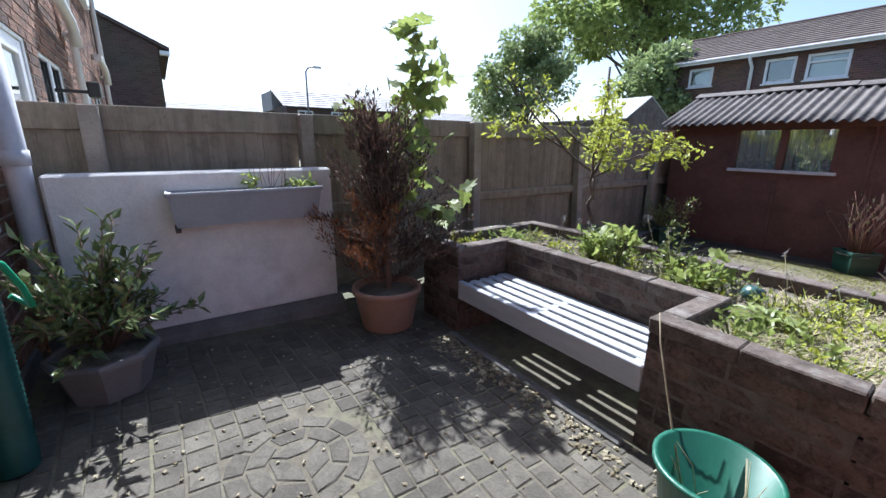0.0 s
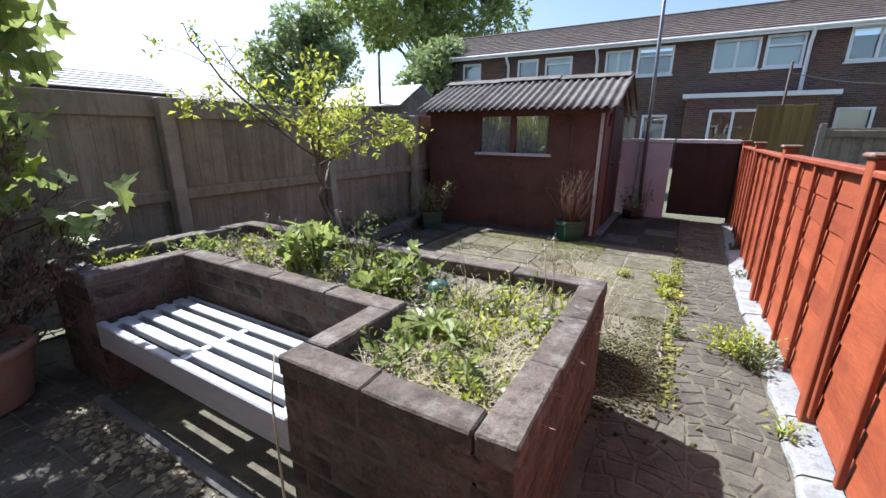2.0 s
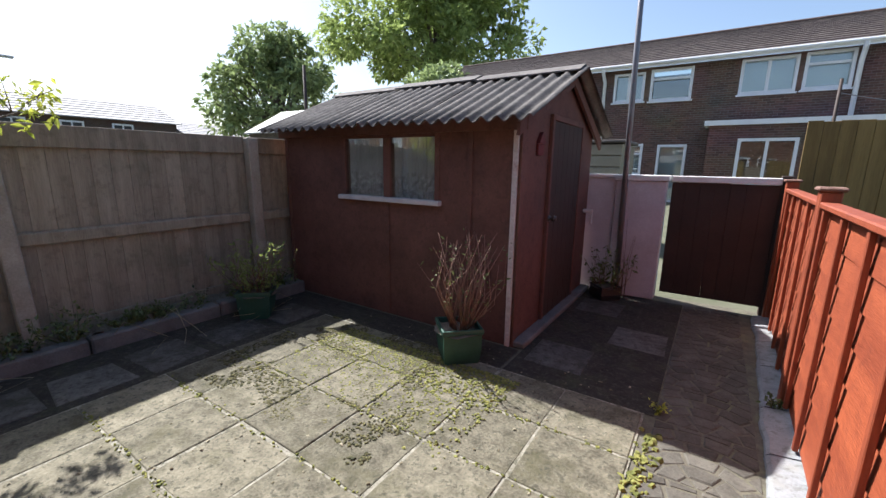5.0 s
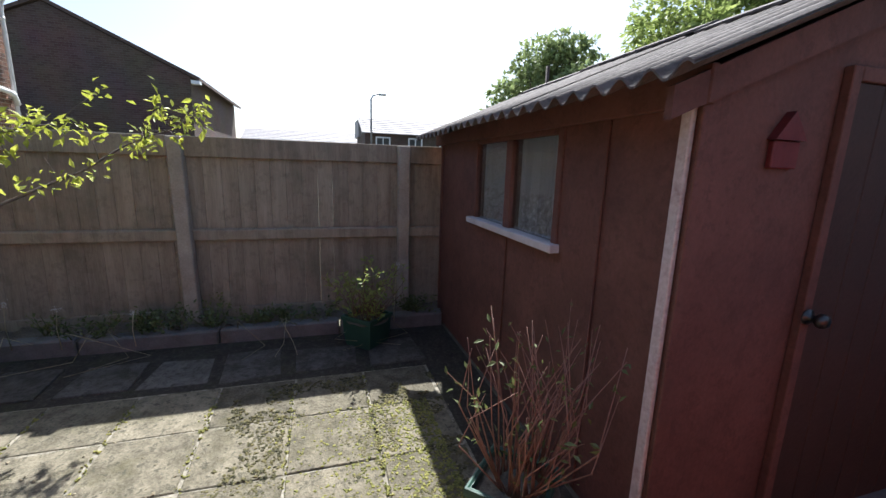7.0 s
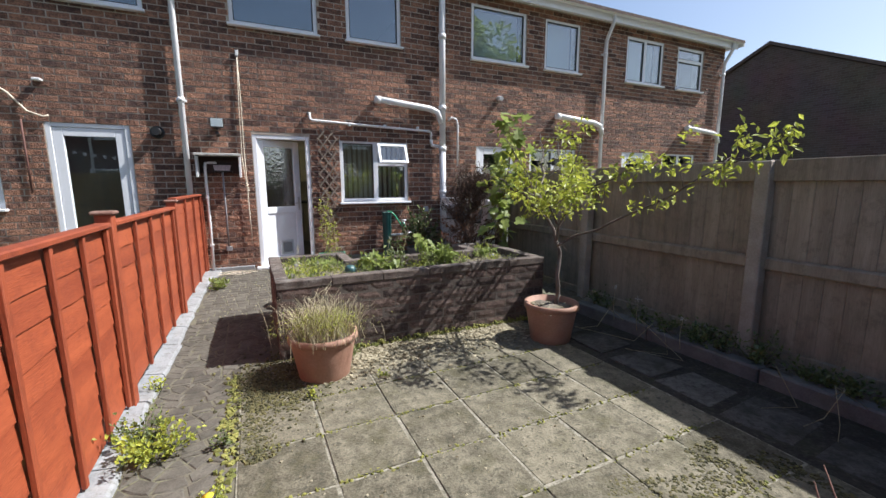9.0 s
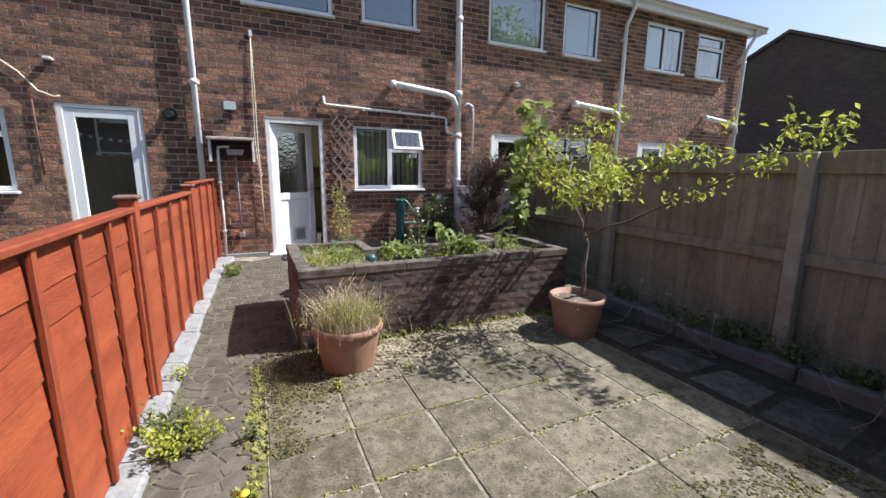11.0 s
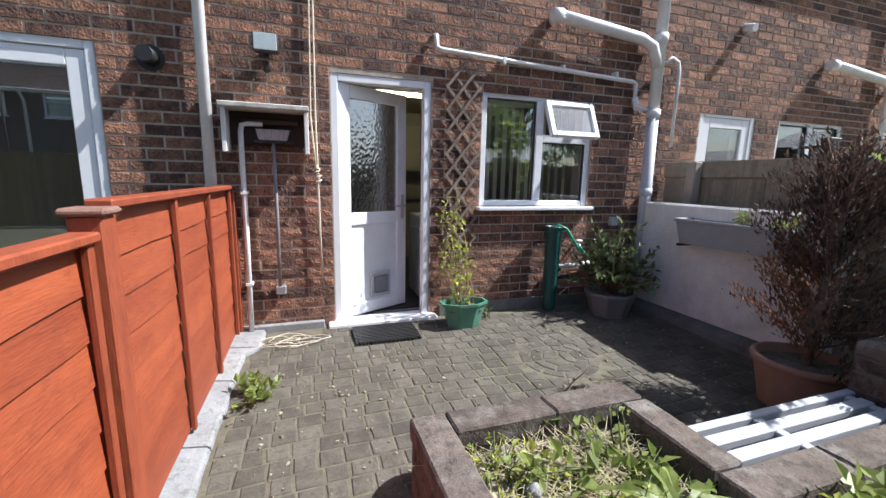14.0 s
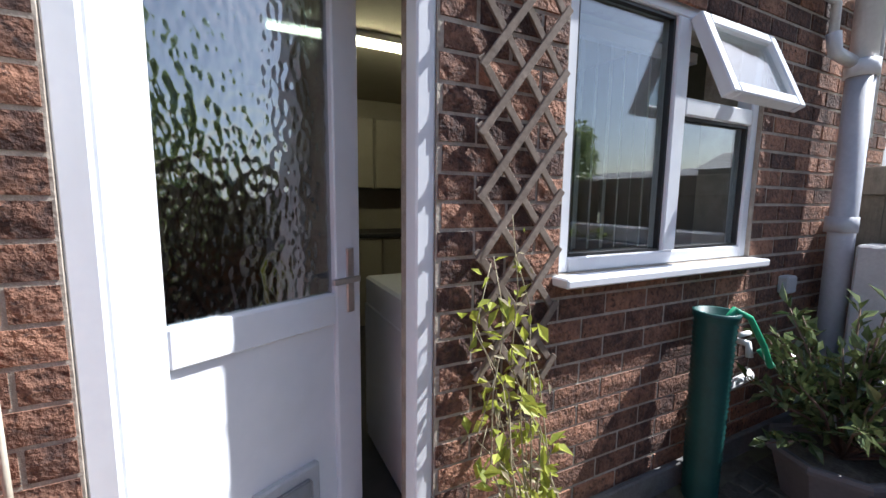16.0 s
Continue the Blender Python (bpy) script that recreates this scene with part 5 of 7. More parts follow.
tagged(boxpart("junction_box", (-0.06, 0.02, 0.0, 0.06, 0.405, 0.477), bpy.data.materials["grey_handle"], None, 0.008), "small grey box on the brick wall under the broom", "box")
fl = tagged(new("floodlight"), "small security floodlight with sensor on the brick wall", "lamp")
boxpart("housing", (-0.085, 0.085, 0.06, 0.13, 2.20, 2.33), BLACK, fl, 0.01)
boxpart("lens", (-0.075, 0.075, 0.131, 0.138, 2.21, 2.32), material("pale_lens", (0.40, 0.46, 0.48), (0.5, 0.56, 0.58), 5, 0.15, 0.0), fl, 0.003, "pale glass lens")
boxpart("bracket", (-0.02, 0.02, 0.0, 0.06, 2.18, 2.26), BLACK, fl, 0.004)
bm = bmesh.new()
rod(bm, (0, 0.03, 2.10), (0, 0.09, 2.13), 0.028, 0.02, 10)
part("sensor", bm, BLACK, fl)
vent = tagged(new("flue_vent"), "round black boiler flue vent", "vent")
bm = bmesh.new()
rod(bm, (0.73, 0.0, 2.11), (0.73, 0.14, 2.11), 0.055, 0.05, 16)
part("flue", bm, BLACK, vent)
bm = bmesh.new()
rod(bm, (0.73, 0.0, 2.11), (0.73, 0.015, 2.11), 0.085, 0.085, 18)
part("collar", bm, BLACK, vent)
cord = tagged(new("clothes_line"), "slack washing line hanging tied beside the door", "rope")
CORD = material("cream_cord", (0.55, 0.47, 0.36), (0.72, 0.64, 0.52), 10, 0.8, 0.2)
bm = bmesh.new()
tube(bm, [(-0.325, 0.02, 3.25), (-0.33, 0.025, 2.6), (-0.325, 0.03, 1.9), (-0.33, 0.035, 1.38), (-0.335, 0.03, 0.95), (-0.34, 0.03, 0.52)], 0.007, 6)
tube(bm, [(-0.325, 0.02, 3.25), (-0.30, 0.03, 2.5), (-0.29, 0.03, 1.8), (-0.325, 0.035, 1.33), (-0.33, 0.03, 0.9), (-0.345, 0.03, 0.62)], 0.006, 6)
part("strand", bm, CORD, cord)
bm = bmesh.new()
tube(bm, [(-0.33 + 0.025 * math.sin(k * 1.9), 0.045 + 0.012 * math.cos(k * 1.9), 1.42 - k * 0.012) for k in range(12)], 0.008, 6)
part("knot", bm, CORD, cord)
boxpart("hook", (-0.345, -0.305, 0.0, 0.04, 3.22, 3.30), WHITEPIPE, cord, 0.004)
sock = tagged(boxpart("outdoor_socket", (-3.29, -3.20, 0.0, 0.05, 0.90, 0.99), FLAPGREY, None, 0.008), "grey outdoor socket box under the window", "socket")
cab = tagged(new("cable"), "loose pale cable coiled on the paving beside the door", "cable")
bm = bmesh.new()
pts = []
for k in range(60):
    a = k * 0.41
    r = 0.10 + 0.07 * math.sin(k * 0.53) + 0.03 * math.sin(k * 1.7)
    x, y = -0.05 + r * 1.5 * math.cos(a) - 0.001 * k, 0.30 + r * 0.7 * math.sin(a)
    pts.append((x, max(0.07, y), patio_z(y) + 0.016 + 0.004 * (k % 5)))
tube(bm, pts, 0.003, 5)
part("coil", bm, CORD, cab)
sec = tagged(new("security_camera"), "small white security lamp high on the wall", "lamp")
bm = bmesh.new()
rod(bm, (-4.78, 0.0, 3.0), (-4.78, 0.12, 2.98), 0.05, 0.04, 12)
part("body", bm, WHITEPIPE, sec)
fl2 = tagged(new("floodlight"), "black floodlight on a bracket beyond the fence", "lamp")
boxpart("housing", (-6.1, -5.9, 0.25, 0.35, 1.75, 1.9), BLACK, fl2, 0.01)
boxpart("arm", (-6.02, -5.98, 0.0, 0.25, 1.79, 1.82), BLACK, fl2)
neigh = tagged(new("wall_bracket"), "pale hooks and a sagging cable on the neighbour wall", "cable")
bm = bmesh.new()
tube(bm, [(2.35, 0.03, 2.62), (2.2, 0.03, 2.5), (2.05, 0.03, 2.3), (1.9, 0.03, 2.24), (1.85, 0.03, 2.26)], 0.012, 6)
part("cable", bm, CORD, neigh)
boxpart("hook", (1.86, 1.94, 0.0, 0.10, 2.66, 2.69), WHITEPIPE, neigh, 0.006)
bm = bmesh.new()
tube(bm, [(2.12, 0.02, 2.2), (2.12, 0.02, 1.3)], 0.012, 6)
part("conduit", bm, SHED, neigh)

# trellis beside the door
TREL = material("weathered_lath", (0.14, 0.105, 0.08), (0.28, 0.225, 0.18), 5, 0.9, 0.4, 60)
trel = tagged(new("trellis"), "weathered expanding timber trellis on the brick wall", "trellis")
tx0, tx1, tz0, tz1 = -1.70, -1.385, 0.76, 2.31
for s in (1, -1):
    k = -0.3
    while k < 1.95:
        # each lath runs across the strip at 52 degrees
        za, zb = tz0 - 0.4 + k, tz0 - 0.4 + k + s * 0
        h = (tx1 - tx0) * 1.28
        p, q = (tx0, za), (tx1, za + h)
        if s < 0:
            p, q = (tx0, za + h), (tx1, za)
        # clip to the strip
        def clip(p, q):
            out = []
            for (x, z), (x2, z2) in ((p, q), (q, p)):
                if z < tz0:
                    t = (tz0 - z) / (z2 - z)
                    x, z = x + (x2 - x) * t, tz0
                if z > tz1:
                    t = (tz1 - z) / (z2 - z)
                    x, z = x + (x2 - x) * t, tz1
                out.append((x, z))
            return out
        if max(p[1], q[1]) > tz0 + 0.05 and min(p[1], q[1]) < tz1 - 0.05:
            (xa, za), (xb, zb) = clip(p, q)
            ln = math.hypot(xb - xa, zb - za)
            if ln > 0.06:
                bm = bmesh.new()
                yy = 0.022 if s > 0 else 0.034
                box(bm, 0, ln, -0.005, 0.005, -0.012, 0.012, 0.002, pose(xa, yy, za, 0, -math.degrees(math.atan2(zb - za, xb - xa)), 0))
                part("lath", bm, TREL, trel)
        k += 0.185

# hose tube and tap
hose = tagged(new("hose_butt"), "dark green ribbed plastic tube with a hose over its rim", "water butt")
GREENP = material("dark_green_plastic", (0.007, 0.050, 0.046), (0.013, 0.085, 0.076), 6, 0.45, 0.1, 60)
HOSEG = material("green_hose", (0.02, 0.25, 0.12), (0.04, 0.38, 0.2), 6, 0.4, 0.1, 60)
bm = bmesh.new()
pr = [(0.0, 0.09)]
for k in range(68):
    z = 0.10 + k * 0.0118
    pr.append((0.062 + (0.006 if k % 2 else 0.0) + 0.012 * k / 68, z))
pr += [(0.084, 0.905), (0.086, 0.92), (0.070, 0.92), (0.066, 0.6), (0.0, 0.6)]
lathe(bm, pr, 22, (-2.47, 0.12, 0.0))
part("tube", bm, GREENP, hose)
bm = bmesh.new()
tube(bm, [(-2.44, 0.15, 0.70), (-2.45, 0.16, 0.88), (-2.48, 0.18, 0.94), (-2.56, 0.20, 0.90), (-2.64, 0.22, 0.78), (-2.71, 0.22, 0.68), (-2.78, 0.2, 0.66), (-2.76, 0.15, 0.72)], 0.012, 8)
part("hose", bm, HOSEG, hose, "bright green garden hose")
tap = tagged(new("outdoor_tap"), "pale outdoor tap and pipe on the wall", "tap")
bm = bmesh.new()
tube(bm, [(-2.56, 0.05, 0.505), (-2.75, 0.05, 0.51), (-2.95, 0.04, 0.52), (-3.0, 0.0, 0.52)], 0.022, 8)
tube(bm, [(-2.80, 0.0, 0.72), (-2.80, 0.09, 0.72), (-2.80, 0.10, 0.66)], 0.016, 8)
rod(bm, (-2.84, 0.07, 0.76), (-2.76, 0.07, 0.76), 0.012, None, 8)
part("pipe", bm, WHITEPIPE, tap)

# door mat
mat_ = tagged(new("door_mat"), "dark woven rubber door mat on the paving", "mat")
for i in range(12):
    y = 0.155 + i * 0.0275
    boxpart("cross_bar", (-1.065, -0.555, y, y + 0.015, patio_z(y) + 0.012, patio_z(y) + 0.024), BLACK, mat_)
for i in range(18):
    x = -1.065 + i * 0.0292
    bm = bmesh.new()
    v = [bm.verts.new((px, py, patio_z(py) + pz)) for pz in (0.006, 0.02) for px, py in ((x, 0.15), (x + 0.014, 0.15), (x + 0.014, 0.485), (x, 0.485))]
    for q in ((0, 3, 2, 1), (4, 5, 6, 7), (0, 1, 5, 4), (1, 2, 6, 5), (2, 3, 7, 6), (3, 0, 4, 7)):
        bm.faces.new([v[k] for k in q])
    part("long_bar", bm, BLACK, mat_)

# trough on the white wall
tr = tagged(new("wall_trough"), "long grey plastic trough planter fixed to the white wall", "planter")
TROUGH = material("grey_trough", (0.26, 0.27, 0.30), (0.36, 0.37, 0.40), 4, 0.6, 0.15, 60, stain=(0.2, 0.2, 0.2), stain_scale=4, stain_amount=0.4)
bm = bmesh.new()
ya, yb, za, zb = 0.74, 1.645, 0.835, 1.045
o = [(-3.475, ya + 0.03, za), (-3.315, ya + 0.03, za), (-3.315, yb - 0.03, za), (-3.475, yb - 0.03, za), (-3.485, ya, zb), (-3.280, ya, zb), (-3.280, yb, zb), (-3.485, yb, zb)]
i_ = [(-3.460, ya + 0.025, zb), (-3.305, ya + 0.025, zb), (-3.305, yb - 0.025, zb), (-3.460, yb - 0.025, zb), (-3.460, ya + 0.04, zb - 0.05), (-3.310, ya + 0.04, zb - 0.05), (-3.310, yb - 0.04, zb - 0.05), (-3.460, yb - 0.04, zb - 0.05)]
v = [bm.verts.new(p) for p in o + i_]
for q in ((0, 3, 2, 1), (0, 1, 5, 4), (1, 2, 6, 5), (2, 3, 7, 6), (3, 0, 4, 7), (4, 5, 9, 8), (5, 6, 10, 9), (6, 7, 11, 10), (7, 4, 8, 11), (8, 9, 13, 12), (9, 10, 14, 13), (10, 11, 15, 14), (11, 8, 12, 15)):
    bm.faces.new([v[k] for k in q])
part("shell", bm, TROUGH, tr)
boxpart("rim", (-3.490, -3.271, ya - 0.008, ya + 0.012, zb - 0.012, zb + 0.006), TROUGH, tr, 0.004)
boxpart("rim", (-3.283, -3.267, ya - 0.006, yb + 0.006, zb - 0.02, zb + 0.006), TROUGH, tr, 0.004)
boxpart("compost", (-3.461, -3.307, ya + 0.04, yb - 0.04, zb - 0.07, zb - 0.025), SOIL, tr)
boxpart("bracket", (-3.495, -3.295, ya + 0.02, ya + 0.05, za - 0.025, za - 0.002), BLACK, tr)
boxpart("bracket", (-3.495, -3.295, yb - 0.05, yb - 0.02, za - 0.025, za - 0.002), BLACK, tr)

# bench between the planter arms
bench = tagged(new("slatted_bench"), "pale grey painted slatted timber bench set in the planter", "bench")
BENCH = material("grey_bench_paint", (0.343, 0.359, 0.390), (0.468, 0.484, 0.515), 5, 0.6, 0.2, 50, stretch=(0.5, 4, 4), rnd=0.1, stain=(0.34, 0.34, 0.34), stain_scale=5, stain_amount=0.3)
for i in range(4):
    y = 2.428 + i * 0.088
    boxpart("slat", (NX0 + 0.03 + rng.uniform(0, 0.015), NX1 - 0.01, y, y + 0.056, 0.37, 0.407), BENCH, bench, 0.005)
boxpart("front_rail", (NX0 + 0.001, NX1 - 0.001, 2.357, 2.396, 0.275, 0.407), BENCH, bench, 0.006)
for x in (-2.55, -1.95, -1.31):
    boxpart("cross_bearer", (x - 0.022, x + 0.022, 2.397, 2.780, 0.30, 0.400), BENCH, bench, 0.004)
boxpart("back_rail", (NX0 + 0.01, NX1 - 0.01, 2.781, 2.801, 0.30, 0.395), BENCH, bench, 0.004)
structure(boxpart("step_edge", (NX0 + 0.01, NX1 - 0.005, 2.27, 2.32, -0.03, 0.045), GREYCONC, None, 0.01), "low concrete edge under the bench", "kerb")


# ---- plants ----
nr = np.random.RandomState(11)


def leaf_mesh(pts, size, ratio=0.45, droop=0.3, spread=1.0, out=None, fold=0.25, vary=0.4):
    """Many small pointed leaves, creased along the midrib, one at each point; out: the way that each leaf grows."""
    pts = np.asarray(pts, float)
    n = len(pts)
    d = nr.normal(size=(n, 3)) * spread
    if out is not None:
        d += out
    d[:, 2] -= droop
    d /= np.linalg.norm(d, axis=1, keepdims=True) + 1e-9
    u = np.cross(d, nr.normal(size=(n, 3)) * 0.5 + (0, 0, 1))
    u /= np.linalg.norm(u, axis=1, keepdims=True) + 1e-9
    w = np.cross(u, d)
    s = (size * (1 + vary * (nr.rand(n) * 2 - 1)))[:, None]
    mid = pts + d * s * 0.45
    v = np.stack([pts, mid + u * s * ratio * 0.5 + w * s * fold * ratio, mid - u * s * ratio * 0.5 + w * s * fold * ratio, pts + d * s, mid], 1).reshape(-1, 3)
    k = np.arange(n)[:, None] * 5
    f = np.concatenate([k + (0, 4, 1), k + (1, 4, 3), k + (0, 2, 4), k + (4, 2, 3)])
    return v.tolist(), [], f.tolist()


def merge(*meshes):
    vs, fs = [], []
    for v, _, f in meshes:
        o = len(vs)
        vs += v
        fs += [[i + o for i in q] for q in f]
    return vs, [], fs


def blades(pts, height, lean=0.4, width=0.006, curl=0.3):
    """Grass-like blades that bend over, from points on the soil."""
    vs, fs = [], []
    for p in pts:
        a = nr.rand() * 6.28
        h = height * (0.5 + 0.7 * nr.rand())
        l = lean * h * (0.3 + nr.rand())
        dx, dy = math.cos(a), math.sin(a)
        o = len(vs)
        for t in (0, 0.35, 0.7, 1.0):
            x, y, z = p[0] + dx * l * t ** 1.6, p[1] + dy * l * t ** 1.6, p[2] + h * (t - curl * t * t * 0.5)
            w = width * (1 - 0.8 * t)
            vs += [(x - dy * w, y + dx * w, z), (x + dy * w, y - dx * w, z)]
        for k in range(3):
            fs.append([o + 2 * k, o + 2 * k + 1, o + 2 * k + 3, o + 2 * k + 2])
    return vs, [], fs


LEAF = material("yellow_green_leaf", (0.25, 0.29, 0.038), (0.56, 0.59, 0.10), 20, 0.5, 0, 60, rnd=0.4, island=True, sub=0.45)
LEAFMID = material("mid_green_leaf", (0.075, 0.10, 0.03), (0.19, 0.225, 0.075), 20, 0.5, 0, 60, rnd=0.4, island=True, sub=0.35)
LEAFGLOSS = material("glossy_leaf", (0.05, 0.078, 0.03), (0.19, 0.225, 0.095), 20, 0.2, 0, 60, rnd=0.4, island=True, sub=0.1)
LEAFBIG = material("broad_green_leaf", (0.16, 0.215, 0.05), (0.36, 0.42, 0.13), 14, 0.45, 0, 50, rnd=0.3, island=True, sub=0.5)
BROWNLEAF = material("bronze_foliage", (0.040, 0.028, 0.023), (0.150, 0.095, 0.070), 10, 0.75, 0, 50, rnd=0.5, island=True, sub=0.2)
ORANGELEAF = material("dying_foliage", (0.16, 0.06, 0.025), (0.32, 0.14, 0.06), 10, 0.8, 0, 50, rnd=0.4, island=True, sub=0.2)
STRAW = material("dry_straw", (0.26, 0.22, 0.13), (0.48, 0.42, 0.28), 15, 0.85, 0, 60, rnd=0.4, island=True, sub=0.2)
TWIG = material("brown_twig", (0.10, 0.06, 0.045), (0.24, 0.16, 0.12), 12, 0.85, 0.2, 60)
BARK = material("grey_bark", (0.065, 0.05, 0.042), (0.20, 0.165, 0.14), 12, 0.9, 0.5, 60, stretch=(1, 1, 0.4))
TREELEAF = material("tree_leaf", (0.16, 0.21, 0.085), (0.38, 0.46, 0.20), 0.6, 0.55, 0, 6, rnd=0.5, island=True, sub=0.35)
TREELEAFB = material("light_tree_leaf", (0.194, 0.259, 0.073), (0.438, 0.518, 0.179), 0.4, 0.55, 0, 6, rnd=0.5, island=True, sub=0.4)
TERRA = material("terracotta_plastic", (0.25, 0.132, 0.088), (0.36, 0.205, 0.145), 4, 0.7, 0.15, 60, stain=(0.34, 0.25, 0.20), stain_scale=3, stain_amount=0.4)
GPOT = material("green_pot", (0.012, 0.052, 0.036), (0.024, 0.082, 0.06), 5, 0.5, 0.1, 50)
GREYPOT = material("grey_pot", (0.137, 0.132, 0.137), (0.191, 0.187, 0.191), 5, 0.75, 0.2, 60)


def pot(x, y, z, r, h, mat, label, sides=30, flare=0.72, grooves=False):
    """A flower pot with a rolled rim, filled with compost."""
    p = tagged(new("flower_pot"), label, "flower pot")
    bm = bmesh.new()
    lathe(bm, [(0.0, 0.0), (r * flare, 0.0), (r * flare * 1.02, 0.012), (r * (flare + 0.1), h * 0.4), (r * 0.93, h * 0.86), (r * 0.93, h), (r * 0.86, h), (r * 0.84, h * 0.8), (0.0, h * 0.8)], sides, (x, y, z))
    part("body", bm, mat, p)
    bm = bmesh.new()
    lathe(bm, [(r * 0.935, h * 0.86), (r, h * 0.88), (r * 1.01, h * 0.95), (r * 0.99, h * 1.01), (r * 0.93, h * 1.02), (r * 0.87, h * 1.0), (r * 0.935, h * 0.86)], sides, (x, y, z))
    part("rim", bm, mat, p)
    bm = bmesh.new()
    rings = lathe(bm, [(r * 0.85, h * 0.86), (r * 0.6, h * 0.89), (r * 0.25, h * 0.9), (0.001, h * 0.91)], 18, (x, y, z))
    for ring in rings:
        for v in ring:
            v.co.z += 0.02 * noise.noise(v.co * 18)
    part("compost", bm, SOIL, p)
    return p


def limb_points(path, n, spread):
    """Points scattered about a path, thicker to its end."""
    path = np.array(path, float)
    t = nr.rand(n) ** 0.7 * (len(path) - 1)
    i = np.minimum(t.astype(int), len(path) - 2)
    f = (t - i)[:, None]
    return path[i] * (1 - f) + path[i + 1] * f + nr.normal(size=(n, 3)) * spread


# potted fruit tree
pot(-2.75, 4.11, 0.0, 0.24, 0.345, TERRA, "terracotta coloured pot holding the young tree")
tree = tagged(new("fruit_tree"), "young fruit tree with yellow-green leaves and a sideways branch", "tree")
bm = bmesh.new()
tube(bm, [(-2.75, 4.14, 0.29), (-2.79, 4.12, 0.40), (-2.765, 4.15, 0.52), (-2.735, 4.165, 0.63), (-2.775, 4.14, 0.74), (-2.80, 4.12, 0.84), (-2.75, 4.12, 0.95)], 0.022, 10, 0.016)
part("trunk", bm, BARK, tree)
TREE_BRANCHES = [[(-2.75, 4.12, 0.93), (-2.70, 4.02, 1.18), (-2.62, 3.92, 1.46), (-2.50, 3.84, 1.72), (-2.44, 3.74, 1.92)],
         [(-2.75, 4.12, 0.95), (-2.82, 4.15, 1.22), (-2.78, 4.22, 1.50), (-2.86, 4.26, 1.76), (-2.80, 4.30, 2.0)],
         [(-2.75, 4.13, 0.90), (-2.95, 4.38, 1.08), (-3.15, 4.70, 1.30), (-3.30, 5.02, 1.52), (-3.42, 5.30, 1.72), (-3.49, 5.50, 1.87)],
         [(-2.71, 4.04, 1.15), (-2.54, 3.90, 1.38), (-2.38, 3.80, 1.52), (-2.28, 3.72, 1.56)],
         [(-2.79, 4.18, 1.35), (-2.92, 4.40, 1.46), (-3.02, 4.62, 1.60), (-3.08, 4.85, 1.66)],
         [(-2.79, 4.2, 1.35), (-2.62, 4.36, 1.45), (-2.48, 4.58, 1.48), (-2.36, 4.74, 1.42)],
         [(-2.65, 3.97, 1.34), (-2.84, 3.78, 1.58), (-2.98, 3.62, 1.80), (-3.02, 3.50, 2.02)],
         [(-2.79, 4.14, 1.16), (-3.02, 4.0, 1.40), (-3.24, 3.84, 1.56), (-3.40, 3.66, 1.64), (-3.46, 3.52, 1.60)],
         [(-2.98, 3.98, 1.36), (-3.12, 3.74, 1.66), (-3.24, 3.56, 1.90), (-3.28, 3.46, 2.14)],
         [(-2.76, 4.1, 1.12), (-2.56, 4.26, 1.30), (-2.34, 4.42, 1.40), (-2.16, 4.54, 1.38)]]
clouds = []
for i, pth in enumerate(TREE_BRANCHES):
    bm = bmesh.new()
    # a slightly crooked limb
    bent = []
    for a_, b_ in zip(pth, pth[1:]):
        for t in (0, 0.5):
            q = Vector(a_).lerp(Vector(b_), t)
            bent.append(q + Vector(nr.normal(size=3)) * (0.014 if t or bent else 0))
    bent.append(Vector(pth[-1]))
    tube(bm, bent, 0.012 if i else 0.015, 7, 0.003)
    for k in range(12):
        p = Vector(limb_points(pth, 1, 0.0)[0])
        q = p + Vector(nr.normal(size=3)) * 0.10 + Vector((0, 0, 0.05))
        tube(bm, [p, (p + q) / 2 + Vector((0, 0, 0.015)), q], 0.0035, 5, 0.0012)
        if q.z > 1.22 and k % 4 < (1 if i in (6, 8) else 3):
            clouds.append(np.array(q) + nr.normal(size=(11, 3)) * 0.036)
    part("limb", bm, BARK, tree)
    for c in limb_points(pth, (6, 6, 13, 4, 9, 9, 2, 7, 2, 7)[i], 0.03):
        if c[2] > 1.2:
            clouds.append(c + nr.normal(size=(15, 3)) * 0.042)
part("crown", leaf_mesh(np.concatenate(clouds), 0.056, 0.48, 0.35), LEAF, tree)

reshape(tree, Matrix.Translation((-0.06, -0.05, -0.005)) @ Matrix.Diagonal((1, 1, 0.94, 1)))

# bronze conifer in a pot
pot(-2.98, 1.98, 0.04, 0.25, 0.30, TERRA, "dull terracotta pot under the bronze shrub")
con = tagged(new("conifer_shrub"), "tall drying bronze conifer shrub in a pot", "shrub")
bm = bmesh.new()
tube(bm, [(-2.98, 2.0, 0.28), (-3.02, 2.0, 0.9), (-3.10, 2.0, 1.5), (-3.12, 1.99, 1.74)], 0.026, 8, 0.005)
part("trunk", bm, TWIG, con)
bm = bmesh.new()
sprays = {"foliage": ([], []), "dead_foliage": ([], [])}
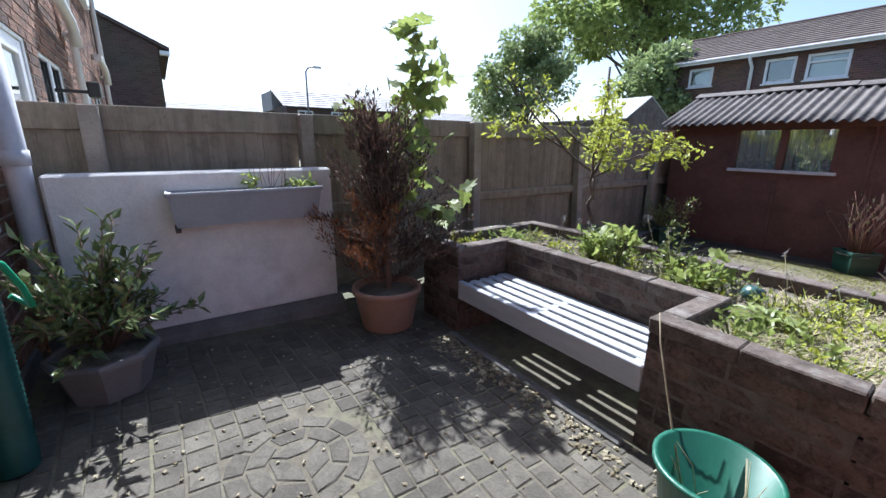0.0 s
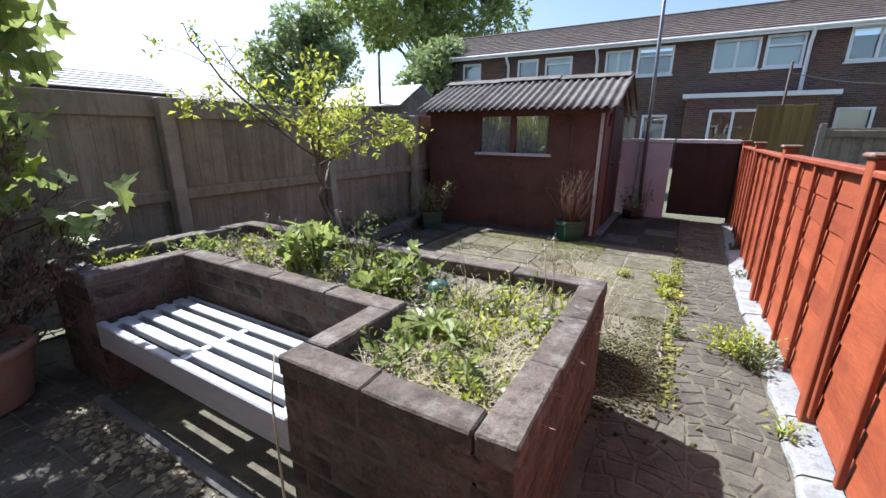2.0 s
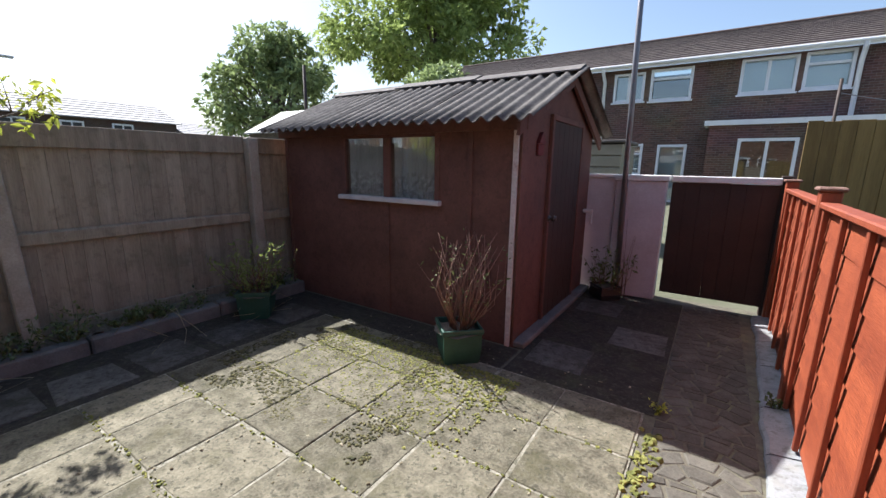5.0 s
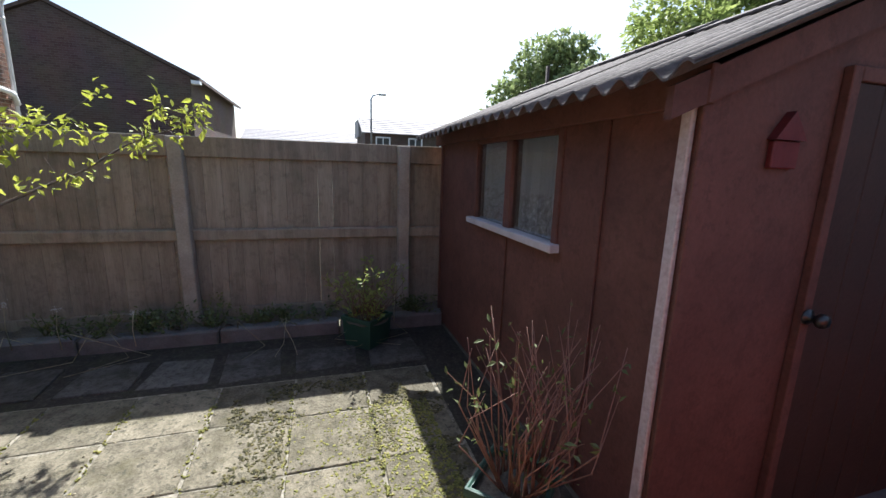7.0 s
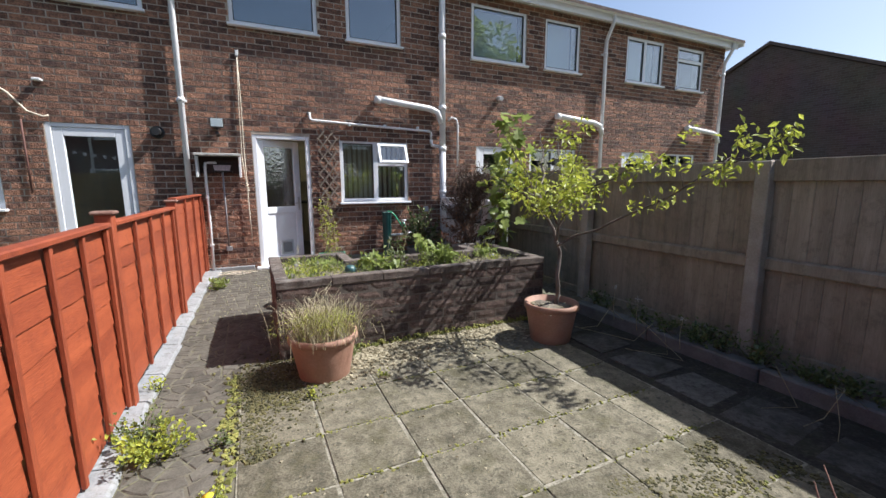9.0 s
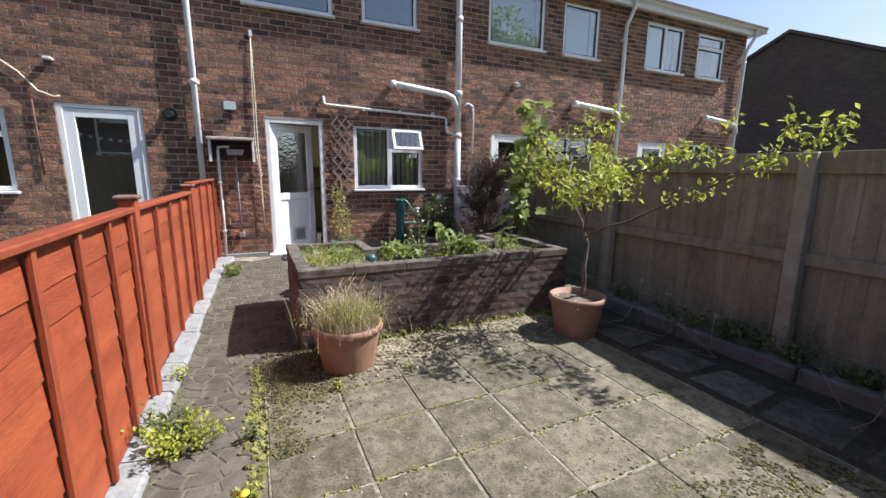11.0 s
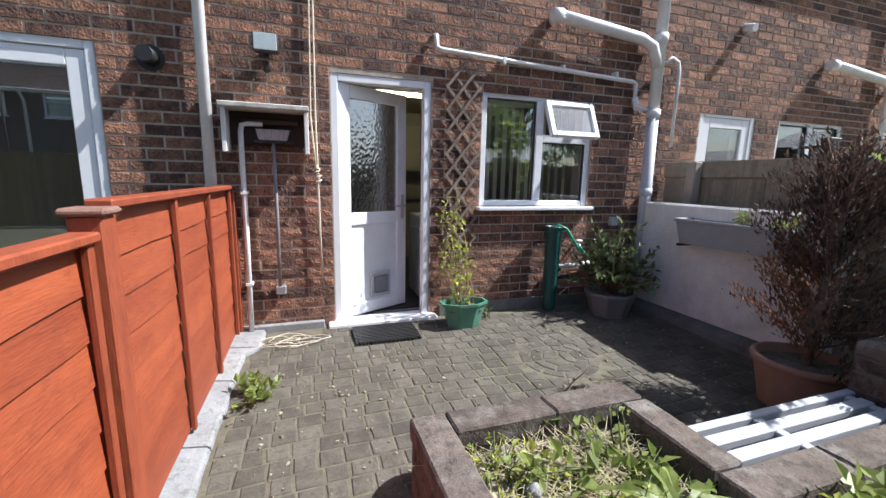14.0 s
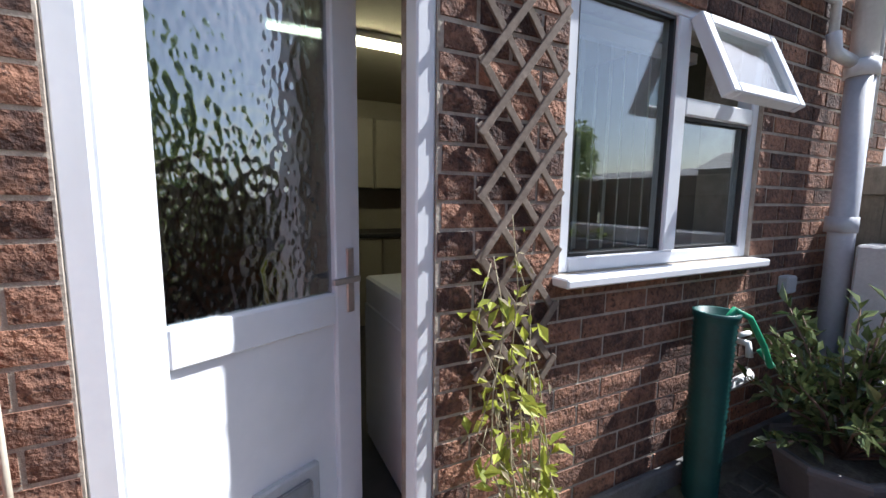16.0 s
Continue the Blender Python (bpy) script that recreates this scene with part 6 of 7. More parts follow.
for k in range(118):
    a, z = nr.rand() * 6.28, 0.30 + 1.18 * nr.rand() ** 1.1
    rr = (0.53 - 0.34 * max(0, (z - 0.55) / 0.95)) * (0.35 + 0.75 * nr.rand()) * (1.12 if 0.3 < a < 2.6 else 0.95)
    up = 0.12 + 0.30 * nr.rand()
    b0 = Vector((-3.0 - 0.06 * z, 2.0, z))
    tip = b0 + Vector((rr * math.cos(a), rr * math.sin(a), up))
    mid_ = b0.lerp(tip, 0.55) + Vector((0, 0, -0.04)) + Vector(nr.normal(size=3)) * 0.02
    tube(bm, [b0, mid_, tip], 0.005, 5, 0.0015)
    key = "dead_foliage" if math.cos(a - 5.0) > 0.35 and z < 0.85 and k % 3 else "foliage"
    for j in range(10):
        t = 0.3 + 0.7 * j / 9
        p = b0.lerp(mid_, t * 1.8) if t < 0.55 else mid_.lerp(tip, (t - 0.55) / 0.45)
        m_ = 7 if j < 9 else 12
        sprays[key][0].extend((np.array(p) + nr.normal(size=(m_, 3)) * (0.022, 0.022, 0.026)).tolist())
        sprays[key][1].extend([(math.cos(a) * 0.5, math.sin(a) * 0.5, 1.0)] * m_)
part("bare_twig", bm, TWIG, con)["kind"] = "stuff"
part("foliage", leaf_mesh(sprays["foliage"][0], 0.046, 0.26, -0.2, 0.5, np.array(sprays["foliage"][1])), BROWNLEAF, con)
part("dead_foliage", leaf_mesh(sprays["dead_foliage"][0], 0.042, 0.26, -0.2, 0.5, np.array(sprays["dead_foliage"][1])), ORANGELEAF, con, "orange-brown dead foliage")

reshape(con, Matrix.Diagonal((1, 1, 0.93, 1)))

# sapling with broad leaves against the fence
sap = tagged(new("sapling"), "slender sapling with broad bright green leaves by the fence", "sapling")
bm = bmesh.new()
stem = [(-3.40, 2.10, 0.06), (-3.42, 2.2, 0.8), (-3.44, 2.35, 1.4), (-3.45, 2.45, 1.9), (-3.46, 2.5, 2.28)]
tube(bm, stem, 0.014, 8, 0.004)
side = [[(-3.43, 2.25, 1.1), (-3.30, 2.35, 1.3), (-3.15, 2.45, 1.42)], [(-3.44, 2.3, 1.3), (-3.5, 2.15, 1.55), (-3.52, 2.05, 1.7)], [(-3.45, 2.42, 1.7), (-3.35, 2.55, 1.9), (-3.3, 2.62, 2.0)], [(-3.43, 2.2, 0.75), (-3.25, 2.5, 0.9), (-3.12, 2.62, 1.0)]]
for s in side:
    tube(bm, s, 0.006, 6, 0.002)
part("stem", bm, TWIG, sap)


def broad_leaves(anchors, size):
    """Lobed leaves on drooping stalks."""
    lob = [(0, 0), (0.28, -0.12), (0.5, 0.12), (0.32, 0.3), (0.42, 0.62), (0.16, 0.6), (0, 1.0), (-0.16, 0.6), (-0.42, 0.62), (-0.32, 0.3), (-0.5, 0.12), (-0.28, -0.12)]
    vs, fs = [], []
    for p in anchors:
        s = size * (0.65 + 0.6 * nr.rand())
        d = nr.normal(size=3) + (0, 0, -0.35)
        d /= np.linalg.norm(d)
        u = np.cross(d, nr.normal(size=3) * 0.6 + (0, 0, 1))
        u /= np.linalg.norm(u)
        w = np.cross(u, d)
        q = np.array(p) + d * s * 0.35
        o = len(vs)
        vs.append(tuple(q + d * s * 0.35 - w * s * 0.03))
        for x, y in lob:
            vs.append(tuple(q + u * x * s + d * y * s + w * s * (0.16 * abs(x) - 0.1 * y * y)))
        m_ = len(lob)
        fs += [[o, o + 1 + k, o + 1 + (k + 1) % m_] for k in range(m_)]
    return vs, [], fs


anch = np.concatenate([limb_points(stem[1:], 84, 0.085)] + [limb_points(s, 20, 0.08) for s in side])
part("foliage", broad_leaves(anch, 0.145), LEAFBIG, sap)

reshape(sap, Matrix.Translation((0.03, 0, 0)) @ Matrix.Diagonal((1, 1, 0.945, 1)))

# glossy shrub by the house
pot(-2.98, 0.37, 0.07, 0.24, 0.24, GREYPOT, "grey eight-sided pot by the house wall", 8, 0.7)
sh = tagged(new("laurel_shrub"), "glossy dark evergreen shrub in a grey pot", "shrub")
bm = bmesh.new()
cl, ol = [], []
for k in range(46):
    a, e = nr.rand() * 6.28, 0.15 + 1.35 * nr.rand()
    L = 0.26 + 0.23 * nr.rand()
    d = Vector((math.cos(a) * math.cos(e) * 1.02, math.sin(a) * math.cos(e) * 1.0, math.sin(e) * 1.5))
    b0 = Vector((-2.98, 0.39, 0.29))
    tip = b0 + d * L
    tip.y = max(tip.y, 0.10)
    tip.x = max(tip.x, -3.36)
    tube(bm, [b0, (b0 + tip) / 2 + Vector((0, 0, 0.05)), tip], 0.006, 5, 0.003)
    for j in range(20):
        t = 0.25 + 0.75 * j / 19
        cl.append(tuple(b0.lerp(tip, t) + Vector((0, 0, 0.05 * 4 * t * (1 - t)))))
        ol.append(tuple(d * 0.7))
part("stem_tuft", bm, TWIG, sh)["kind"] = "stuff"
part("foliage", leaf_mesh(cl, 0.076, 0.44, 0.05, 0.8, np.array(ol)), LEAFGLOSS, sh)

# dry lavender-like plant in a pot
pot(-0.785, 3.93, 0.0, 0.25, 0.32, TERRA, "terracotta coloured pot overgrown with dry grass", 32)
dg = tagged(new("dry_grass"), "half-dry bushy grass spilling from a pot", "plant")
pts = [(-0.785 + 0.17 * nr.normal() * 0.7, 3.93 + 0.17 * nr.normal() * 0.7, 0.30) for k in range(1100)]
part("dry_blades", blades(pts, 0.25, 0.75, 0.0022), STRAW, dg)
pts = np.array([(-0.785 + 0.11 * nr.normal(), 3.93 + 0.11 * nr.normal(), 0.34 + 0.13 * nr.rand()) for k in range(3600)])
part("green_shoots", leaf_mesh(pts, 0.020, 0.22, -0.3, 0.8), LEAF, dg)
bm = bmesh.new()
for k in range(26):
    a, l = nr.rand() * 6.28, 0.14 + 0.13 * nr.rand()
    x, y = -0.785 + 0.1 * nr.normal(), 3.93 + 0.1 * nr.normal()
    tube(bm, [(x, y, 0.32), (x + l * 0.25 * math.cos(a), y + l * 0.25 * math.sin(a), 0.32 + l), (x + l * 0.7 * math.cos(a), y + l * 0.7 * math.sin(a), 0.32 + l * 1.35)], 0.0025, 4, 0.001)
part("stalk_tuft", bm, STRAW, dg)["kind"] = "stuff"


def shrub(x, y, z, r, h, leaf, size, n, label, stems=16, category="shrub", name="small_shrub", twig=TWIG, ratio=0.4):
    """A loose small shrub: stems that fan out, with leaves along them."""
    s_ = tagged(new(name), label, category)
    bm = bmesh.new()
    cl, ol = [], []
    for k in range(stems):
        a = nr.rand() * 6.28
        l = r * (0.25 + 0.85 * nr.rand())
        hh = h * (0.55 + 0.5 * nr.rand())
        b0 = Vector((x + 0.25 * r * math.cos(a), y + 0.25 * r * math.sin(a), z))
        m1 = Vector((x + l * 0.6 * math.cos(a) + 0.16 * r * nr.normal(), y + l * 0.6 * math.sin(a) + 0.16 * r * nr.normal(), z + hh * (0.35 + 0.3 * nr.rand())))
        tip = Vector((x + l * math.cos(a + 0.3), y + l * math.sin(a + 0.3), z + hh))
        tube(bm, [b0, m1, tip], 0.004, 5, 0.0012)
        for j in range(max(0, n // stems)):
            t = nr.rand() ** 0.6
            p = b0.lerp(m1, t * 2) if t < 0.5 else m1.lerp(tip, t * 2 - 1)
            cl.append(tuple(p + Vector(nr.normal(size=3)) * 0.015))
            ol.append((math.cos(a) * 0.6, math.sin(a) * 0.6, 0.5))
    part("stem_tuft", bm, twig, s_)["kind"] = "stuff"
    if cl:
        part("foliage", leaf_mesh(cl, size, ratio, 0.0, 0.8, np.array(ol)), leaf, s_)
    return s_


pot(-3.28, 6.50, 0.0, 0.20, 0.24, GPOT, "dark green pot in the shade by the shed", 4, 0.8)
shrub(-3.28, 6.50, 0.2, 0.38, 0.44, LEAFBIG, 0.045, 560, "straggly green shrub in a dark pot by the shed", 40)
pot(-1.41, 6.84, 0.0, 0.20, 0.25, GPOT, "square green pot at the shed corner", 4, 0.82)
shrub(-1.41, 6.86, 0.22, 0.30, 0.66, LEAFMID, 0.03, 240, "bare reddish twiggy shrub in a green pot", 60, twig=material("red_brown_twig", (0.16, 0.08, 0.06), (0.32, 0.19, 0.14), 10, 0.85, 0.1))
shrub(-0.85, 8.85, 0.0, 0.28, 0.50, LEAFMID, 0.045, 320, "low dark shrub below the rear wall", 20)
shrub(-0.72, 8.95, 0.0, 0.10, 0.95, STRAW, 0.03, 20, "dry flower stalks against the rear wall", 4)
boxy = pot(-0.86, 8.84, 0.0, 0.16, 0.14, BLACK, "shallow dark tray under a low shrub", 4, 0.9)

# trellis climber and its green trough
gt = tagged(new("green_trough"), "mid green plastic trough planter beside the door", "planter")
bm = bmesh.new()
cx, cy, z0 = -1.49, 0.30, 0.088
ringp = []
for r_, zz in ((0.0, 0.0), (0.14, 0.0), (0.205, 0.20), (0.22, 0.20), (0.222, 0.222), (0.20, 0.222), (0.185, 0.15), (0.0, 0.15)):
    ringp.append((r_, zz))
lathe(bm, ringp, 8, (0, 0, 0))
bmesh.ops.transform(bm, matrix=Matrix.Translation((cx, cy, z0)) @ Matrix.Diagonal((1.0, 0.62, 1, 1)) @ Matrix.Rotation(radians(22.5), 4, 'Z'), verts=bm.verts)
part("shell", bm, material("bright_green_plastic", (0.06, 0.19, 0.125), (0.10, 0.27, 0.19), 5, 0.45, 0.08), gt)
boxpart("compost", (cx - 0.15, cx + 0.15, cy - 0.09, cy + 0.09, z0 + 0.14, z0 + 0.17), SOIL, gt, 0.02)
cb = tagged(new("climbing_plant"), "straggly yellow-green climber on the trellis", "climber")
bm = bmesh.new()
cl = []
for k in range(16):
    x = -1.62 + 0.24 * nr.rand()
    pth = [(x + 0.1 * nr.normal() * 0.3, 0.27, 0.24)]
    zt = 0.5 + 0.72 * nr.rand()
    for j in range(1, 6):
        t = j / 5
        pth.append((x + 0.035 * nr.normal(), 0.27 - 0.21 * t, 0.24 + (zt - 0.1) * t))
    tube(bm, pth, 0.0035, 5, 0.0015)
    cl += limb_points(pth, 26, 0.03).tolist()
cl = [(p[0], max(p[1], 0.03), p[2]) for p in cl]
part("stem_tuft", bm, STRAW, cb)["kind"] = "stuff"
part("foliage", leaf_mesh([p for i, p in enumerate(cl) if i % 2], 0.055, 0.5, 0.3), LEAF, cb)
part("dry_foliage", leaf_mesh([p for i, p in enumerate(cl) if not i % 3], 0.035, 0.4, 0.4), STRAW, cb)

# green bucket with dry stems
bk = tagged(new("bucket"), "green plastic bucket with a few dry stems inside", "bucket")
bx, by = -0.85, 2.09
bm = bmesh.new()
lathe(bm, [(0.0, 0.0), (0.125, 0.0), (0.13, 0.01), (0.172, 0.285), (0.185, 0.29), (0.186, 0.305), (0.168, 0.305), (0.125, 0.02), (0.0, 0.02)], 32, (bx, by, patio_z(by) + 0.002))
part("shell", bm, material("green_bucket", (0.012, 0.088, 0.058), (0.022, 0.125, 0.082), 5, 0.4, 0.05), bk)
bm = bmesh.new()
for k in range(9):
    a = nr.rand() * 6.28
    tube(bm, [(bx + 0.05 * math.cos(a), by + 0.05 * math.sin(a), 0.06), (bx + 0.1 * math.cos(a + 0.5), by + 0.1 * math.sin(a + 0.5), 0.25), (bx + 0.13 * math.cos(a + 1), by + 0.13 * math.sin(a + 1), 0.34)], 0.003, 5, 0.001)
tube(bm, [(-0.90, 2.10, 0.06), (-1.03, 2.16, 0.35), (-1.15, 2.24, 0.60), (-1.2, 2.3, 0.70)], 0.005, 5, 0.002)
part("dry_stem_tuft", bm, STRAW, bk)["kind"] = "stuff"

# weeds in the planter
def herb(x, y, z, r, h, leaf, size, n, label, name="weed", stems=9):
    return shrub(x, y, z, r, h, leaf, size * 0.6, int(n * 1.15), label, stems, "weed", name, twig=LEAFMID, ratio=0.62)


SOILZ = 0.55
RX, RY = -1.0, 2.84
LEAFY = [(-1.40, 3.24, 13, 0.09, 0.14), (-1.52, 3.30, 12, 0.09, 0.15), (-1.9, 3.12, 18, 0.12, 0.30), (-2.15, 3.30, 12, 0.09, 0.14)]
herb(-2.05, 3.16, SOILZ, 0.20, 0.24, LEAFBIG, 0.085, 260, "leafy bright green weed growing in the planter", stems=16)
herb(-1.62, 3.22, SOILZ, 0.13, 0.36, LEAFMID, 0.05, 150, "upright weed with small leaves in the planter", stems=8)
herb(-1.42, 3.05, SOILZ, 0.16, 0.20, LEAFBIG, 0.09, 110, "broad-leaved yellow-green weed in the planter", stems=9)
herb(-0.92, 2.70, SOILZ, 0.22, 0.09, LEAFBIG, 0.075, 150, "spreading pale green weed patch in the planter", stems=30)
herb(-0.72, 2.95, SOILZ, 0.20, 0.06, LEAF, 0.05, 120, "low weed patch in the planter", stems=22)
herb(-2.75, 2.95, SOILZ, 0.16, 0.14, LEAFBIG, 0.06, 200, "bright leafy weed in the planter corner", stems=14)
herb(-2.88, 2.62, SOILZ, 0.16, 0.10, LEAF, 0.05, 170, "low yellow-green weed in the planter corner", stems=14)
for k in range(48):
    x = -3.0 + 2.4 * nr.rand()
    y = 3.0 + 0.38 * nr.rand() if k < 30 else 2.52 + 0.85 * nr.rand()
    x = x if k < 30 else -1.05 + 0.45 * nr.rand()
    herb(x, y, SOILZ, 0.05 + 0.08 * nr.rand(), 0.05 + 0.10 * nr.rand(), (LEAF, LEAF, LEAFBIG)[k % 3], 0.03 + 0.03 * nr.rand(), 34, "small weed in the dry planter soil", stems=8)
pts = [(-1.08 + 0.5 * nr.rand(), 2.50 + 0.88 * nr.rand(), 0.555) for k in range(2000)] + [(-3.0 + 1.9 * nr.rand(), 2.98 + 0.42 * nr.rand(), 0.555) for k in range(900)]
tagged(part("planter_straw", blades(pts, 0.085, 1.7, 0.0028, 0.9), STRAW), "dry straw-coloured grass strewn over the planter soil", "dry grass", kind="stuff")
pts = [(-1.08 + 0.5 * nr.rand(), 2.50 + 0.88 * nr.rand(), 0.555) for k in range(420)]
tagged(part("planter_grass", blades(pts, 0.08, 0.9, 0.0035, 0.5), LEAF), "sparse yellow-green grass in the planter", "grass", kind="stuff")
for x, y, r_ in ((-0.73, 2.66, 0.022), (-2.78, 3.05, 0.03)):
    bm = bmesh.new()
    lathe(bm, [(0.0, -r_), (r_ * 0.7, -r_ * 0.7), (r_, 0.0), (r_ * 0.7, r_ * 0.7), (0.0, r_)], 14, (x, y, 0.59))
    tagged(part("pebble", bm, CONC), "pale round pebble on the planter soil", "pebble")
ros = tagged(new("thistle_rosette"), "flat rosette of long pale green toothed leaves in the planter", "weed")
for k in range(17):
    a, l = k * 2.4 + 0.3 * nr.normal(), 0.12 + 0.08 * nr.rand()
    vs, fs = [], []
    for j in range(7):
        t = j / 6
        w = 0.019 * math.sin(math.pi * (0.12 + 0.88 * t)) * (1.0 if j % 2 else 0.6)
        x, y, z = RX + l * t * math.cos(a), RY + l * t * math.sin(a), 0.585 + 0.13 * t * (1 - 0.9 * t) + 0.008 * (k % 3)
        vs += [(x - w * math.sin(a), y + w * math.cos(a), z + 0.006), (x, y, z), (x + w * math.sin(a), y - w * math.cos(a), z + 0.006)]
    for j in range(6):
        fs += [[3 * j, 3 * j + 1, 3 * j + 4, 3 * j + 3], [3 * j + 1, 3 * j + 2, 3 * j + 5, 3 * j + 4]]
    part("leaf", (vs, [], fs), LEAFBIG, ros)
for x, y, n_, r_, h_ in LEAFY:
    lw = tagged(new("mallow_weed"), "leafy weed with broad lobed bright green leaves in the planter", "weed")
    bm = bmesh.new()
    anch = []
    for k in range(n_):
        a, l = nr.rand() * 6.28, r_ * (0.3 + 0.7 * nr.rand())
        q = (x + l * math.cos(a), y + l * math.sin(a), 0.58 + h_ * (0.35 + 0.65 * nr.rand()))
        tube(bm, [(x, y, 0.56), ((x + q[0]) / 2, (y + q[1]) / 2, (0.58 + q[2]) / 2 + 0.02), q], 0.003, 5, 0.0015)
        anch.append(q)
    part("stem_tuft", bm, LEAFMID, lw)["kind"] = "stuff"
    part("foliage", broad_leaves(anch, 0.085), LEAFBIG, lw)
st = tagged(new("seed_stalks"), "thin dry seed stalks standing in the planter", "weed")
bm = bmesh.new()
hd = []
for k in range(16):
    x, y = -2.6 + 2.0 * nr.rand(), 3.05 + 0.32 * nr.rand()
    h = 0.14 + 0.24 * nr.rand()
    q = (x + 0.05 * nr.normal(), y + 0.05 * nr.normal(), SOILZ + h)
    tube(bm, [(x, y, SOILZ), ((x + q[0]) / 2 + 0.01, (y + q[1]) / 2, SOILZ + h * 0.5), q], 0.0025, 5, 0.0015)
    hd += [np.array(q) + nr.normal(size=3) * 0.008 for j in range(14)]
part("stalk_tuft", bm, STRAW, st)["kind"] = "stuff"
part("seed_fluff", leaf_mesh(hd, 0.016, 0.4, 0), material("grey_seed_head", (0.22, 0.21, 0.2), (0.4, 0.39, 0.38), 10, 0.9, 0), st)["kind"] = "stuff"
ball = tagged(new("glass_float"), "teal ribbed glass ornament lying in the planter soil", "ornament")
bm = bmesh.new()
lathe(bm, [(0.0, 0.0), (0.03, 0.004), (0.048, 0.022), (0.053, 0.042), (0.047, 0.065), (0.03, 0.082), (0.0, 0.088)], 20, (-1.165, 3.16, 0.565))
part("body", bm, material("teal_glass", (0.03, 0.075, 0.078), (0.065, 0.14, 0.14), 14, 0.3, 0.5, 40), ball)


def bits(n, zone, zf, size, mat, name, label, flat=0.5):
    """Scattered loose bits, each a small uneven lump, joined."""
    vs, fs = [], []
    base = np.array([(-1, -1, -1), (1, -1, -1), (1, 1, -1), (-1, 1, -1), (-0.6, -0.6, 1), (0.6, -0.6, 1), (0.6, 0.6, 1), (-0.6, 0.6, 1)], float)
    for k in range(n):
        x, y = zone()
        s = size * (0.4 + 0.9 * nr.rand())
        a = nr.rand() * 6.28
        q = base * (1 + 0.3 * nr.normal(size=(8, 3))) * (s, s * (0.5 + 0.5 * nr.rand()), s * flat)
        c_, s_ = math.cos(a), math.sin(a)
        q = np.stack([q[:, 0] * c_ - q[:, 1] * s_ + x, q[:, 0] * s_ + q[:, 1] * c_ + y, q[:, 2] + zf(x, y)], 1)
        o = len(vs)
        vs += q.tolist()
        fs += [[o + i for i in f_] for f_ in ((0, 3, 2, 1), (4, 5, 6, 7), (0, 1, 5, 4), (1, 2, 6, 5), (2, 3, 7, 6), (3, 0, 4, 7))]
    return tagged(part(name, (vs, [], fs), mat), label, "debris", kind="stuff")


COLS_Y = (4.28, 4.70, 5.13, 5.56, 5.99, 6.42)
STONE = material("grey_pebble", (0.15, 0.14, 0.125), (0.33, 0.31, 0.28), 12, 0.9, 0.3, 70, rnd=0.5, island=True)
LITTER = material("leaf_litter", (0.131, 0.107, 0.061), (0.336, 0.298, 0.205), 14, 0.9, 0.2, 70, rnd=0.5, island=True)
MOSS = material("moss", (0.10, 0.11, 0.025), (0.24, 0.23, 0.06), 14, 0.95, 0.3, 70, rnd=0.4, island=True)

DARKMOSS = material("dark_moss", (0.035, 0.035, 0.014), (0.13, 0.115, 0.045), 14, 0.95, 0.3, 70, rnd=0.5, island=True)


def in_planter():
    r_ = nr.rand()
    if r_ < 0.5:
        return -1.12 + 0.54 * nr.rand(), 2.48 + 0.92 * nr.rand()
    return -3.02 + 2.0 * nr.rand(), 2.95 + 0.45 * nr.rand()


bits(4500, in_planter, lambda x, y: soil_z(x, y) + 0.002, 0.0075, STONE, "planter_stones", "small grey stones on the planter soil", 0.7)
bits(700, in_planter, lambda x, y: soil_z(x, y) + 0.005, 0.016, LITTER, "planter_litter", "dry leaf litter on the planter soil", 0.15)
bits(2600, lambda: (-0.75 - 1.95 * nr.rand(), 3.595 + abs(nr.normal()) * 0.22), lambda x, y: 0.011 + 0.006 * nr.rand(), 0.0145, LITTER, "leaf_litter", "pale leaf litter at the foot of the planter", 0.2)
bits(420, lambda: (-2.55 + 2.3 * nr.rand(), 3.7 + 3.4 * nr.rand()), lambda x, y: 0.009, 0.006, LITTER, "paving_litter", "scattered dry bits on the slabs", 0.25)
bits(2600, lambda: (-2.4 + 1.5 * nr.rand(), 6.75 - 0.9 * nr.rand() * nr.rand()), lambda x, y: 0.009, 0.008, MOSS, "moss_patches", "yellow-green moss on the slabs near the shed", 0.3)


def mossy():
    """A spot on the damp slabs before the shed, in clumps."""
    while True:
        x, y = -2.75 + 1.55 * nr.rand(), 6.86 - 1.2 * nr.rand() ** 1.5
        if noise.noise((x * 3.5, y * 3.5, 7)) + 0.5 * noise.noise((x * 11, y * 11, 2)) > 0.05:
            return x, y


bits(3600, mossy, lambda x, y: 0.008, 0.008, DARKMOSS, "shed_moss", "dark moss in clumps over the slabs before the shed", 0.25)
bits(1600, lambda: (-0.48 + 0.14 * nr.normal(), 3.95 + 0.24 * nr.normal()), lambda x, y: 0.007, 0.010, DARKMOSS, "pot_moss", "dark moss and dead bits around the grass pot", 0.5)
bits(900, lambda: (-0.3 + 0.05 * nr.normal(), 3.7 + 1.1 * nr.rand()), lambda x, y: 0.006, 0.009, DARKMOSS, "edge_moss", "dark moss along the edge of the slabs", 0.5)
bits(420, lambda: (-0.17 + 0.03 * nr.normal(), 3.7 + 3.0 * nr.rand()), lambda x, y: 0.004, 0.014, MOSS, "moss_line", "moss along the joint beside the path", 0.4)
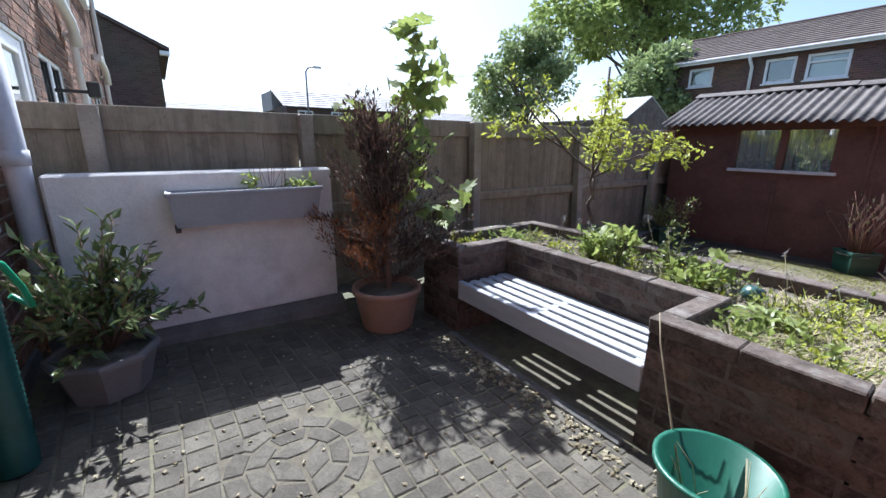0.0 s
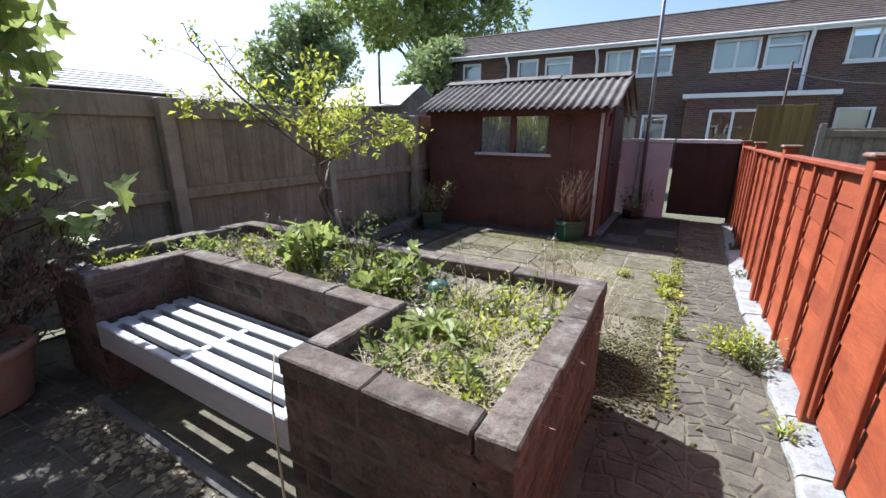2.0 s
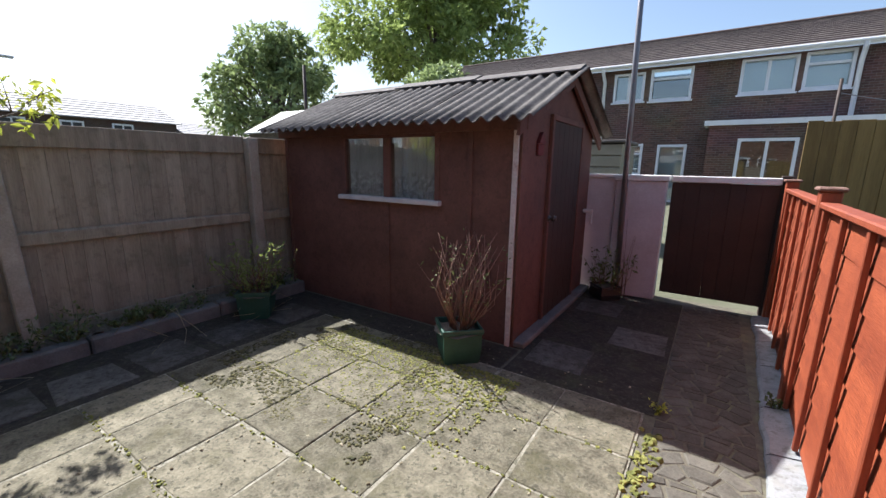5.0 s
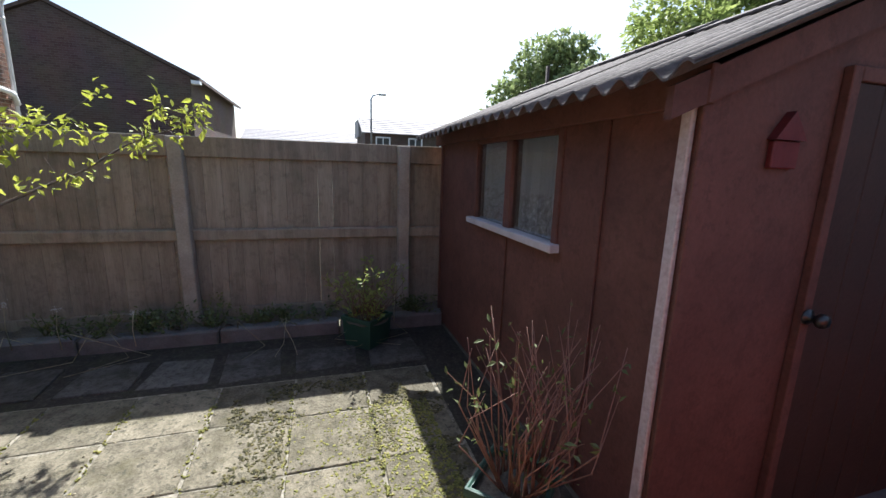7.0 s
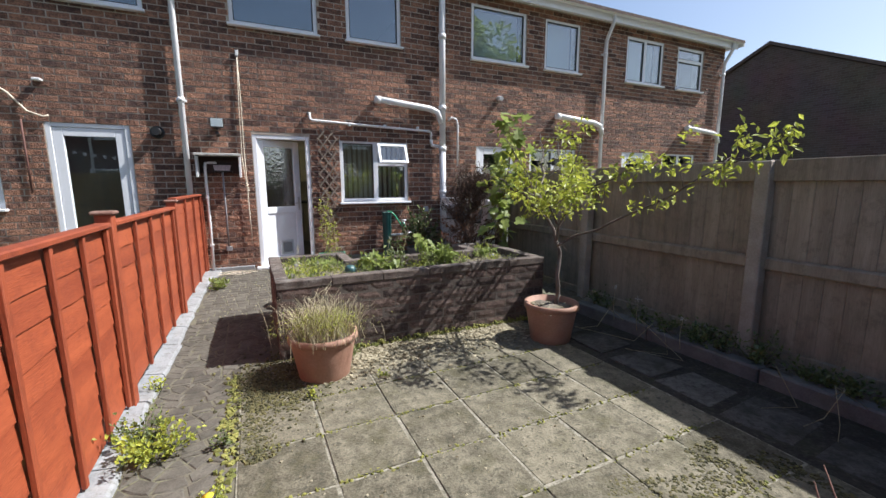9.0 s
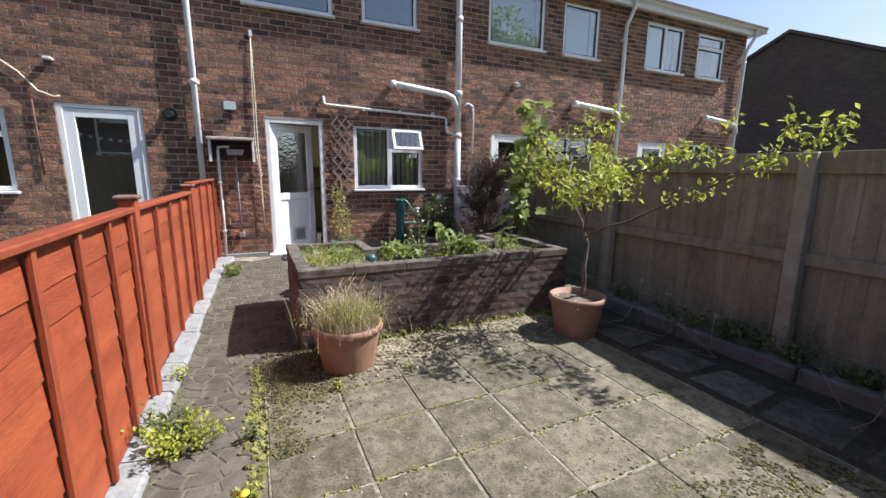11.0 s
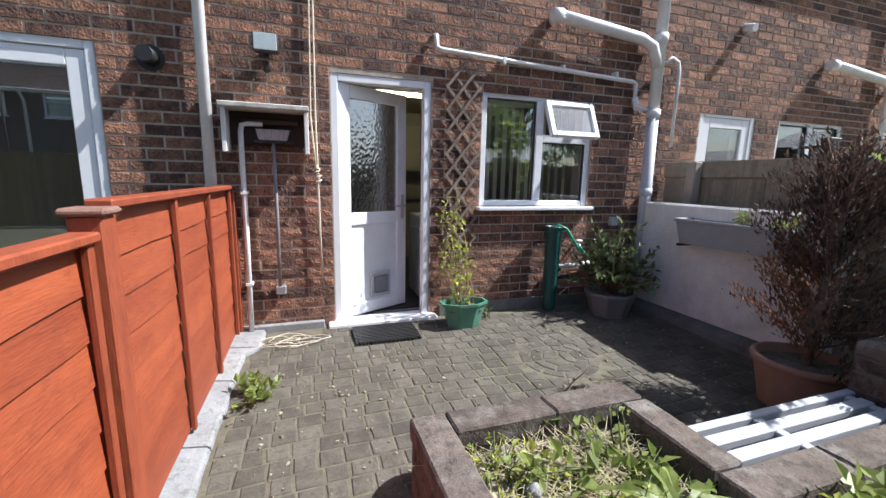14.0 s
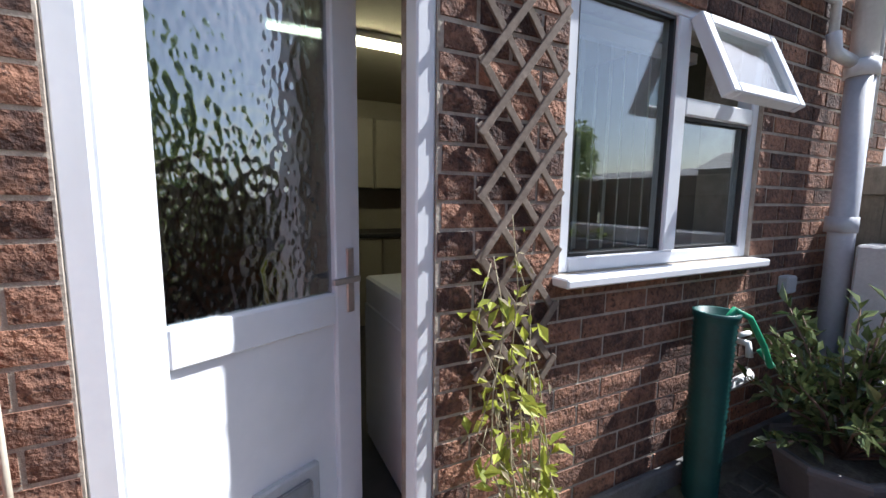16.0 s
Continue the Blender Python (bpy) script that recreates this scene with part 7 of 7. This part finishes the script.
bits(500, lambda: (-3.2 + 3.4 * nr.rand(), 0.3 + 2.0 * nr.rand()), lambda x, y: patio_z(y) + 0.005, 0.008, LITTER, "patio_litter", "scattered bits on the setts", 0.3)
bits(500, lambda: (-2.6 + 1.5 * nr.rand() * nr.rand() * 1.3, 2.20 + 0.06 * nr.normal()), lambda x, y: patio_z(y) + 0.006, 0.013, LITTER, "bench_litter", "leaf litter under the bench front", 0.25)

bits(900, lambda: (-0.6 - 2.3 * nr.rand(), 3.588 + abs(nr.normal()) * 0.02), lambda x, y: 0.01 + 0.05 * nr.rand() * nr.rand(), 0.010, MOSS, "planter_moss", "yellow-green moss at the foot of the planter wall", 0.6)
bits(1100, lambda: (-2.75 + 2.5 * nr.rand(), COLS_Y[int(nr.rand() * 6)] + 0.012 * nr.normal()), lambda x, y: 0.006, 0.007, MOSS, "joint_moss", "moss in the joints of the slabs", 0.4)
bits(90, lambda: (-2.75 + 0.10 * nr.normal(), 4.11 + 0.10 * nr.normal()), lambda x, y: 0.307, 0.012, LITTER, "pot_litter", "fallen leaves in the tree's pot", 0.3)

# weeds along the paths
for x, y, r_, h, lf, s_, n_ in ((0.17, 4.52, 0.20, 0.14, LEAF, 0.045, 420), (0.24, 4.38, 0.14, 0.17, LEAFMID, 0.04, 200), (0.28, 3.72, 0.06, 0.10, LEAF, 0.04, 60), (-0.27, 5.68, 0.15, 0.09, LEAF, 0.05, 220),
                                (-0.24, 5.3, 0.10, 0.08, LEAF, 0.05, 110), (-0.16, 4.55, 0.06, 0.07, LEAFMID, 0.04, 60), (-0.12, 5.0, 0.05, 0.06, LEAF, 0.04, 50), (-0.62, 5.7, 0.08, 0.07, LEAF, 0.05, 70),
                                (0.10, 1.05, 0.14, 0.11, LEAFBIG, 0.10, 60), (0.12, 0.92, 0.1, 0.1, LEAFBIG, 0.08, 40), (-1.78, 0.17, 0.12, 0.16, LEAFMID, 0.04, 120), (-1.03, 3.72, 0.10, 0.13, LEAFMID, 0.05, 120),
                                (-1.16, 4.17, 0.05, 0.05, LEAF, 0.03, 50), (-0.66, 4.24, 0.04, 0.05, LEAF, 0.03, 40), (0.36, 6.2, 0.05, 0.1, LEAFMID, 0.04, 60), (0.37, 7.3, 0.05, 0.1, LEAFMID, 0.04, 60), (-0.15, 6.9, 0.05, 0.05, LEAF, 0.04, 40)):
    herb(x, y, patio_z(y), r_, h, lf, s_, n_, "green weed growing between path and paving", stems=max(6, n_ // 14))
dnd = tagged(new("dandelion"), "yellow dandelion flower beside the path", "flower")
bm = bmesh.new()
tube(bm, [(-0.13, 5.10, 0.0), (-0.125, 5.10, 0.10)], 0.003, 6)
part("stem", bm, LEAFMID, dnd)
bm = bmesh.new()
lathe(bm, [(0.0, 0.0), (0.02, 0.008), (0.022, 0.014), (0.0, 0.02)], 12, (-0.125, 5.10, 0.098))
part("flower_head", bm, material("dandelion_yellow", (0.7, 0.5, 0.02), (0.8, 0.6, 0.04), 10, 0.8, 0), dnd)
for k in range(22):
    y = 3.7 + 3.3 * nr.rand()
    herb(-3.66 + 0.05 * nr.normal(), y, 0.09, 0.12 + 0.1 * nr.rand(), 0.10 + 0.16 * nr.rand(), (LEAFMID, LEAFGLOSS)[k % 2], 0.05, 90, "dark weed in the shaded bed by the fence", stems=9)
clk = tagged(new("dandelion_clocks"), "grey dandelion clocks on stalks in the shaded bed", "weed")
bm = bmesh.new()
hd = []
for x, y, h in ((-3.45, 4.45, 0.30), (-3.5, 4.15, 0.34), (-3.5, 6.75, 0.5), (-3.4, 4.9, 0.26)):
    tube(bm, [(x, y, 0.08), (x + 0.02, y, 0.08 + h * 0.5), (x + 0.03, y + 0.02, 0.08 + h)], 0.003, 5)
    hd += [np.array((x + 0.03, y + 0.02, 0.08 + h)) + nr.normal(size=3) * 0.010 for j in range(40)]
part("stalk_tuft", bm, STRAW, clk)["kind"] = "stuff"
part("seed_fluff", leaf_mesh(hd, 0.014, 0.3, 0), material("dandelion_fluff", (0.5, 0.48, 0.45), (0.65, 0.63, 0.6), 10, 0.95, 0), clk)["kind"] = "stuff"
stk = tagged(new("dry_runners"), "bare dry runners trailing over the kerb", "weed")
bm = bmesh.new()
for k in range(9):
    x, y = -3.5, 4.0 + 2.8 * nr.rand()
    tube(bm, [(x, y, 0.11), (x + 0.12, y + 0.1 * nr.normal(), 0.22), (x + 0.28, y + 0.15 * nr.normal(), 0.08), (x + 0.36, y + 0.2 * nr.normal(), 0.02)], 0.003, 5, 0.0015)
part("runner_tangle", bm, STRAW, stk)["kind"] = "stuff"
# sprigs in the wall trough
spr = tagged(new("trough_sprigs"), "a few small sprigs growing in the wall trough", "plant")
cl = [np.array((-3.385, 1.22, 1.08)) + nr.normal(size=3) * 0.028 for k in range(30)] + [np.array((-3.385, 1.55, 1.06)) + nr.normal(size=3) * (0.03, 0.05, 0.02) for k in range(60)]
part("foliage", leaf_mesh(cl, 0.045, 0.6, 0.1), LEAFBIG, spr)
bm = bmesh.new()
for k in range(12):
    y = 1.15 + 0.3 * nr.rand()
    tube(bm, [(-3.385, y, 1.02), (-3.385 + 0.02 * nr.normal(), y + 0.03 * nr.normal(), 1.18)], 0.002, 4)
part("stalk_tuft", bm, TWIG, spr)["kind"] = "stuff"


# ---- distant trees ----
def big_tree(x, y, r, z0, z1, leaf, size, n, label, seed):
    t_ = tagged(new("tree"), label, "tree")
    rs = random.Random(seed)
    bm = bmesh.new()
    zc = z0 + (z1 - z0) * 0.15
    tube(bm, [(x, y, -0.06), (x + 0.05, y, zc * 0.6), (x, y + 0.05, zc), (x, y, z0 + (z1 - z0) * 0.6)], r * 0.055 + 0.05, 10, 0.04)
    part("trunk", bm, BARK, t_)
    bm = bmesh.new()
    lobes = []
    for k in range(58):
        a = rs.uniform(0, 6.28)
        e = rs.uniform(-0.5, 1.5)
        f_ = rs.uniform(0.45, 0.98)
        hz = (z1 - z0) / 2
        c_ = Vector((x + r * f_ * math.cos(a) * math.cos(e), y + r * f_ * math.sin(a) * math.cos(e), (z0 + z1) / 2 + hz * f_ * math.sin(e)))
        lobes.append((c_, r * rs.uniform(0.12, 0.27)))
        b0 = Vector((x, y, z0 + (z1 - z0) * rs.uniform(0.0, 0.4)))
        tube(bm, [b0, b0.lerp(c_, 0.5) + Vector((0, 0, 0.08 * r)), c_], 0.012 * r + 0.02, 6, 0.01)
    part("bough_tangle", bm, BARK, t_)["kind"] = "stuff"
    per = n // len(lobes)
    pts, out = [], []
    for c_, rr_ in lobes:
        d = nr.normal(size=(per, 3))
        d /= np.linalg.norm(d, axis=1, keepdims=True)
        q = d * (rr_ * (0.45 + 0.65 * nr.rand(per) ** 0.6))[:, None] * (1.15, 1.15, 0.8)
        pts.append(q + c_)
        out.append(d)
    part("crown", leaf_mesh(np.concatenate(pts), size, 0.6, 0.2, 0.7, np.concatenate(out)), leaf, t_)


big_tree(-14.0, 14.3, 2.3, 1.0, 5.8, TREELEAF, 0.19, 10000, "dark leafy tree beyond the grey fence", 3)
big_tree(-23.5, 38, 8.8, 5.0, 19.0, TREELEAFB, 0.50, 20000, "large light green tree behind the far houses", 5)
big_tree(-13.5, 24.5, 2.8, 1.5, 6.4, TREELEAF, 0.34, 5000, "bushy tree at the end of the far terrace", 8)


# ---- paving pieces ----
def prism(name, poly, zf, th, mat, parent, inset=0.006, top=0.0):
    """A paving piece: a convex outline with broken upper edges."""
    vs, fs = prism_data(poly, zf, th, inset, top)
    return part(name, (vs, [], fs), mat, parent)


def prism_data(poly, zf, th, inset, top, o=0):
    cx = sum(p[0] for p in poly) / len(poly)
    cy = sum(p[1] for p in poly) / len(poly)
    m_ = len(poly)
    up = []
    for x, y in poly:
        l = math.hypot(x - cx, y - cy)
        k = max(0.2, 1 - inset * 1.5 / max(l, 0.01))
        up.append((cx + (x - cx) * k, cy + (y - cy) * k))
    vs = [(x, y, zf(y) - th) for x, y in poly] + [(x, y, zf(y) + top - inset) for x, y in poly] + [(x, y, zf(y) + top) for x, y in up]
    fs = [[o + 2 * m_ + k for k in range(m_)]]
    for k in range(m_):
        j = (k + 1) % m_
        fs.append([o + k, o + j, o + m_ + j, o + m_ + k])
        fs.append([o + m_ + k, o + m_ + j, o + 2 * m_ + j, o + 2 * m_ + k])
    return vs, fs


def flat(y):
    return 0.0


boxpart("mortar_bed", (-2.815, -0.215, 3.585, 6.86, -0.03, 0.0005), MORTARBED, patio)
# Strips of dark ground; their colour deepens the shade of fence and shed.
boxpart("earth_strip", (-3.505, -2.817, 3.585, 7.185, -0.03, 0.001), SHADEGROUND, patio)
boxpart("earth_strip", (-2.815, -1.10, 6.862, 7.185, -0.03, 0.001), SHADEGROUND, patio)
boxpart("earth_strip", (-1.075, -0.17, 6.862, 9.05, -0.03, 0.001), SHADEGROUND, patio)
COLS = [-2.81, -2.38, -1.945, -1.515, -1.08, -0.65, -0.215]
ROWS = [3.86, 4.28, 4.70, 5.13, 5.56, 5.99, 6.42, 6.85]


def slab(xa, xb, ya, yb, g, loose, mat, top):
    jit = [(rng.uniform(-loose, loose), rng.uniform(-loose, loose)) for k in range(4)]
    poly = [(xa + g + jit[0][0], ya + g + jit[0][1]), (xb - g + jit[1][0], ya + g + jit[1][1]), (xb - g + jit[2][0], yb - g + jit[2][1]), (xa + g + jit[3][0], yb - g + jit[3][1])]
    prism("paving_slab", poly, flat, 0.03, mat, patio, 0.004, top)


for xa, xb in zip(COLS, COLS[1:]):
    for ya, yb in zip(ROWS, ROWS[1:]):
        slab(xa, xb, ya, yb, 0.0075, 0.006, SLAB, rng.uniform(0.003, 0.009))
    slab(xa, xb, 3.592, 3.86, 0.0075, 0.004, SLAB, rng.uniform(0.002, 0.005))
# worn slabs half sunk in the earth beside the kerb and before the shed, coloured darker for the shade there
y = 3.72
while y < 6.9:
    ln = rng.uniform(0.36, 0.46)
    slab(-3.30 + rng.uniform(-0.03, 0.03), -2.86 + rng.uniform(-0.03, 0.02), y, y + ln, 0.02, 0.03, SHADEDSLAB, rng.uniform(0.004, 0.014))
    y += ln + rng.uniform(0.02, 0.09)
for k in range(3):
    slab(-1.03 + 0.43 * (k % 2), -0.62 + 0.43 * (k % 2), 7.05 + 0.62 * k, 7.48 + 0.62 * k, 0.012, 0.012, SHADEDSLAB, rng.uniform(0.003, 0.006))

SETTL = []
ROS = (-1.95, 1.05)


def quad(x0, x1, y0, y1, bend):
    return [(x0, y0 + bend(x0)), (x1, y0 + bend(x1)), (x1, y1 + bend(x1)), (x0, y1 + bend(x0))]


row = 0
y = 0.10
while y < 2.30:
    h = 0.108 + rng.uniform(-0.006, 0.006)
    x = -3.32 + (row % 2) * 0.06
    while x < 0.16:
        w = 0.118 + rng.uniform(-0.018, 0.018)
        xc, yc = x + w / 2, y + h / 2
        if math.hypot(xc - ROS[0], yc - ROS[1]) > 0.335 and not (xc > -0.35 and yc < 0.18):
            SETTL.append([(p + rng.uniform(-0.004, 0.004), min(q, 2.33) + rng.uniform(-0.004, 0.004)) for p, q in quad(x + 0.004, x + w - 0.004, y + 0.004, y + h - 0.004, lambda xx: 0.03 * math.sin(xx * 2.2))])
        x += w
    y += h
    row += 1


def arcs(cx, cy, r0, r1, step, a0, a1, keep):
    r = r0
    while r < r1:
        n = max(3, round(r * (a1 - a0) / 0.115))
        for k in range(n):
            p, q = a0 + (a1 - a0) * (k + 0.04) / n, a0 + (a1 - a0) * (k + 0.96) / n
            ri, ro = r + 0.004, r + step - 0.004
            e = 0.045 / (r + 0.1) * 0.1
            mid = (p + q) / 2
            poly = [(cx + ri * math.cos(p), cy + ri * math.sin(p)), (cx + ro * math.cos(p), cy + ro * math.sin(p)), (cx + ro * math.cos(mid), cy + ro * math.sin(mid)), (cx + ro * math.cos(q), cy + ro * math.sin(q)), (cx + ri * math.cos(q), cy + ri * math.sin(q))]
            mx, my = cx + (r + step / 2) * math.cos(mid), cy + (r + step / 2) * math.sin(mid)
            if keep(mx, my):
                SETTL.append(poly)
        r += step


arcs(ROS[0], ROS[1], 0.05, 0.28, 0.08, 0, 2 * math.pi, lambda x, y: True)


def clipped(poly, x0, x1, y0, y1):
    """The part of a convex outline inside a rectangle."""
    for ax, lim, sg in ((0, x0, 1), (0, x1, -1), (1, y0, 1), (1, y1, -1)):
        out = []
        for k, p in enumerate(poly):
            q = poly[(k + 1) % len(poly)]
            dp, dq = (p[ax] - lim) * sg, (q[ax] - lim) * sg
            if dp >= 0:
                out.append(p)
            if dp * dq < 0:
                t = dp / (dp - dq)
                out.append((p[0] + (q[0] - p[0]) * t, p[1] + (q[1] - p[1]) * t))
        poly = out
        if len(poly) < 3:
            return None
    w = max(p[0] for p in poly) - min(p[0] for p in poly)
    h = max(p[1] for p in poly) - min(p[1] for p in poly)
    return poly if w > 0.025 and h > 0.025 else None


y = 2.345
while y < 8.8:
    for xa, xb in (((-0.44, -0.08), (-0.08, 0.285)) if y < 3.4 else ((-0.165, 0.285),)):
        mark = len(SETTL)
        arcs((xa + xb) / 2, y - 0.02, 0.0, 0.56, 0.088, 0.0, math.pi, lambda a, b: True)
        cells, SETTL[mark:] = SETTL[mark:], []
        for c_ in cells:
            c_ = clipped(c_, xa + 0.004, xb - 0.004, y + 0.004, y + 0.446)
            if c_:
                SETTL.append(c_)
    y += 0.45
near = [p for p in SETTL if p[0][0] > -2.3 and p[0][1] < 3.2]
near = sorted(near, key=lambda p: (p[0][0] + 0.6) ** 2 + (p[0][1] - 1.5) ** 2)[:300]
keyset = {id(p) for p in near}
vs, fs = [], []
for p in SETTL:
    top = rng.uniform(-0.002, 0.002)
    if id(p) in keyset:
        prism("sett", p, patio_z, 0.02, SETT, patio, 0.006, top)
    else:
        v_, f_ = prism_data(p, patio_z, 0.02, 0.006, top, len(vs))
        vs += v_
        fs += f_
tagged(part("setts_rest", (vs, [], fs), SETTS, patio), "fan-laid grey setts of the path", kind="stuff")


# ---- bricks ----
def brick_mesh(w, h, d, seed, nx=4, nz=2):
    """A rough-faced brick whose face looks along +y; centred in x and z."""
    vs, fs = [], []
    for k in range(nz + 1):
        for i in range(nx + 1):
            x, z = -w / 2 + w * i / nx, -h / 2 + h * k / nz
            edge = i in (0, nx) or k in (0, nz)
            yy = -0.003 if edge else 0.0025 * noise.noise((x * 40, z * 60, seed * 7.1)) + 0.001
            vs.append((x + (0.0015 * noise.noise((z * 90, seed, 3)) if i in (0, nx) else 0), yy, z + (0.0015 * noise.noise((x * 60, seed, 8)) if k in (0, nz) else 0)))
    for k in range(nz):
        for i in range(nx):
            a = k * (nx + 1) + i
            fs.append([a, a + nx + 1, a + nx + 2, a + 1])
    o = len(vs)
    loop = [i for i in range(nx + 1)] + [k * (nx + 1) + nx for k in range(1, nz + 1)] + [nz * (nx + 1) + i for i in range(nx - 1, -1, -1)] + [k * (nx + 1) for k in range(nz - 1, 0, -1)]
    for i in loop:
        vs.append((vs[i][0], -d, vs[i][2]))
    m_ = len(loop)
    for k in range(m_):
        j = (k + 1) % m_
        fs.append([loop[k], loop[j], o + j, o + k])
    me = bpy.data.meshes.new("brick")
    me.from_pydata(vs, [], fs)
    return me


VAR = {}


def place_brick(x0, x1, z0, z1, mat, parent, m=None):
    """One brick face of given extent on the plane y = 0 of m."""
    w = round(x1 - x0, 3)
    key = (w, mat.name, rng.randrange(5))
    if key not in VAR:
        me = brick_mesh(w, z1 - z0, 0.014, key[2] + 10 * len(VAR))
        me.materials.append(mat)
        VAR[key] = me
    ob = new("brick", VAR[key])
    loc = Matrix.Translation(((x0 + x1) / 2, rng.uniform(0.0, 0.003), (z0 + z1) / 2))
    ob.parent = parent
    ob.matrix_basis = (m @ loc) if m is not None else loc
    return ob


def courses(x0, x1, z0, z1, holes, mort=0.011):
    """The bricks of a stretcher-bond face, cut at its openings."""
    out = []
    k = 0
    z = z0
    while z + COURSE * 0.6 < z1:
        za, zb = z + mort / 2, z + COURSE - mort / 2
        spans = [(x0, x1)]
        for h in holes:
            if h[2] < (za + zb) / 2 < h[3]:
                nxt = []
                for a, b in spans:
                    if h[1] <= a or h[0] >= b:
                        nxt.append((a, b))
                    else:
                        if h[0] > a:
                            nxt.append((a, h[0]))
                        if h[1] < b:
                            nxt.append((h[1], b))
                spans = nxt
        for a, b in spans:
            e = math.floor(a / BLEN) * BLEN + (k % 2) * BLEN / 2 - BLEN
            while e < b:
                p, q = max(e, a) + mort / 2, min(e + BLEN, b) - mort / 2
                if q - p > 0.03:
                    out.append((p, q, za, zb))
                e += BLEN
        z += COURSE
        k += 1
    return out


allb = courses(X0, X1, 0.02, EAVE - 0.03, list(OPENINGS.values()))
vs, fs = [], []
for p, q, za, zb in allb:
    if -3.05 < p and q < 0.32 and 0.25 < za < 1.72:
        place_brick(p, q, za, zb, BRICK, house_wall)
        continue
    o = len(vs)
    y = rng.uniform(-0.001, 0.003)
    e = 0.003
    vs += [(p, -0.008, za), (q, -0.008, za), (q, -0.008, zb), (p, -0.008, zb), (p + e, y, za + e), (q - e, y, za + e), (q - e, y, zb - e), (p + e, y, zb - e)]
    fs += [[o + i for i in f_] for f_ in ((4, 7, 6, 5), (0, 4, 5, 1), (1, 5, 6, 2), (2, 6, 7, 3), (3, 7, 4, 0))]
tagged(part("bricks_rest", (vs, [], fs), BRICKS, house_wall), "rough red facing bricks", kind="stuff")

# faces of the planter: the wall plane's origin, its turn and its length
FACES = [((PX1, PY1), 0, PX1 - PX0), ((PX1, PY0), -90, PY1 - PY0), ((NX1, PY0), 180, PX1 - NX1), ((NX1, NY), 90, NY - PY0), ((NX0, NY), 180, NX1 - NX0), ((NX0, PY0), -90, NY - PY0), ((PX0, PY0), 180, NX0 - PX0)]
for (px, py), ang, ln in FACES:
    if ang == 0:
        m = pose(px - ln, py - 0.004, 0, 0, 0, 0)
    elif ang == 180:
        m = pose(px + ln, py + 0.004, 0, 0, 0, 180)
    elif ang == -90:
        m = pose(px - 0.004, py + ln, 0, 0, 0, -90)
    else:
        m = pose(px + 0.004, py - ln, 0, 0, 0, 90)
    for p, q, za, zb in courses(0.0, ln, 0.0, PT, [], 0.012):
        place_brick(round(p, 3), round(q, 3), za, min(zb, PT - 0.004), GBRICK, planter, m)
